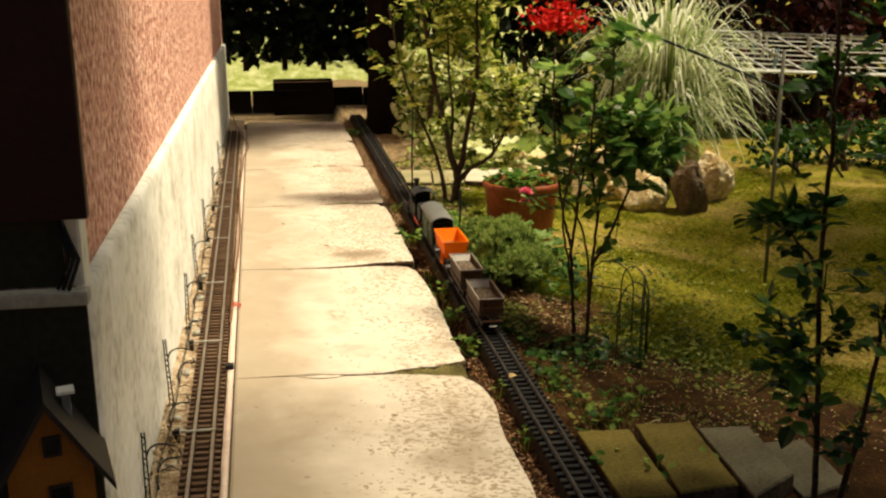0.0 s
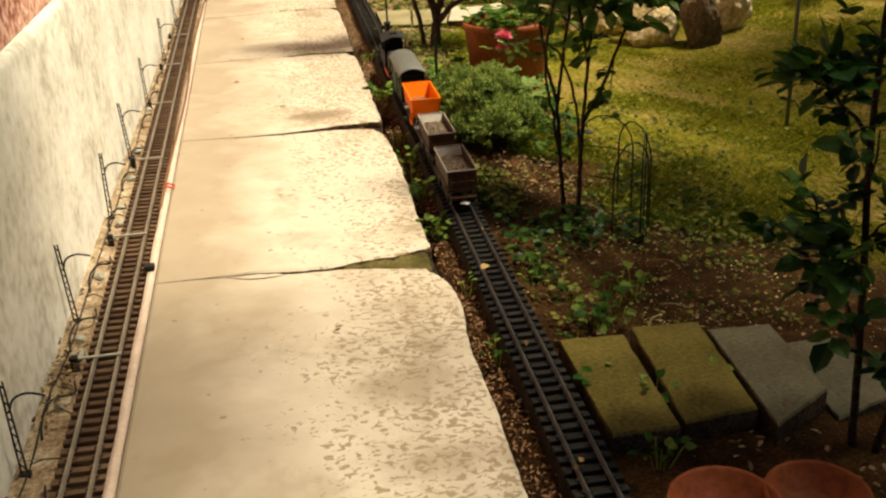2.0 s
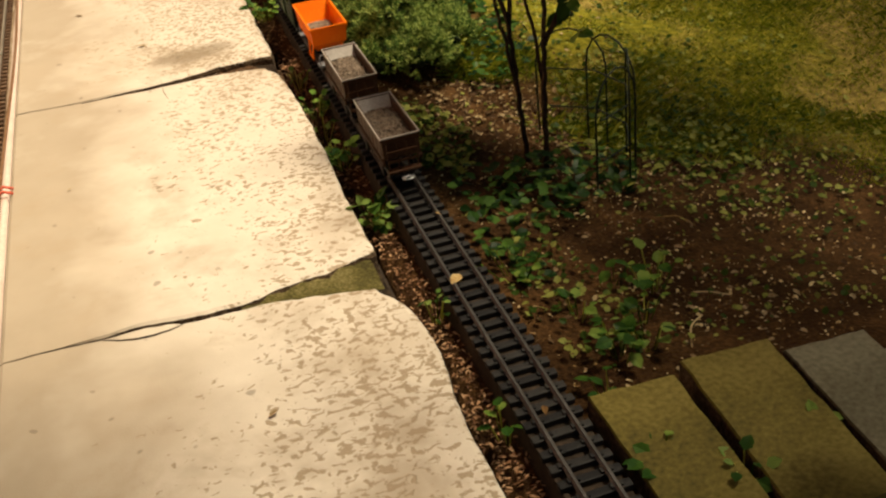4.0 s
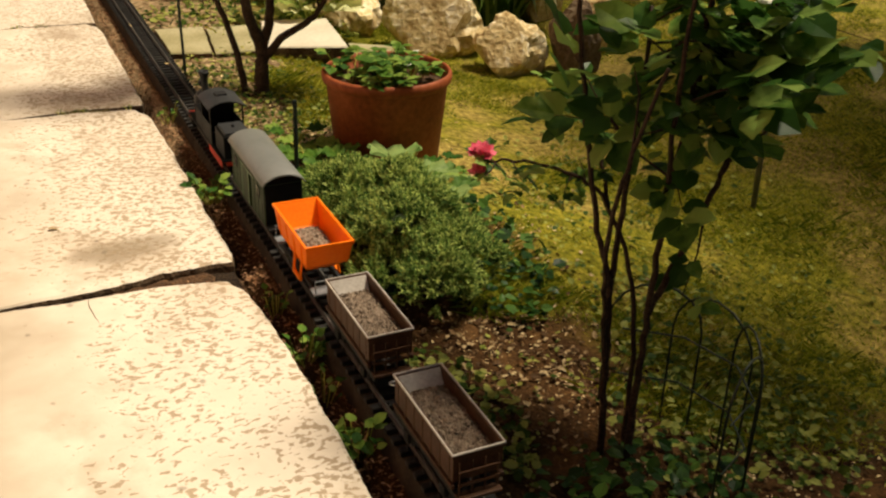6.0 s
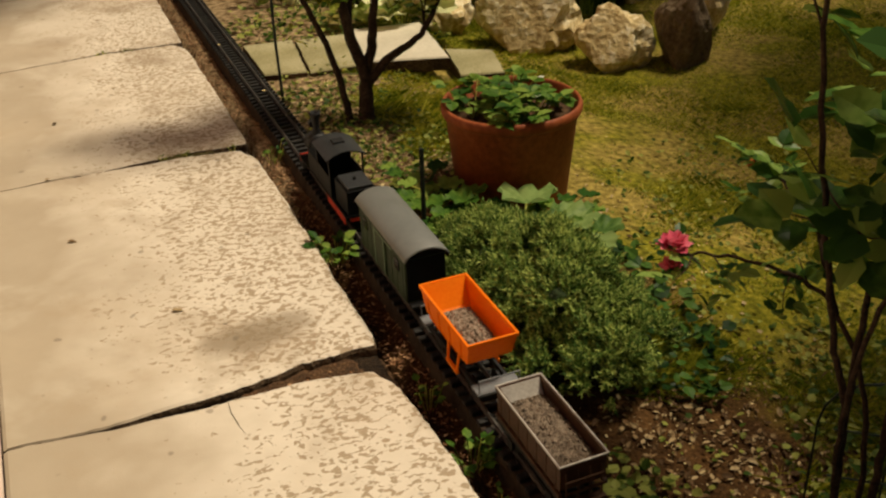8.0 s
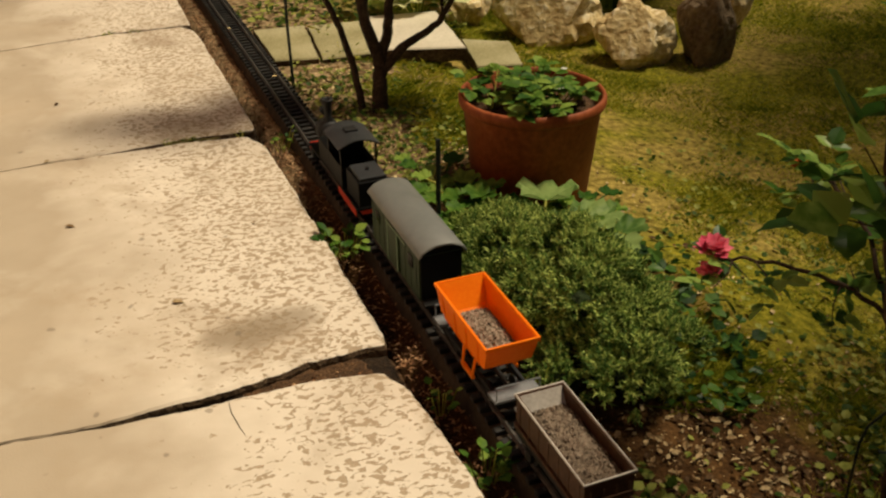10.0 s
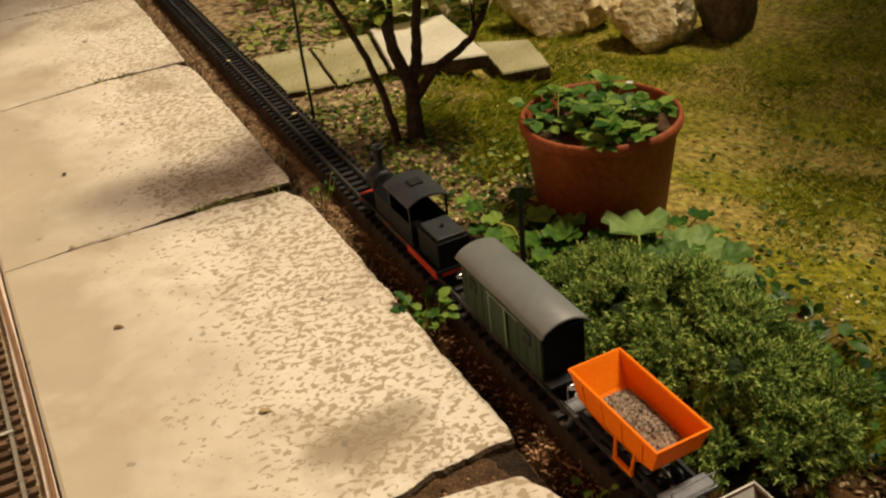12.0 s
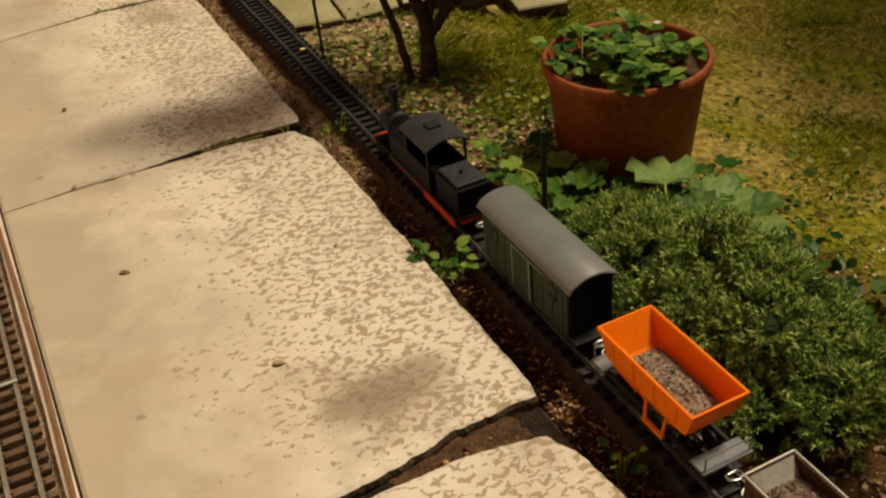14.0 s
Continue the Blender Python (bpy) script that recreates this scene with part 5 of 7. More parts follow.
rock(2.25, 2.6, -0.14, 0.12, 0.1, 0.24, 9.2, M["rock"], "pale cream limestone rock standing on the lawn")


# ---- terracotta pot with strawberry plants ----
def leaf_tuft(r, cx, cy, z, spread, n, size, tilt=0.6, height=0.03, spots=None, stems=None):
    spots = spots if spots is not None else []
    for _ in range(n):
        a, q = r.uniform(0, math.tau), spread * math.sqrt(r.random())
        x, y = cx + q * math.cos(a), cy + q * math.sin(a)
        h = z + height * r.uniform(0.3, 1.2)
        d = Vector((math.cos(a) + r.uniform(-0.6, 0.6), math.sin(a) + r.uniform(-0.6, 0.6), r.uniform(-0.4, tilt)))
        up = Vector((r.uniform(-0.5, 0.5), r.uniform(-0.5, 0.5), 1))
        s = size * r.uniform(0.6, 1.25)
        spots.append(((x, y, h), d, up, s))
        if stems is not None:
            rod([(cx + 0.4 * (x - cx), cy + 0.4 * (y - cy), z - 0.01), (x, y, h)], 0.0012, 3, stems)
    return spots


def build_pot():
    x, y, base = 0.588, 0.600, -0.085
    top, r = 0.188 - base, 0.180
    pot = thing("plant_pot", (x, y, base), "large round terracotta pot planted with strawberries", "plant pot")
    prof = [(0.0, 0.0), (0.138, 0.0), (0.144, 0.006), (0.168, top - 0.036), (0.170, top - 0.032), (0.177, top - 0.028), (r, top - 0.021), (r, top - 0.009), (r - 0.003, top - 0.003), (r - 0.007, top), (r - 0.011, top - 0.003), (r - 0.014, top - 0.012), (r - 0.030, top - 0.06), (0.0, top - 0.06)]
    part("pot", lathe(prof, 72), M["terracotta"], pot, smooth=True)
    bm = bmesh.new()
    bmesh.ops.create_circle(bm, cap_ends=True, segments=48, radius=r - 0.022)
    bmesh.ops.subdivide_edges(bm, edges=bm.edges[:], cuts=3, use_grid_fill=True)
    for v in bm.verts:
        v.co.z = top - 0.042 + 0.01 * noise.noise(v.co * 22)
    part("soil", bm, M["soil"], pot, "dark potting soil")
    rr = random.Random(11)
    spots, stems = [], bmesh.new()
    for k in range(11):
        a, q = rr.uniform(0, math.tau), 0.130 * math.sqrt(rr.random())
        cx, cy = q * math.cos(a), q * math.sin(a)
        for _ in range(9):
            b = rr.uniform(0, math.tau)
            l = rr.uniform(0.02, 0.075)
            px, py, pz = cx + l * math.cos(b), cy + l * math.sin(b), top - 0.04 + rr.uniform(0.025, 0.085)
            rod([(cx, cy, top - 0.045), (px, py, pz)], 0.0013, 4, stems)
            for c in (-1.1, 0, 1.1):
                d = Vector((math.cos(b + c), math.sin(b + c), rr.uniform(-0.25, 0.25)))
                spots.append(((px, py, pz), d, (rr.uniform(-0.3, 0.3), rr.uniform(-0.3, 0.3), 1), rr.uniform(0.026, 0.046)))
    plant = part("foliage", leaves_mesh("foliage", spots, M["broad"], 1.25), None, pot, "mid-green strawberry leaves")
    tagged(part("stalk_mass", stems, M["leaf_sun"], plant), kind="stuff")
    for q in ((0.03, -0.09), (-0.06, -0.02), (0.10, 0.03)):
        fl = [((q[0], q[1], top + 0.03), (math.cos(k * 1.256), math.sin(k * 1.256), 0.25), (0, 0, 1), 0.010) for k in range(5)]
        part("blossom", leaves_mesh("blossom", fl, M["petal_white"], 1.3), None, plant, "small white blossom")
    part("tag", box(-0.011, 0.011, -0.001, 0.001, 0, 0.06, 0.0005), M["terracotta"], pot, "terracotta-coloured plant tag").matrix_basis = pose(0.085, 0.03, top - 0.05, 12, 8, 30)


build_pot()


# ---- juniper mound ----
def build_mound():
    r = random.Random(5)
    cx, cy, hx, hy, hz = 0.362, 0.005, 0.128, 0.325, 0.150
    z0 = ground_z(cx, cy)
    bush = thing("juniper_bush", (cx, cy, z0), "low spreading blue-green juniper bush beside the train", "bush")
    # the bush is a heap of soft pads
    pads = []
    for k in range(34):
        a = k * 2.4
        q = math.sqrt((k + 0.5) / 34)
        u, v = q * math.cos(a), q * math.sin(a)
        h = hz * math.sqrt(max(0.05, 1 - 0.86 * q * q))
        pads.append((Vector((u * hx + r.uniform(-0.02, 0.02), v * hy + r.uniform(-0.025, 0.025), h * r.uniform(0.62, 1.12) - 0.02)), r.uniform(0.034, 0.066)))
    # dark balls inside the pads, the bush's inner shade in their colour
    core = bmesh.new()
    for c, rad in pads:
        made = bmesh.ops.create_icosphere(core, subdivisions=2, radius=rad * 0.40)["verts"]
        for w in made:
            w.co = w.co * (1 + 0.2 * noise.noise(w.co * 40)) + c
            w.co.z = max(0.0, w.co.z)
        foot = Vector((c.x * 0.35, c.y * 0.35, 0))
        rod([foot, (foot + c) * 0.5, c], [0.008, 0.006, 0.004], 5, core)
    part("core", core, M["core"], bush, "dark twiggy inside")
    verts, faces = [], []
    for c, rad in pads:
        for _ in range(34):
            d = rand_dir(r)
            if d.z < -0.3:
                d.z = -d.z
            p = c + Vector((d.x, d.y, d.z * 0.85)) * rad * r.uniform(0.70, 0.95)
            if p.z < 0.004:
                continue
            lead = (d + Vector((c.x * 2.0, c.y * 1.0, 0.6)) + 0.3 * rand_dir(r)).normalized()
            reach = r.uniform(0.026, 0.046)
            # a tuft: a few blunt sprigs fanning out of one point
            for t in range(9):
                axis = (lead + (0.55 if t else 0.0) * rand_dir(r)).normalized()
                length = reach * r.uniform(0.75, 1.1)
                turn = r.random() * 6
                for j in range(11):
                    u = 0.2 + 0.8 * j / 10
                    base = p + axis * length * u
                    side = axis.orthogonal().normalized() @ Matrix.Rotation(j * 2.4 + turn, 3, axis)
                    tip = base + (side * 0.7 + axis * 0.9) * length * (0.36 - 0.12 * u)
                    w = axis.cross(side) * 0.0019
                    k = len(verts)
                    verts += [tuple(base - w), tuple(base + w), tuple(tip)]
                    faces.append((k, k + 1, k + 2))
    part("foliage", mesh_of("foliage", verts, faces, M["juniper"]), None, bush)


build_mound()


# ---- roses and trees ----
def shrub(name, where, stems, label, category, leaf_mat, twigs, twig_len, leaves, size, seed, lift=0.35, compound=True, width=1.0, crown_from=0.35, bark=None, thin=1.0):
    """Stems from control points, side twigs on their upper part, and leaves along the twigs."""
    r = random.Random(seed)
    z0 = ground_z(where[0], where[1])
    t = thing(name, (where[0], where[1], z0), label, category)
    spots = []
    twig_bm = bmesh.new()
    for pts, r0, r1, *share in stems:
        line = curve_points([(p[0] - where[0], p[1] - where[1], p[2] - z0) for p in pts], 6)
        n = len(line)
        line = [p + 0.0025 * rand_dir(r) * (0 if i == 0 else 1) for i, p in enumerate(line)]
        r0 = r0 * thin
        part("stem", rod(line, [r0 + (r1 - r0) * (i / (n - 1)) ** 0.8 for i in range(n)], 8), bark or M["bark"], t, smooth=True)
        for _ in range(int(twigs * (share[0] if share else 1))):
            u = r.uniform(crown_from, 1.0)
            i = min(int(u * (n - 1)), n - 2)
            base = line[i]
            out = (line[i + 1] - line[i]).normalized()
            d = (rand_dir(r, 0.7) + Vector((0, 0, lift)) + 0.3 * out).normalized()
            l = twig_len * r.uniform(0.45, 1.2)
            mid = base + d * l * 0.5 + 0.1 * l * rand_dir(r)
            tip = base + d * l + Vector((0, 0, -0.12 * l)) + 0.1 * l * rand_dir(r)
            rod([base, mid, tip], [r1 * 0.75, r1 * 0.5, r1 * 0.25], 4, twig_bm)
            for j in range(leaves):
                v = (j + 0.6 + 0.4 * r.random()) / leaves
                p = base + (mid - base) * min(1, v * 2) if v < 0.5 else mid + (tip - mid) * (v * 2 - 1)
                ld = (rand_dir(r, 0.6) + 0.6 * d).normalized()
                up = Vector((r.uniform(-0.7, 0.7), r.uniform(-0.7, 0.7), 1))
                s = size * r.uniform(0.6, 1.25)
                if compound:
                    side = ld.cross(up).normalized()
                    stalk = p + ld * s * 0.8
                    spots.append((stalk, ld, up, s))
                    for q in (-1, 1):
                        spots.append((p + ld * s * 0.65, (side * q + ld * 0.45), up, s * 0.82))
                        if r.random() < 0.6:
                            spots.append((p + ld * s * 0.2, (side * q + ld * 0.35), up, s * 0.62))
                else:
                    spots.append((p, ld, up, s))
    tagged(part("twig_mass", twig_bm, bark or M["bark"], t), kind="stuff")
    part("crown", leaves_mesh("crown", spots, leaf_mat, width), None, t)
    return t


def bloom(parent, at, size, mat, label, petals=16):
    r = random.Random(int(1000 * at[0] + 77 * at[1]) + 5)
    sp = []
    for k in range(petals):
        a = k * 2.4
        e = 0.15 + 1.1 * k / petals
        d = Vector((math.cos(a) * math.cos(e), math.sin(a) * math.cos(e), math.sin(e)))
        sp.append((Vector(at) - Vector(parent.location) + d * size * 0.12, d, (r.uniform(-0.3, 0.3), r.uniform(-0.3, 0.3), 1), size * 0.62))
    part("blossom", leaves_mesh("blossom", sp, mat, 1.5), None, parent, label)


# the rose that stands beside the last wagons
rose = shrub("rose_bush", (0.46, -0.77), [
    ([(0.440, -0.755, -0.120), (0.427, -0.760, 0.068), (0.415, -0.760, 0.232), (0.390, -0.740, 0.350), (0.375, -0.710, 0.510), (0.370, -0.670, 0.710), (0.375, -0.650, 0.870)], 0.0085, 0.003, 0.2),
    ([(0.430, -0.760, 0.057), (0.405, -0.770, 0.197), (0.375, -0.800, 0.320), (0.380, -0.820, 0.460), (0.405, -0.850, 0.610)], 0.006, 0.003, 0.2),
    ([(0.417, -0.760, 0.220), (0.440, -0.740, 0.350), (0.465, -0.720, 0.490), (0.485, -0.690, 0.650)], 0.007, 0.003),
    ([(0.470, -0.785, -0.120), (0.480, -0.780, 0.057), (0.490, -0.770, 0.197), (0.505, -0.760, 0.350), (0.515, -0.770, 0.510), (0.535, -0.770, 0.770), (0.535, -0.750, 0.910)], 0.009, 0.003),
    ([(0.490, -0.770, 0.173), (0.535, -0.760, 0.243), (0.575, -0.770, 0.350), (0.610, -0.770, 0.450), (0.625, -0.750, 0.570)], 0.008, 0.003),
    ([(0.505, -0.760, 0.330), (0.475, -0.790, 0.450), (0.455, -0.820, 0.590), (0.465, -0.810, 0.790)], 0.006, 0.003, 0.35),
    ([(0.515, -0.770, 0.490), (0.565, -0.730, 0.590), (0.615, -0.670, 0.670)], 0.005, 0.002),
    ([(0.585, -0.770, 0.370), (0.625, -0.780, 0.510), (0.650, -0.770, 0.690)], 0.004, 0.002, 1.0),
], "leafy rose bush with dark bare stems behind a wire hoop fence", "rose bush", M["leaf"], 8, 0.15, 4, 0.064, 21, 0.15, True, 1.3, 0.50, None, 0.8)
spray = shrub("rose_spray", (0.485, -0.73), [
    ([(0.490, -0.755, -0.12), (0.485, -0.740, 0.17), (0.455, -0.680, 0.33), (0.420, -0.600, 0.365), (0.375, -0.520, 0.36), (0.345, -0.470, 0.345)], 0.005, 0.002),
    ([(0.455, -0.680, 0.33), (0.500, -0.560, 0.41), (0.530, -0.450, 0.42), (0.550, -0.380, 0.40)], 0.004, 0.002),
], "arching rose shoot carrying a pink blossom over the bush", "rose bush", M["leaf"], 7, 0.06, 3, 0.032, 27, 0.1, True, 1.15, 0.5)
bloom(spray, (0.338, -0.462, 0.352), 0.040, M["petal_pink"], "pink rose blossom", 22)
bloom(spray, (0.330, -0.474, 0.325), 0.032, M["petal_pink"], "pink rose blossom", 12)
bloom(spray, (0.550, -0.375, 0.405), 0.026, M["petal_orange"], "withered orange rose hip", 12)
bloom(rose, (0.465, -0.800, 0.690), 0.022, M["petal_white"], "small white blossom", 12)
bloom(rose, (0.535, -0.820, 0.690), 0.022, M["petal_white"], "small white blossom", 12)
bloom(rose, (0.585, -0.810, 0.670), 0.020, M["petal_white"], "small white blossom", 12)

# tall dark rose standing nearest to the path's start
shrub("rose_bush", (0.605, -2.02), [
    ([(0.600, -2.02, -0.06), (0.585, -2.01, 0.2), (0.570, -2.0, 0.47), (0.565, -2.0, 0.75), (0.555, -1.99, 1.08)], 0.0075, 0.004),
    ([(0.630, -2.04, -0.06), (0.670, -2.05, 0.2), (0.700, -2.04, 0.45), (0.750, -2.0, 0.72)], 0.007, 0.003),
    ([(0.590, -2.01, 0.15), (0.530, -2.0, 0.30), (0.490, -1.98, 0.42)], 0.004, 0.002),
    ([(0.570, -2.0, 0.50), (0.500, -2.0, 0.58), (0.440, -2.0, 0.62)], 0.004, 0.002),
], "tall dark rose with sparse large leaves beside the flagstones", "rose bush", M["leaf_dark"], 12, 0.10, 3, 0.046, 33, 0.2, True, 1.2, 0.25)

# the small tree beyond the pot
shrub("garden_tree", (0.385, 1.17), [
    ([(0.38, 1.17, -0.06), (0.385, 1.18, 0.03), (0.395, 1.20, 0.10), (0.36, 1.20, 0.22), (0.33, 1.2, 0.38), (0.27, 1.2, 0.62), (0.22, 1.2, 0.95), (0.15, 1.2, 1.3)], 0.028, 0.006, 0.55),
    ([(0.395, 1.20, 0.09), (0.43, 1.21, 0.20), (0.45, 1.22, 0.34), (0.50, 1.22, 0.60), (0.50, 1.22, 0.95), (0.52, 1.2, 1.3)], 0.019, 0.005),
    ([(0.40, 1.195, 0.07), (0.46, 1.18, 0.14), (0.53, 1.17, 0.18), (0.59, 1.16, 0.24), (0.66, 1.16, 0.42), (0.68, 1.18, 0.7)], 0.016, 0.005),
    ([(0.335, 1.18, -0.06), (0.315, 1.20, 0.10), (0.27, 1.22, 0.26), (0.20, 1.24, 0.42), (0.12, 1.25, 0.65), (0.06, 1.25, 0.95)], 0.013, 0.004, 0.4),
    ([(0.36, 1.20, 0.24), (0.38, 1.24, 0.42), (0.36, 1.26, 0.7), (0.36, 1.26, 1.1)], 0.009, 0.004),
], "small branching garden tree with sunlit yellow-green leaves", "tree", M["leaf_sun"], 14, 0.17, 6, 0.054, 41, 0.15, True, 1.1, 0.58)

# ---- ornamental grass, flowers, hedge and far things ----
def reed_clump(x, y, n, reach, height, seed, mat, label):
    r = random.Random(seed)
    z0 = ground_z(x, y) - 0.02
    c = thing("ornamental_grass", (x, y, z0), label, "ornamental grass")
    verts, faces = [], []
    for _ in range(n):
        a = r.uniform(0, math.tau)
        q = 0.2 * reach * math.sqrt(r.random()) / 0.8
        out = Vector((math.cos(a), math.sin(a), 0))
        side = Vector((-math.sin(a), math.cos(a), 0)) * r.uniform(0.006, 0.015)
        l, h = reach * r.uniform(0.2, 1.15), height * r.uniform(0.4, 1.1)
        fall = 1.0 + 0.65 * r.random() * l / reach
        b = len(verts)
        for k in range(9):
            u = k / 8
            p = out * (q + l * u ** 1.4) + Vector((0, 0, h * (1.9 * u - fall * u ** 2.3)))
            w = side * (1 - u ** 3) + side * 0.05
            verts += [tuple(p - w), tuple(p + w)]
        faces += [(b + 2 * k, b + 2 * k + 1, b + 2 * k + 3, b + 2 * k + 2) for k in range(8)]
    part("blades", mesh_of("blades", verts, faces, mat), None, c)


reed_clump(2.22, 2.98, 1250, 0.64, 1.32, 3, M["reed"], "large clump of white-variegated ornamental grass")
reed_clump(1.98, 2.58, 420, 0.46, 0.70, 8, M["leaf"], "green arching ornamental grass behind the rocks")

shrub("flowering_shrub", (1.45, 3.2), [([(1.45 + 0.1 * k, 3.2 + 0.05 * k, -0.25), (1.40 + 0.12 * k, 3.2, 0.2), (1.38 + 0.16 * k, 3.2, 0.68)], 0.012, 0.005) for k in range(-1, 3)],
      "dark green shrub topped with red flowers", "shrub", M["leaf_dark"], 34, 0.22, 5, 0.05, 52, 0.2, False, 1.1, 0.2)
red = thing("red_flowers", (1.47, 3.12, 0.74), "dense head of bright red flowers on the shrub", "flowers")
rr = random.Random(9)
tagged(part("petal_mass", leaves_mesh("petal_mass", [((rr.gauss(0, 0.11), rr.gauss(0, 0.06), abs(rr.gauss(0.06, 0.07))), rand_dir(rr), rand_dir(rr), rr.uniform(0.02, 0.045)) for _ in range(420)], M["petal_red"], 1.4), None, red), kind="stuff")
part("stalk", rod([(0, 0.05, -0.12), (0, 0, 0.08)], 0.006, 6), M["bark"], red)


def leaf_bank(name, x0, x1, y0, y1, z0, z1, n, size, seed, mat, label, category):
    """A hedge: upright stems and leaves in uneven clumps."""
    r = random.Random(seed)
    t = thing(name, ((x0 + x1) / 2, (y0 + y1) / 2, z0), label, category)
    cx, cy = (x0 + x1) / 2, (y0 + y1) / 2
    bm = bmesh.new()
    m = max(3, int((x1 - x0) / 0.35))
    for k in range(m):
        x = x0 + (k + 0.5) * (x1 - x0) / m - cx
        rod([(x, r.uniform(-0.1, 0.1), -0.1), (x + r.uniform(-0.1, 0.1), 0, (z1 - z0) * 0.5), (x + r.uniform(-0.2, 0.2), r.uniform(-0.2, 0.2), (z1 - z0) * 0.95)], [0.03, 0.02, 0.008], 6, bm)
    tagged(part("stem_mass", bm, M["bark"], t), kind="stuff")
    spots = []
    while len(spots) < n:
        p = Vector((r.uniform(x0, x1), r.uniform(y0, y1), r.uniform(z0, z1)))
        if noise.noise(p * 1.7 + Vector((seed, 0, 0))) < (-0.45 if mat is M["leaf_hedge"] else -0.12):
            continue
        if (p.z - z0) / (z1 - z0) > 0.86 + 0.35 * noise.noise((p.x * 1.3, seed, 0)):
            continue
        spots.append((p - Vector((cx, cy, z0)), rand_dir(r), rand_dir(r) + Vector((0, -0.3, 0.8)), size * r.uniform(0.6, 1.4)))
    tagged(part("leaves", leaves_mesh("leaves", spots, mat, 1.3), None, t), kind="stuff")
    return t


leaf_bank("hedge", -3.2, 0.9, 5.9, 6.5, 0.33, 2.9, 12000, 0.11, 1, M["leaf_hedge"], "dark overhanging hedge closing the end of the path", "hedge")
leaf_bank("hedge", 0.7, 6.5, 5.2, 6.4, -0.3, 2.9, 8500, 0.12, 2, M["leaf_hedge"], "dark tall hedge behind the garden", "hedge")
# pale reed colour used here so these shrubs look sunlit
leaf_bank("sunlit_shrub", -1.9, 1.6, 8.4, 9.2, -0.2, 0.85, 900, 0.11, 4, M["reed"], "bright sunlit low shrubs beyond the hedge", "shrub")
leaf_bank("dark_red_shrub", 2.7, 4.9, 4.3, 5.0, -0.2, 1.7, 2600, 0.09, 6, M["leaf_red"], "dark red-leaved shrub in front of the hedge", "shrub")
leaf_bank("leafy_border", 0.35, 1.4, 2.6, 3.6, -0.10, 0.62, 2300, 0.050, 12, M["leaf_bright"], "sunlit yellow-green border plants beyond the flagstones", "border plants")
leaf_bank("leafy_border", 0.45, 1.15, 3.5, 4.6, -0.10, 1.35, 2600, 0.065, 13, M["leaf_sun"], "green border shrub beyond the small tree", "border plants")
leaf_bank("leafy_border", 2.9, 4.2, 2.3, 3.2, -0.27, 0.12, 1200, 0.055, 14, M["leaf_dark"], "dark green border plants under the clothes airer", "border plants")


def build_backdrop():
    """Added slope that rises beyond the hedge, its pale colour standing in for sunlight."""
    verts, faces = [], []
    for j in range(14):
        for i in range(60):
            x, y = -3.5 + 6.5 * i / 59, 7.2 + 3.2 * j / 13
            z = -0.25 + 0.95 * min(1, j / 11) ** 1.2 + 0.07 * noise.noise((x * 1.7, y * 1.7, 3)) + 0.03 * noise.noise((x * 7, y * 7, 1))
            verts.append((x, y, z if j else -0.3))
    for j in range(13):
        for i in range(59):
            a = j * 60 + i
            faces.append((a, a + 1, a + 61, a + 60))
    tagged(new("grass_bank", mesh_of("grass_bank", verts, faces, M["leaf_bright"], True)), "added pale slope standing in for sunlit ground beyond the hedge", "bank", kind="structure")


build_backdrop()


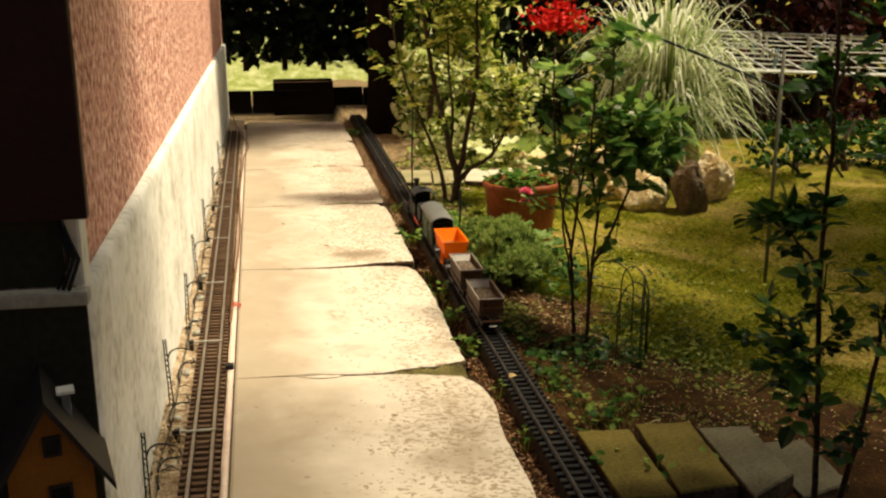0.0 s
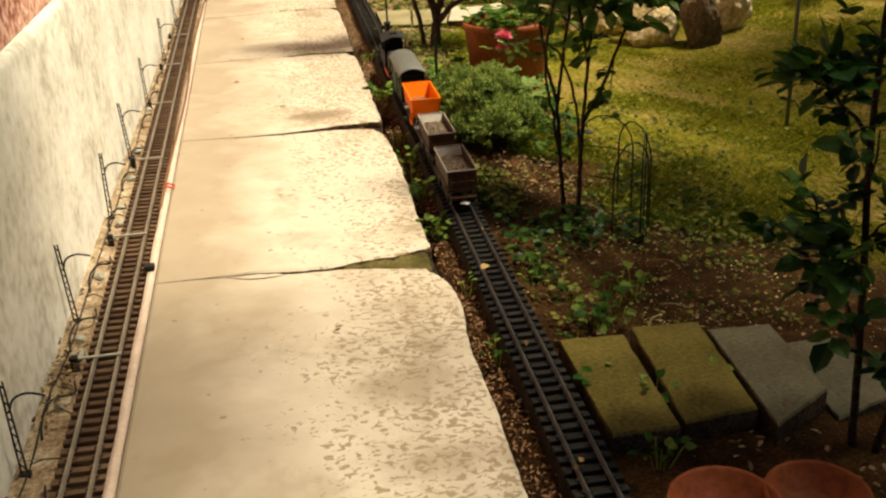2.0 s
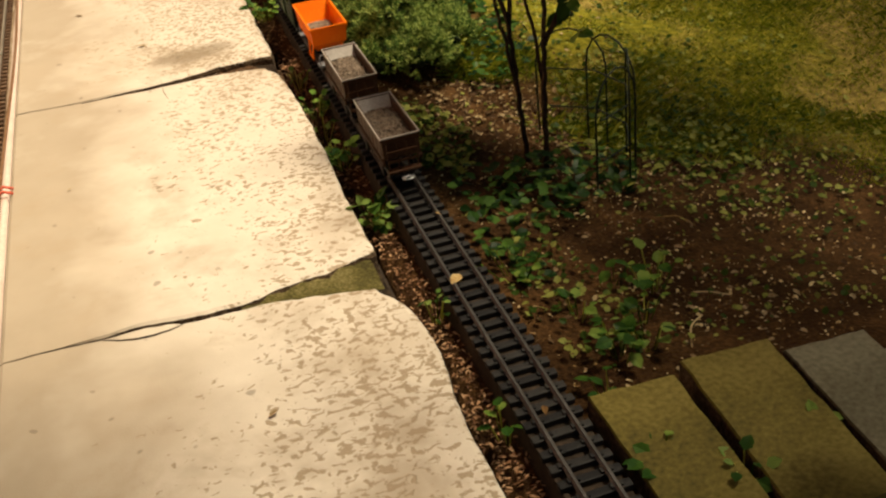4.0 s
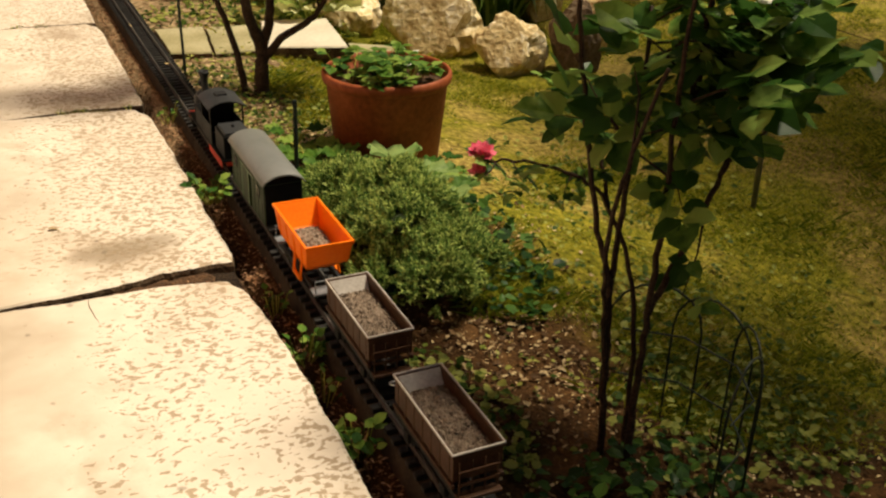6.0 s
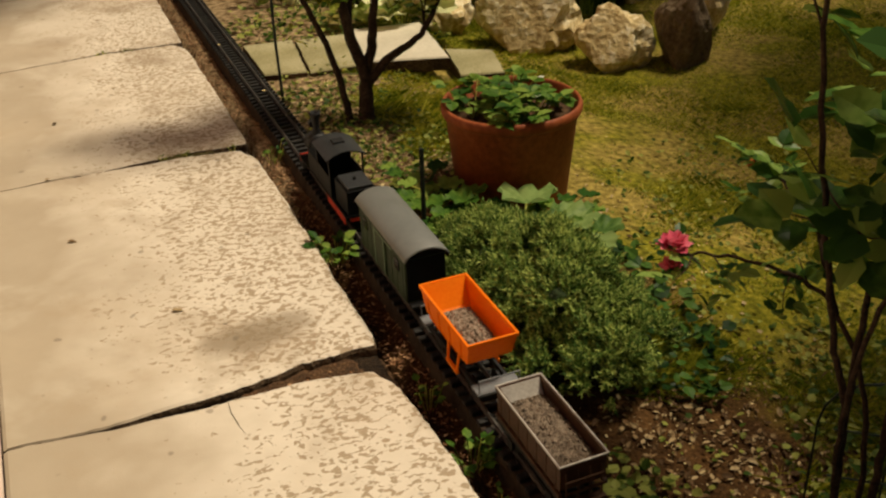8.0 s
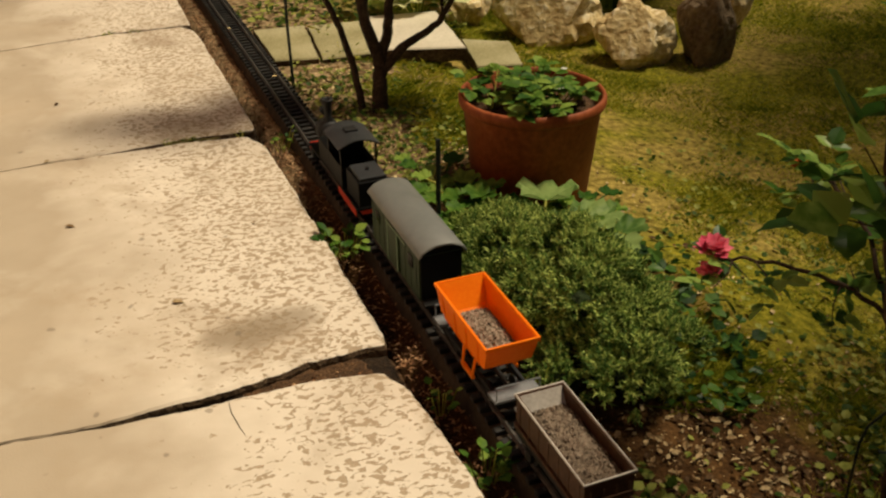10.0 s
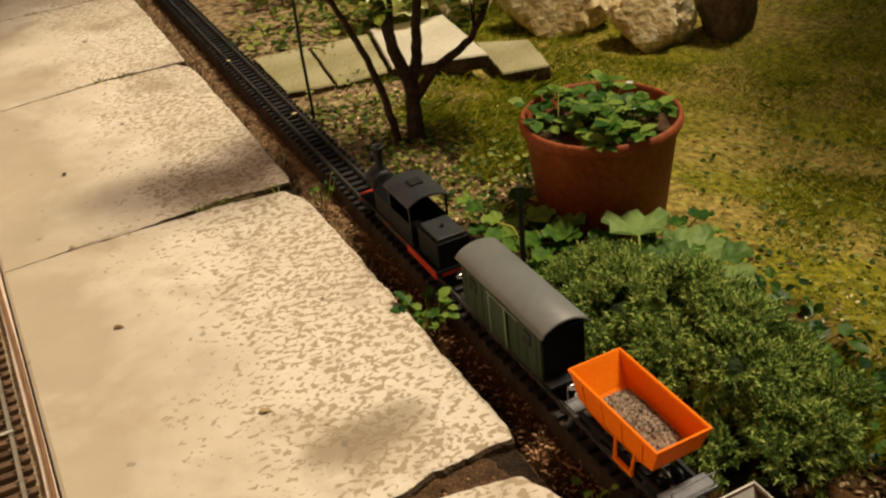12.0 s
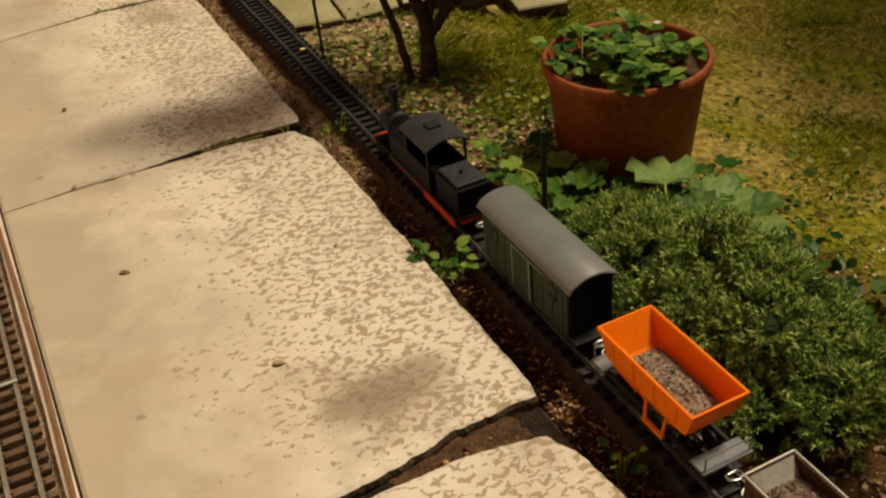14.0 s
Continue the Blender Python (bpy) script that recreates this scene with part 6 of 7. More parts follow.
def build_far():
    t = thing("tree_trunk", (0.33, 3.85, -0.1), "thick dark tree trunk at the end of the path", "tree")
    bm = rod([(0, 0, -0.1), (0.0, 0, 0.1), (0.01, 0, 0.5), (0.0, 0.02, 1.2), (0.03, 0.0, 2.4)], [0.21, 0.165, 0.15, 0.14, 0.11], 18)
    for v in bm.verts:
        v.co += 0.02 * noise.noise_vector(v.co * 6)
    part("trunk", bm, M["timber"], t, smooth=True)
    r = random.Random(71)
    limb = bmesh.new()
    for a in range(6):
        d = Vector((math.cos(a * 1.05), math.sin(a * 1.05), 0.45))
        rod([(0.02, 0, 1.9 + 0.1 * a), Vector((0.02, 0, 2.1 + 0.1 * a)) + d * 0.6, Vector((0.02, 0, 2.2 + 0.1 * a)) + d * 1.1], [0.05, 0.03, 0.012], 6, limb)
    part("limbs", limb, M["timber"], t)
    spots = []
    while len(spots) < 2600:
        p = Vector((r.uniform(-1.3, 1.3), r.uniform(-1.2, 1.2), r.uniform(1.75, 3.3)))
        if (Vector((p.x, p.y, (p.z - 2.5) * 1.4))).length < 1.0 and noise.noise(p * 2.2) > -0.1:
            spots.append((p, rand_dir(r), rand_dir(r) + Vector((0, 0, 1)), r.uniform(0.06, 0.12)))
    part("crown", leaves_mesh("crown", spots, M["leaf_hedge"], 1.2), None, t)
    tr = thing("wooden_trough", (-0.27, 5.1, -0.05), "dark wooden trough standing at the end of the path", "trough")
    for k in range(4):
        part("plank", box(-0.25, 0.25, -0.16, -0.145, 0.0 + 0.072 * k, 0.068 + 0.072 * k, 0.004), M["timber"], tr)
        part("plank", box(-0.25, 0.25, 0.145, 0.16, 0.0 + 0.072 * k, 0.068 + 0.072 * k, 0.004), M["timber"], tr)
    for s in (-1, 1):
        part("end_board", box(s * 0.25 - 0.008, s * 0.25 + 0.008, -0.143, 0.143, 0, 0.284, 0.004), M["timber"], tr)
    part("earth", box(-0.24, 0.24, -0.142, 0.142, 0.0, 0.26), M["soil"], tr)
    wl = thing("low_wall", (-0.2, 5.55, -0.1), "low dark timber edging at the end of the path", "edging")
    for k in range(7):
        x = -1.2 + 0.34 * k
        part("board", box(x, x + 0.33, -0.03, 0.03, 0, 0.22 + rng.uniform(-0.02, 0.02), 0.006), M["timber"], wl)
    # clothes airer far across the lawn
    ai = thing("clothes_airer", (3.70, 3.75, -0.18), "white wire clothes airer with pegs standing on the lawn", "clothes airer")
    for s in (-1, 1):
        w = 0.70 + 0.12 * s
        part("side_rail", rod([(-0.95, s * 0.6, w + 0.04), (0.95, s * 0.6, w - 0.05)], 0.011, 8), M["white"], ai)
        part("leg", rod([(-0.55, s * 0.28, -0.09), (-0.50, s * 0.5, w + 0.01)], 0.007, 8), M["stake"], ai, "dark leg")
        part("leg", rod([(0.55, s * 0.28, -0.09), (0.52, s * 0.5, w - 0.03)], 0.007, 8), M["stake"], ai, "dark leg")
    for k in range(8):
        y = -0.525 + 0.15 * k
        z = 0.70 + 0.2 * y
        part("line", rod([(-0.95, y, z + 0.04), (0, y, z - 0.015), (0.95, y, z - 0.05)], 0.005, 5), M["white"], ai)
    for k in range(7):
        x = -0.9 + 0.3 * k
        part("cross_rail", rod([(x, -0.6, 0.58 - 0.047 * x), (x, 0.6, 0.82 - 0.047 * x)], 0.008, 5), M["white"], ai)
    for k in range(46):
        x, y = rr.uniform(-0.9, 0.9), -0.525 + 0.15 * rr.randrange(8)
        z = 0.70 + 0.2 * y - 0.047 * x
        part("peg", box(x - 0.009, x + 0.009, y - 0.010, y + 0.010, z - 0.05, z + 0.035, 0.002), M["blue"] if k % 6 == 0 else M["white"], ai)
    ro = thing("support_rod", (1.5, 2.75, 0.0), "dark thin rod leaning over the ornamental grass", "rod")
    part("rod", rod([(0.05, -0.35, 0.86), (0.7, -0.35, 0.62), (1.35, -0.35, 0.36), (1.9, -0.25, -0.28)], 0.010, 7), M["stake"], ro, smooth=True)
    po = thing("garden_pole", (1.65, 0.24, ground_z(1.65, 0.24)), "thin grey-green pole stuck in the lawn", "pole")
    part("pole", rod([(0, 0, -0.03), (0.015, 0.03, 0.5), (0.03, 0.06, 1.05)], 0.0085, 8), M["pole"], po, smooth=True)
    st = thing("plant_stake", (0.262, 0.405, ground_z(0.262, 0.405)), "dark green plant stake beside the pot", "stake")
    part("stake", rod([(0, 0, -0.03), (0.004, 0.002, 0.235)], [0.0062, 0.0058], 8), M["stake"], st)
    st = thing("plant_stake", (0.198, 1.47, ground_z(0.198, 1.47)), "thin dark stake beside the track", "stake")
    part("stake", rod([(0, 0, -0.03), (0.0, 0.01, 0.2), (0.012, 0.02, 0.62)], 0.0048, 8), M["stake"], st)


build_far()


# ---- wire hoop fence round the rose ----
def build_hoops():
    cx, cy, z0 = 0.52, -0.78, -0.14
    f = thing("hoop_fence", (cx, cy, z0), "dark green wire hoop border fence round the rose", "fence")
    ring = [Vector((x - cx, y - cy, 0)) for x, y in ((0.55, -0.63), (0.635, -0.70), (0.66, -0.81), (0.62, -0.90), (0.54, -0.94))]
    up = Vector((0, 0, 0.205))
    for a, b in zip(ring, ring[1:]):
        d = b - a
        p, q = a - d * 0.25, b + d * 0.25
        arch = [p, p + up] + [p + (q - p) * (0.5 - 0.5 * math.cos(k * math.pi / 8)) + up + Vector((0, 0, 0.088 * math.sin(k * math.pi / 8))) for k in range(1, 8)] + [q + up, q]
        part("hoop", rod(arch, 0.0023, 6), M["wire"], f, smooth=True)
    for h in (0.10, 0.195):
        part("cross_wire", rod([v + Vector((0, 0, h)) for v in ring], 0.0019, 5), M["wire"], f)


build_hoops()


# ---- clay bowls by the first flagstones ----
for k, (x, y, r) in enumerate(((0.281, -2.195, 0.088), (0.428, -2.203, 0.081))):
    b = thing("clay_bowl", (x, y, ground_z(x, y) - 0.002), "shallow terracotta bowl standing on the earth", "bowl", "terracotta bowls")
    part("bowl", lathe([(0.0, 0.0), (r * 0.7, 0.0), (r * 0.78, 0.006), (r * 0.97, 0.055), (r, 0.062), (r * 0.985, 0.068), (r * 0.93, 0.064), (r * 0.75, 0.03), (0, 0.022)], 40), M["terracotta"], b, smooth=True)


# ---- broad leaves and ground cover ----
def broad_plant(x, y, n, size, reach, seed, label, mat=None):
    r = random.Random(seed)
    z0 = ground_z(x, y)
    t = thing("broad_leaved_plant", (x, y, z0), label, "plant", "broad-leaved plants beside the pot")
    for k in range(n):
        a = k * 2.4 + r.uniform(-0.3, 0.3)
        l = reach * r.uniform(0.4, 1.0)
        s = size * r.uniform(0.7, 1.2)
        tip = Vector((l * math.cos(a), l * math.sin(a), r.uniform(0.35, 1.1) * (0.062 if size < 0.09 else 0.085 if size < 0.15 else 0.22)))
        bm = bmesh.new()
        out = Vector((math.cos(a), math.sin(a), r.uniform(-0.15, 0.3))).normalized()
        side = out.cross(Vector((0, 0, 1))).normalized()
        up = side.cross(out)
        c = bm.verts.new(tip)
        rim = []
        m = 22
        for i in range(m):
            w = -2.75 + 5.5 * i / (m - 1)
            q = s * (0.50 + 0.045 * math.cos(5 * w) + 0.035 * math.sin(11 * w))
            rim.append(bm.verts.new(tip + out * (0.35 * s + q * math.cos(w)) * 0.9 + side * q * math.sin(w) + up * (0.075 * s * math.cos(7 * w) + 0.13 * s * abs(math.sin(w)) + 0.03 * s)))
        for p, q in zip(rim, rim[1:]):
            bm.faces.new((c, p, q))
        leaf = part("leaf", bm, mat or M["broad"], t, smooth=True)
        part("stalk", rod([(0, 0, -0.01), tip * 0.5 + Vector((0, 0, 0.03)), tip], 0.0024, 5), M["leaf_sun"], leaf)


broad_plant(0.47, 0.29, 6, 0.118, 0.085, 1, "broad pale green leaves growing between pot and bush", M["pale_leaf"])
broad_plant(0.57, 0.21, 5, 0.108, 0.075, 2, "broad pale green leaves growing between pot and bush", M["pale_leaf"])
broad_plant(0.86, 2.15, 14, 0.17, 0.17, 7, "broad pale yellow-green leaves growing beyond the flagstones", M["leaf_bright"])
broad_plant(1.05, 2.75, 14, 0.2, 0.2, 8, "broad pale yellow-green leaves growing beyond the flagstones", M["leaf_bright"])
for k, (x, y, n, size, reach) in enumerate(((0.33, 0.50, 10, 0.058, 0.085), (0.39, 0.39, 11, 0.060, 0.09), (0.32, 0.63, 7, 0.055, 0.065), (0.60, 0.33, 9, 0.052, 0.09), (0.50, 0.37, 9, 0.055, 0.08), (0.30, 0.33, 7, 0.058, 0.06))):
    broad_plant(x, y, n, size, reach, 3 + k, "broad green leaves growing at the foot of the pot")


def weed(x, y, n, size, spread, seed, mat, label="low green weed growing beside the track", z=None, high=0.045):
    r = random.Random(seed)
    z = ground_z(x, y) if z is None else z
    t = thing("weed", (x, y, z), label, "weed", "weeds along the track")
    st = bmesh.new()
    sp = leaf_tuft(r, 0, 0, 0.005, spread, n, size, 0.7, high, None, st)
    part("leaves", leaves_mesh("leaves", sp, mat, 1.25), None, t)
    tagged(part("stalk_mass", st, M["leaf_sun"], t), kind="stuff")


for k, (x, y, n, s, q) in enumerate(((0.045, -0.94, 30, 0.030, 0.04), (0.035, -0.66, 24, 0.026, 0.035), (0.04, -0.36, 24, 0.024, 0.035), (0.03, -0.50, 12, 0.018, 0.03), (0.035, -0.18, 12, 0.018, 0.03), (0.045, 0.41, 38, 0.026, 0.05), (0.05, -1.30, 9, 0.018, 0.025), (0.052, -1.62, 7, 0.02, 0.02),
                                     (0.215, -1.78, 16, 0.024, 0.035), (0.305, -1.84, 14, 0.024, 0.03), (0.44, -1.80, 10, 0.022, 0.025), (0.245, -2.02, 14, 0.022, 0.04), (0.35, -1.50, 12, 0.026, 0.05), (0.22, -1.25, 12, 0.02, 0.06),
                                     (0.05, 1.02, 12, 0.02, 0.04), (0.05, 3.6, 24, 0.035, 0.06), (0.29, -1.52, 7, 0.035, 0.03), (0.45, -1.33, 14, 0.028, 0.05))):
    weed(x, y, n, s, q, 100 + k, M["broad"] if k % 3 else M["leaf"])

for k, (x, y, n) in enumerate(((-0.182, 1.094, 9), (-0.235, 1.099, 5), (-0.285, 2.148, 12), (-0.20, 2.140, 6), (-0.05, 1.060, 6))):
    weed(x, y, n, 0.012, 0.016, 140 + k, M["cover"], "tiny green weed growing in the slab joint", -0.008, 0.010)
for k, (x, y) in enumerate(((0.392, -1.281), (0.379, -1.424), (0.275, -1.39), (0.305, -1.476), (0.228, -1.60))):
    weed(x, y, 6, 0.024, 0.03, 150 + k, M["broad"])


def loose_bits():
    """Dry straws and fallen leaves lying about."""
    r = random.Random(88)
    for x, y in ((0.53, -1.381), (0.30, -0.56), (0.47, 0.86), (0.62, -1.10), (0.44, -1.50), (0.35, -1.07), (0.70, -0.75)):
        a = r.uniform(0, math.tau)
        z = ground_z(x, y)
        s = thing("dry_straw", (x, y, z), "bent dry straw lying on the garden earth", "straw", "dry straws on the earth")
        l = r.uniform(0.03, 0.06)
        d, e = Vector((math.cos(a), math.sin(a), 0)), Vector((-math.sin(a), math.cos(a), 0))
        part("straw", rod(curve_points([-d * l + Vector((0, 0, 0.004)), e * l * 0.25 + Vector((0, 0, 0.012)), d * l * 0.8 + e * l * 0.1 + Vector((0, 0, 0.004))], 5), 0.0014, 5), M["fleck"], s, smooth=True)
    for x, y, z, s in ((0.110, -1.267, 0.013, 0.030), (0.109, -1.632, 0.013, 0.016), (0.104, -2.031, 0.013, 0.016), (0.090, -2.05, 0.013, 0.012), (0.135, -1.05, 0.013, 0.013), (0.128, 1.45, 0.013, 0.02), (0.115, 2.0, 0.013, 0.018)):
        ob = new("fallen_leaf", leaves_mesh("fallen_leaf", [((x, y, z), rand_dir(r, 0.1), (0.3, 0.1, 1), s)], M["fleck"], 1.1))
        tagged(ob, "small pale dry leaf lying on the track", "leaf", "fallen leaves")


loose_bits()


def ground_cover():
    r = random.Random(17)
    spots = []

    def patch(cx, cy, rx, ry, n, size, h=0.03):
        nonlocal spots
        for _ in range(n):
            a, q = r.uniform(0, math.tau), math.sqrt(r.random())
            x, y = cx + rx * q * math.cos(a), cy + ry * q * math.sin(a)
            if x < track_x(y) + 0.062:
                continue
            spots.append(((x, y, ground_z(x, y) + r.uniform(0.004, h)), rand_dir(r, 0.35), Vector((r.uniform(-0.5, 0.5), r.uniform(-0.5, 0.5), 1)), size * r.uniform(0.5, 1.3)))

    patch(0.34, -0.96, 0.13, 0.16, 120, 0.027, 0.05)
    patch(0.48, -0.88, 0.18, 0.12, 120, 0.026, 0.05)
    patch(0.24, -1.18, 0.06, 0.12, 60, 0.026, 0.04)
    patch(0.52, -0.20, 0.12, 0.16, 150, 0.024, 0.06)
    patch(0.62, 0.00, 0.10, 0.24, 110, 0.034, 0.06)
    tagged(new("shade_cover", leaves_mesh("shade_cover", spots, M["leaf_dark"], 1.25)), "low green leaves under rose and bush, shade put into their colour", "ground cover", kind="stuff")
    spots = []
    patch(0.25, -0.62, 0.10, 0.20, 380, 0.020, 0.035)
    patch(0.92, -0.45, 0.22, 0.30, 250, 0.021, 0.035)
    patch(0.78, -0.66, 0.26, 0.26, 330, 0.021, 0.035)
    patch(0.62, -0.60, 0.30, 0.35, 220, 0.013, 0.02)
    patch(0.85, -0.85, 0.40, 0.40, 420, 0.013, 0.025)
    patch(1.0, -0.2, 0.35, 0.6, 380, 0.012, 0.025)
    patch(0.28, -1.33, 0.10, 0.22, 160, 0.015, 0.03)
    patch(0.62, -1.42, 0.30, 0.15, 120, 0.013, 0.025)
    patch(0.75, 0.05, 0.35, 0.40, 240, 0.016, 0.025)
    patch(0.36, 0.95, 0.24, 0.30, 1000, 0.017, 0.035)
    patch(0.30, 1.38, 0.22, 0.16, 420, 0.018, 0.03)
    patch(0.45, 1.62, 0.35, 0.14, 200, 0.016, 0.02)
    patch(0.62, 2.25, 0.5, 0.30, 700, 0.028, 0.05)
    patch(0.55, -1.2, 0.45, 0.35, 150, 0.012, 0.018)
    patch(1.20, -0.6, 0.5, 0.6, 300, 0.018, 0.02)
    patch(0.82, -0.88, 0.30, 0.22, 200, 0.018, 0.03)
    patch(1.35, 0.5, 0.5, 0.5, 320, 0.018, 0.02)
    tagged(new("ground_cover", leaves_mesh("ground_cover", spots, M["cover"], 1.3)), "low clover-like ground cover leaves scattered over the earth", "ground cover", kind="stuff")
    # dry leaf litter and bark chips on the bare earth
    spots = []
    for _ in range(3800):
        x, y = r.gauss(0.45, 0.25), r.uniform(-2.4, 1.5)
        if x < track_x(y) + 0.06 or (0.17 < x < 0.73 and -1.96 < y < -1.6):
            continue
        spots.append(((x, y, ground_z(x, y) + r.uniform(0.001, 0.006)), rand_dir(r, 0.25), Vector((r.uniform(-0.4, 0.4), r.uniform(-0.4, 0.4), 1)), 0.004 + 0.018 * r.random() ** 3))
    for _ in range(900):
        x, y = r.gauss(0.47, 0.14), r.gauss(-0.48, 0.18)
        if x > track_x(y) + 0.06:
            spots.append(((x, y, ground_z(x, y) + r.uniform(0.002, 0.012)), rand_dir(r, 0.3), Vector((r.uniform(-0.6, 0.6), r.uniform(-0.6, 0.6), 1)), 0.006 + 0.016 * r.random() ** 2))
    tagged(new("leaf_litter", leaves_mesh("leaf_litter", spots, M["straw"], 0.8)), "dry brown leaf litter lying on the garden earth", "leaf litter", kind="stuff")
    spots = []
    for _ in range(6500):
        x, y = r.gauss(0.5, 0.28), r.uniform(-1.75, 1.5)
        if x < track_x(y) + 0.06 or (0.17 < x < 0.73 and -1.96 < y < -1.6) or noise.noise((x * 5, y * 5, 3)) < -0.15:
            continue
        spots.append(((x, y, ground_z(x, y) + r.uniform(0.001, 0.008)), rand_dir(r, 0.3), Vector((r.uniform(-0.6, 0.6), r.uniform(-0.6, 0.6), 1)), 0.0025 + 0.0075 * r.random() ** 2))
    for _ in range(800):
        x, y = r.uniform(0.4, 1.4), r.uniform(-1.5, -0.8)
        spots.append(((x, y, ground_z(x, y) + r.uniform(0.001, 0.007)), rand_dir(r, 0.3), Vector((r.uniform(-0.6, 0.6), r.uniform(-0.6, 0.6), 1)), 0.0025 + 0.008 * r.random() ** 2))
    for _ in range(1700):
        x, y = r.gauss(0.42, 0.17), r.uniform(0.7, 1.62)
        if x > track_x(y) + 0.06:
            spots.append(((x, y, ground_z(x, y) + r.uniform(0.001, 0.008)), rand_dir(r, 0.3), Vector((r.uniform(-0.6, 0.6), r.uniform(-0.6, 0.6), 1)), r.uniform(0.004, 0.012)))
    tagged(new("dry_flecks", leaves_mesh("dry_flecks", spots, M["fleck"], 1.2)), "pale dry flecks and crumbs lying on the garden earth", "leaf litter", kind="stuff")
    spots = []
    for _ in range(6500):
        y = r.uniform(-2.6, 4.2)
        x = r.uniform(0.012, track_x(y) - 0.045)
        spots.append(((x, y, ground_z(x, y) + r.uniform(0.0, 0.010)), rand_dir(r, 0.3), Vector((r.uniform(-0.4, 0.4), r.uniform(-0.4, 0.4), 1)), r.uniform(0.004, 0.014)))
    tagged(new("bark_chips", leaves_mesh("bark_chips", spots, M["chips"], 0.6)), "reddish brown bark chips between path and track", "bark chips", kind="stuff")


ground_cover()


def lawn():
    g = np.random.default_rng(23)
    n = 300000
    x = 0.42 + 3.9 * g.random(n) ** 1.7
    y = g.uniform(-1.75, 2.9, n)
    wave = np.sin(x * 5.1 + 1.3 * np.sin(y * 3.7)) + np.sin(y * 6.3 + 1.7 * np.sin(x * 4.1)) + 0.7 * np.sin(x * 15 + 2 * np.sin(y * 11)) + 0.7 * np.sin(y * 17 + 2 * np.sin(x * 9))
    broad = np.sin(x * 2.7 + 1.1 * np.sin(y * 2.1) + 0.6) + np.sin(y * 3.4 + 1.5 * np.sin(x * 2.3) + 1.9)
    keep = wave * 0.55 + broad * 0.45 + np.clip((x - 0.78) * 4, -2, 0.75) + np.clip((y - 0.14 + 0.8 * x) * 3.5, -2.2, 0) > g.uniform(-0.5, 0.7, n)
    x, y = x[keep], y[keep]
    lush = np.clip(0.75 + 0.35 * wave[keep] + 0.25 * broad[keep], 0.55, 1.7)
    n = len(x)
    # ground height from a coarse table
    gx, gy = np.linspace(0.3, 4.5, 85), np.linspace(-1.9, 3.1, 101)
    table = np.array([[ground_z(a, b) for a in gx] for b in gy])
    u, v = (x - 0.3) / 0.05, (y + 1.9) / 0.05
    i, j = u.astype(int), v.astype(int)
    fu, fv = u - i, v - j
    z = table[j, i] * (1 - fu) * (1 - fv) + table[j, i + 1] * fu * (1 - fv) + table[j + 1, i] * (1 - fu) * fv + table[j + 1, i + 1] * fu * fv
    h = g.uniform(0.006, 0.018, n) * lush * np.where(g.random(n) < 0.96, 1.0, 1.7)
    a = g.uniform(0, math.tau, n)
    w = g.uniform(0.0008, 0.0017, n)
    lx, ly = g.normal(0, 1.0, n) * h, g.normal(0, 1.0, n) * h
    dx, dy = w * np.cos(a), w * np.sin(a)
    verts = np.empty((n, 4, 3))
    verts[:, 0] = np.stack([x - dx, y - dy, z - 0.002], 1)
    verts[:, 1] = np.stack([x + dx, y + dy, z - 0.002], 1)
    verts[:, 2] = np.stack([x + 0.45 * lx + 0.7 * dx, y + 0.45 * ly + 0.7 * dy, z + 0.65 * h], 1)
    verts[:, 3] = np.stack([x + lx, y + ly, z + h], 1)
    base = 4 * np.arange(n)[:, None]
    faces = np.concatenate([base + np.array([[0, 1, 2]]), base + np.array([[0, 2, 3]])])
    tagged(new("lawn_grass", mesh_of("lawn_grass", verts.reshape(-1, 3).tolist(), faces.tolist(), M["grass"])), "short dry yellow-green lawn grass", "grass", kind="stuff")


lawn()


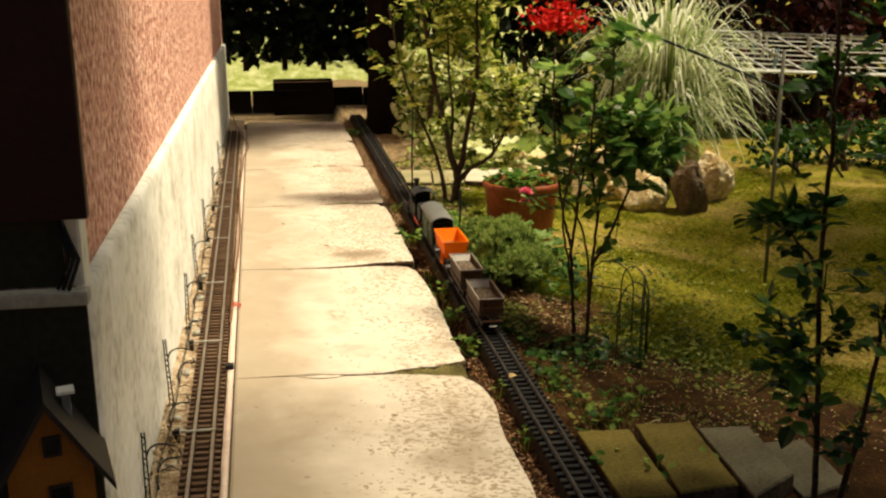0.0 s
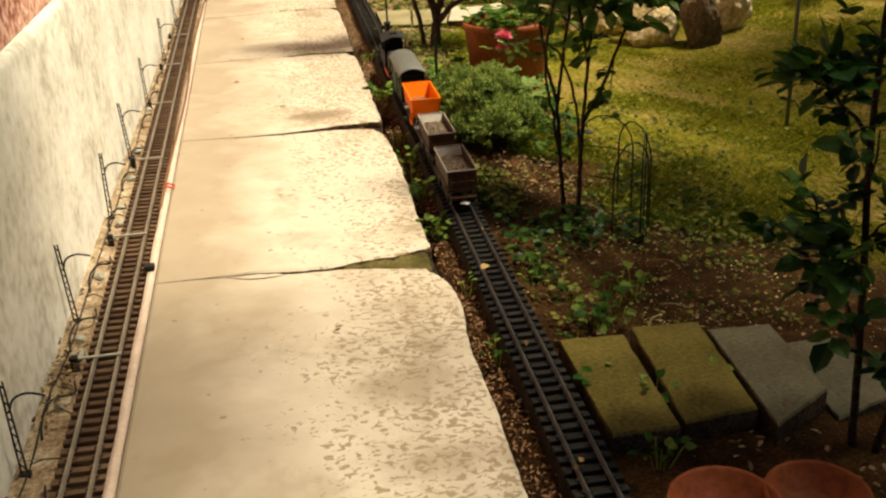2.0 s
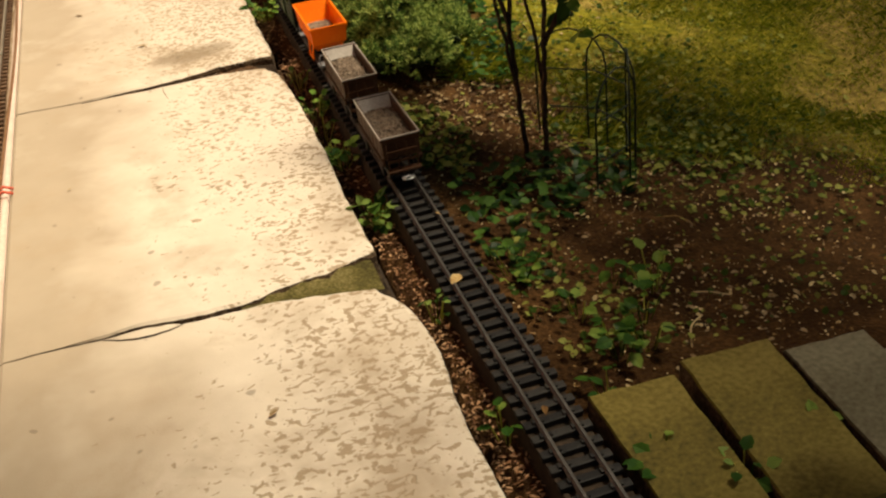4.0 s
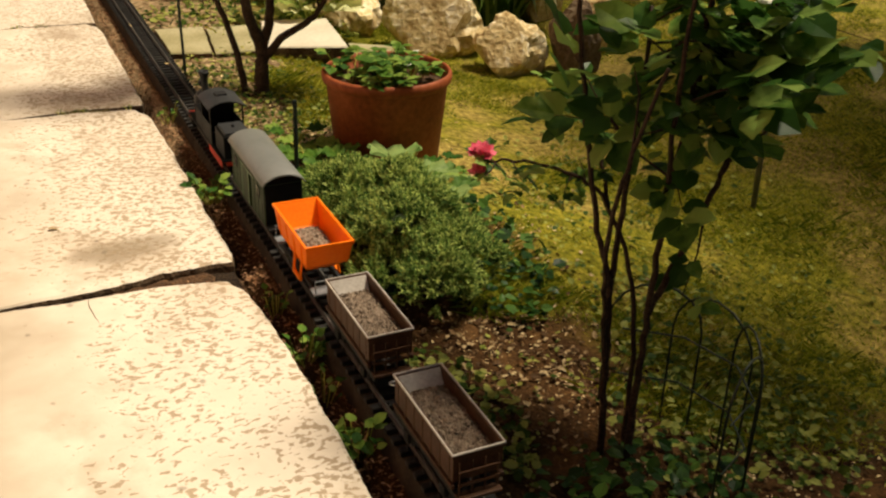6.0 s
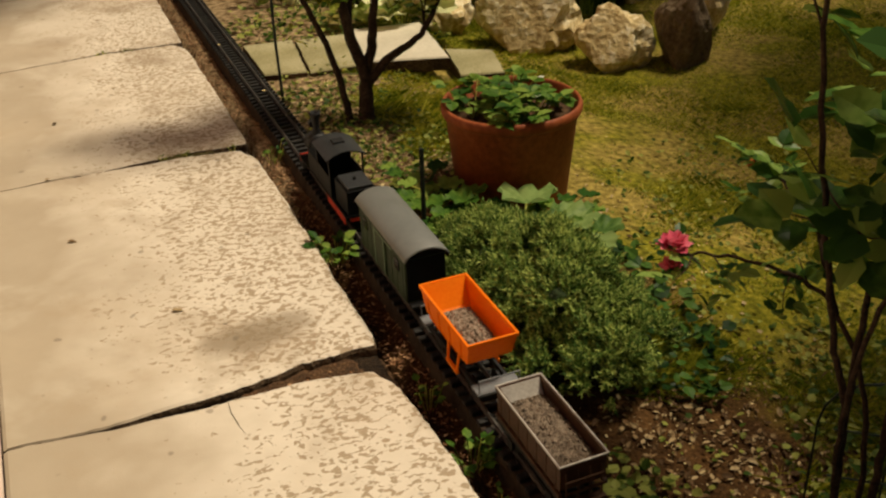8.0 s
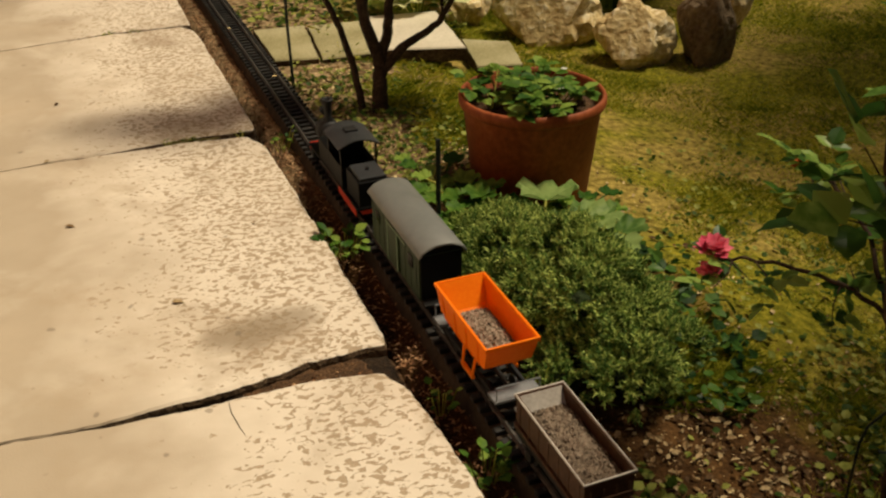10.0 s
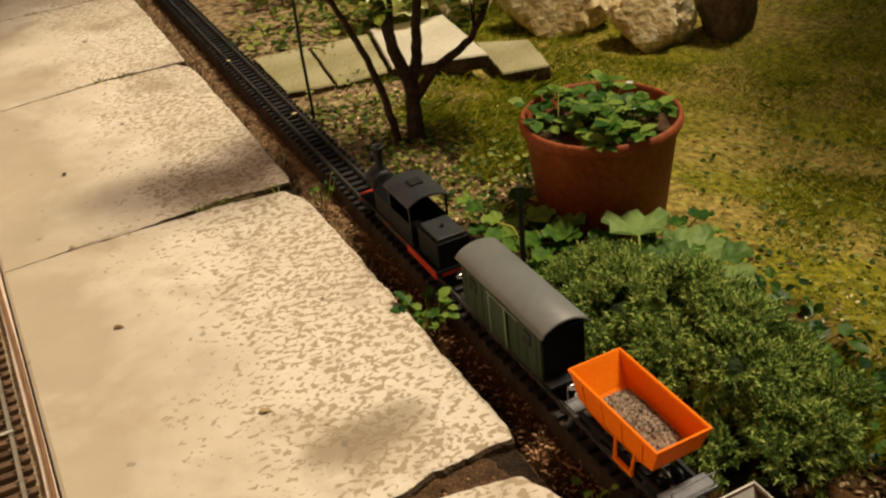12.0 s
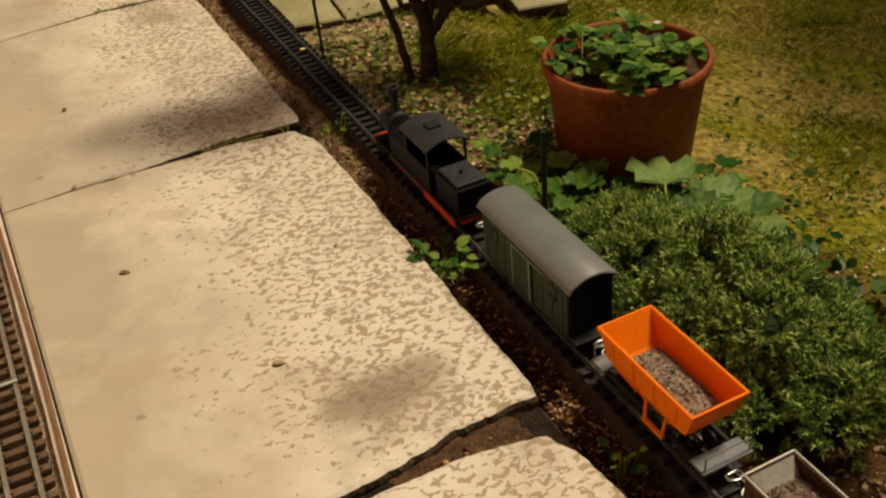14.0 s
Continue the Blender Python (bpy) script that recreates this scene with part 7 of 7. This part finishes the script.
# ---- model house by the corner ----
def build_model_house():
    h = thing("model_house", (-0.915, -2.225, -0.072), "small ochre model house with a steep dark gable roof", "model house", turn=14)
    w, d, eave, ridge = 0.064, 0.072, 0.408, 0.512
    bm = bmesh.new()
    front = [(-w, 0), (w, 0), (w, eave), (0, ridge), (-w, eave)]
    a = [bm.verts.new((x, -d, z)) for x, z in front]
    b = [bm.verts.new((x, d, z)) for x, z in front]
    bm.faces.new(a)
    bm.faces.new(b[::-1])
    for k in range(5):
        bm.faces.new((a[k], b[k], b[(k + 1) % 5], a[(k + 1) % 5]))
    part("wall", bm, M["house"], h)
    slope = (ridge - eave) / w
    for s in (-1, 1):
        bm = bmesh.new()
        e = w + 0.030
        out = [(0, ridge + 0.004), (s * e, ridge - slope * e + 0.004), (s * e, ridge - slope * e + 0.016), (0, ridge + 0.020)]
        a = [bm.verts.new((x, -d - 0.022, z)) for x, z in out]
        b = [bm.verts.new((x, d + 0.015, z)) for x, z in out]
        bm.faces.new(a)
        bm.faces.new(b[::-1])
        for k in range(4):
            bm.faces.new((a[k], b[k], b[(k + 1) % 4], a[(k + 1) % 4]))
        part("roof", bm, M["house_roof"], h, "dark slate-coloured roof")
    for x, z, hw, hh in ((0.006, 0.448, 0.010, 0.013), (0.012, 0.355, 0.014, 0.021), (0.0, 0.21, 0.018, 0.026)):
        win = part("window", box(x - hw, x + hw, -d - 0.002, -d + 0.001, z - hh, z + hh), M["glass"], h, "dark window")
        bm = bmesh.new()
        for s in (-1, 1):
            box(x + s * (hw + 0.002) - 0.002, x + s * (hw + 0.002) + 0.002, -d - 0.004, -d, z - hh - 0.004, z + hh + 0.004, 0, bm)
            box(x - hw, x + hw, -d - 0.004, -d, z + s * (hh + 0.002) - 0.002, z + s * (hh + 0.002) + 0.002, 0, bm)
        part("frame", bm, M["house_roof"], win)
    part("door", box(-0.016, 0.016, -d - 0.002, -d + 0.001, 0.0, 0.09), M["shutter"], h, "dark door")
    ch = part("chimney", box(0.028, 0.042, -0.01, 0.006, ridge - 0.09, ridge - 0.005, 0.001), M["grey"], h, "pale grey chimney with a flat cap")
    part("cap", box(0.021, 0.049, -0.016, 0.012, ridge - 0.005, ridge + 0.001, 0.001), M["white"], ch)


build_model_house()


# ---- unseen shade trees, placed to darken lawn, bed and house corner ----
def shade_tree(x, y, h, rad, n, seed, label, centre=(0, 0), boughs=()):
    r = random.Random(seed)
    z0 = ground_z(min(x, 4), y)
    t = thing("shade_tree", (x, y, z0), label, "tree")
    bm = rod([(0, 0, -0.2), (0.02, 0, 0.8), (0.0, 0.03, 1.6), (centre[0] * 0.4, centre[1] * 0.4, h - 0.2)], [0.16, 0.12, 0.10, 0.05], 12)
    part("trunk", bm, M["bark"], t, smooth=True)
    limb = bmesh.new()
    spots = []
    for k in range(46):
        a = k * 2.4
        q = rad * math.sqrt((k + 0.5) / 46)
        c = Vector((centre[0] + q * math.cos(a), centre[1] + q * math.sin(a), h + r.uniform(-0.35, 0.75) * (1.1 - q / rad * 0.5)))
        s = Vector((centre[0] * 0.3, centre[1] * 0.3, 1.4 + r.uniform(0, 0.5)))
        rod([s, (s + c) * 0.5 + Vector((0, 0, 0.15)), c], [0.04, 0.02, 0.006], 5, limb)
        for _ in range(n // 46):
            p = c + Vector((r.gauss(0, 0.17), r.gauss(0, 0.17), r.gauss(0, 0.10)))
            spots.append((p, rand_dir(r), rand_dir(r) + Vector((0, 0, 0.8)), r.uniform(0.05, 0.11)))
    # added long boughs, set so their shadows darken the bed and the path
    for bx, by, br, bn in boughs:
        rod([(centre[0] * 0.3, centre[1] * 0.3, 1.7), (bx * 0.5, by * 0.5, h - 0.2), (bx, by, h)], [0.05, 0.03, 0.01], 6, limb)
        for _ in range(bn):
            a, q = r.uniform(0, math.tau), br * math.sqrt(r.random())
            spots.append((Vector((bx + q * math.cos(a), by + q * math.sin(a), h + r.gauss(0, 0.12))), rand_dir(r), rand_dir(r) + Vector((0, 0, 0.8)), r.uniform(0.06, 0.12)))
    part("limbs", limb, M["bark"], t)
    part("crown", leaves_mesh("crown", spots, M["leaf"], 1.25), None, t)


shade_tree(4.5, -0.1, 2.5, 1.40, 6000, 61, "unseen leafy tree placed to shade the lawn", (-0.42, 0.70))
shade_tree(3.1, -2.6, 2.4, 1.0, 2700, 62, "unseen leafy tree placed to shade the flagstones and bed", (-0.75, 0.5), ((-1.40, 1.48, 0.36, 350), (-1.04, 2.12, 0.36, 310), (-0.64, 2.18, 0.48, 380)))
shade_tree(1.5, -4.7, 2.5, 0.52, 1000, 63, "unseen leafy tree placed to shade the house corner and near path", (-1.62, 3.0), ((-0.62, 2.75, 0.85, 330),))
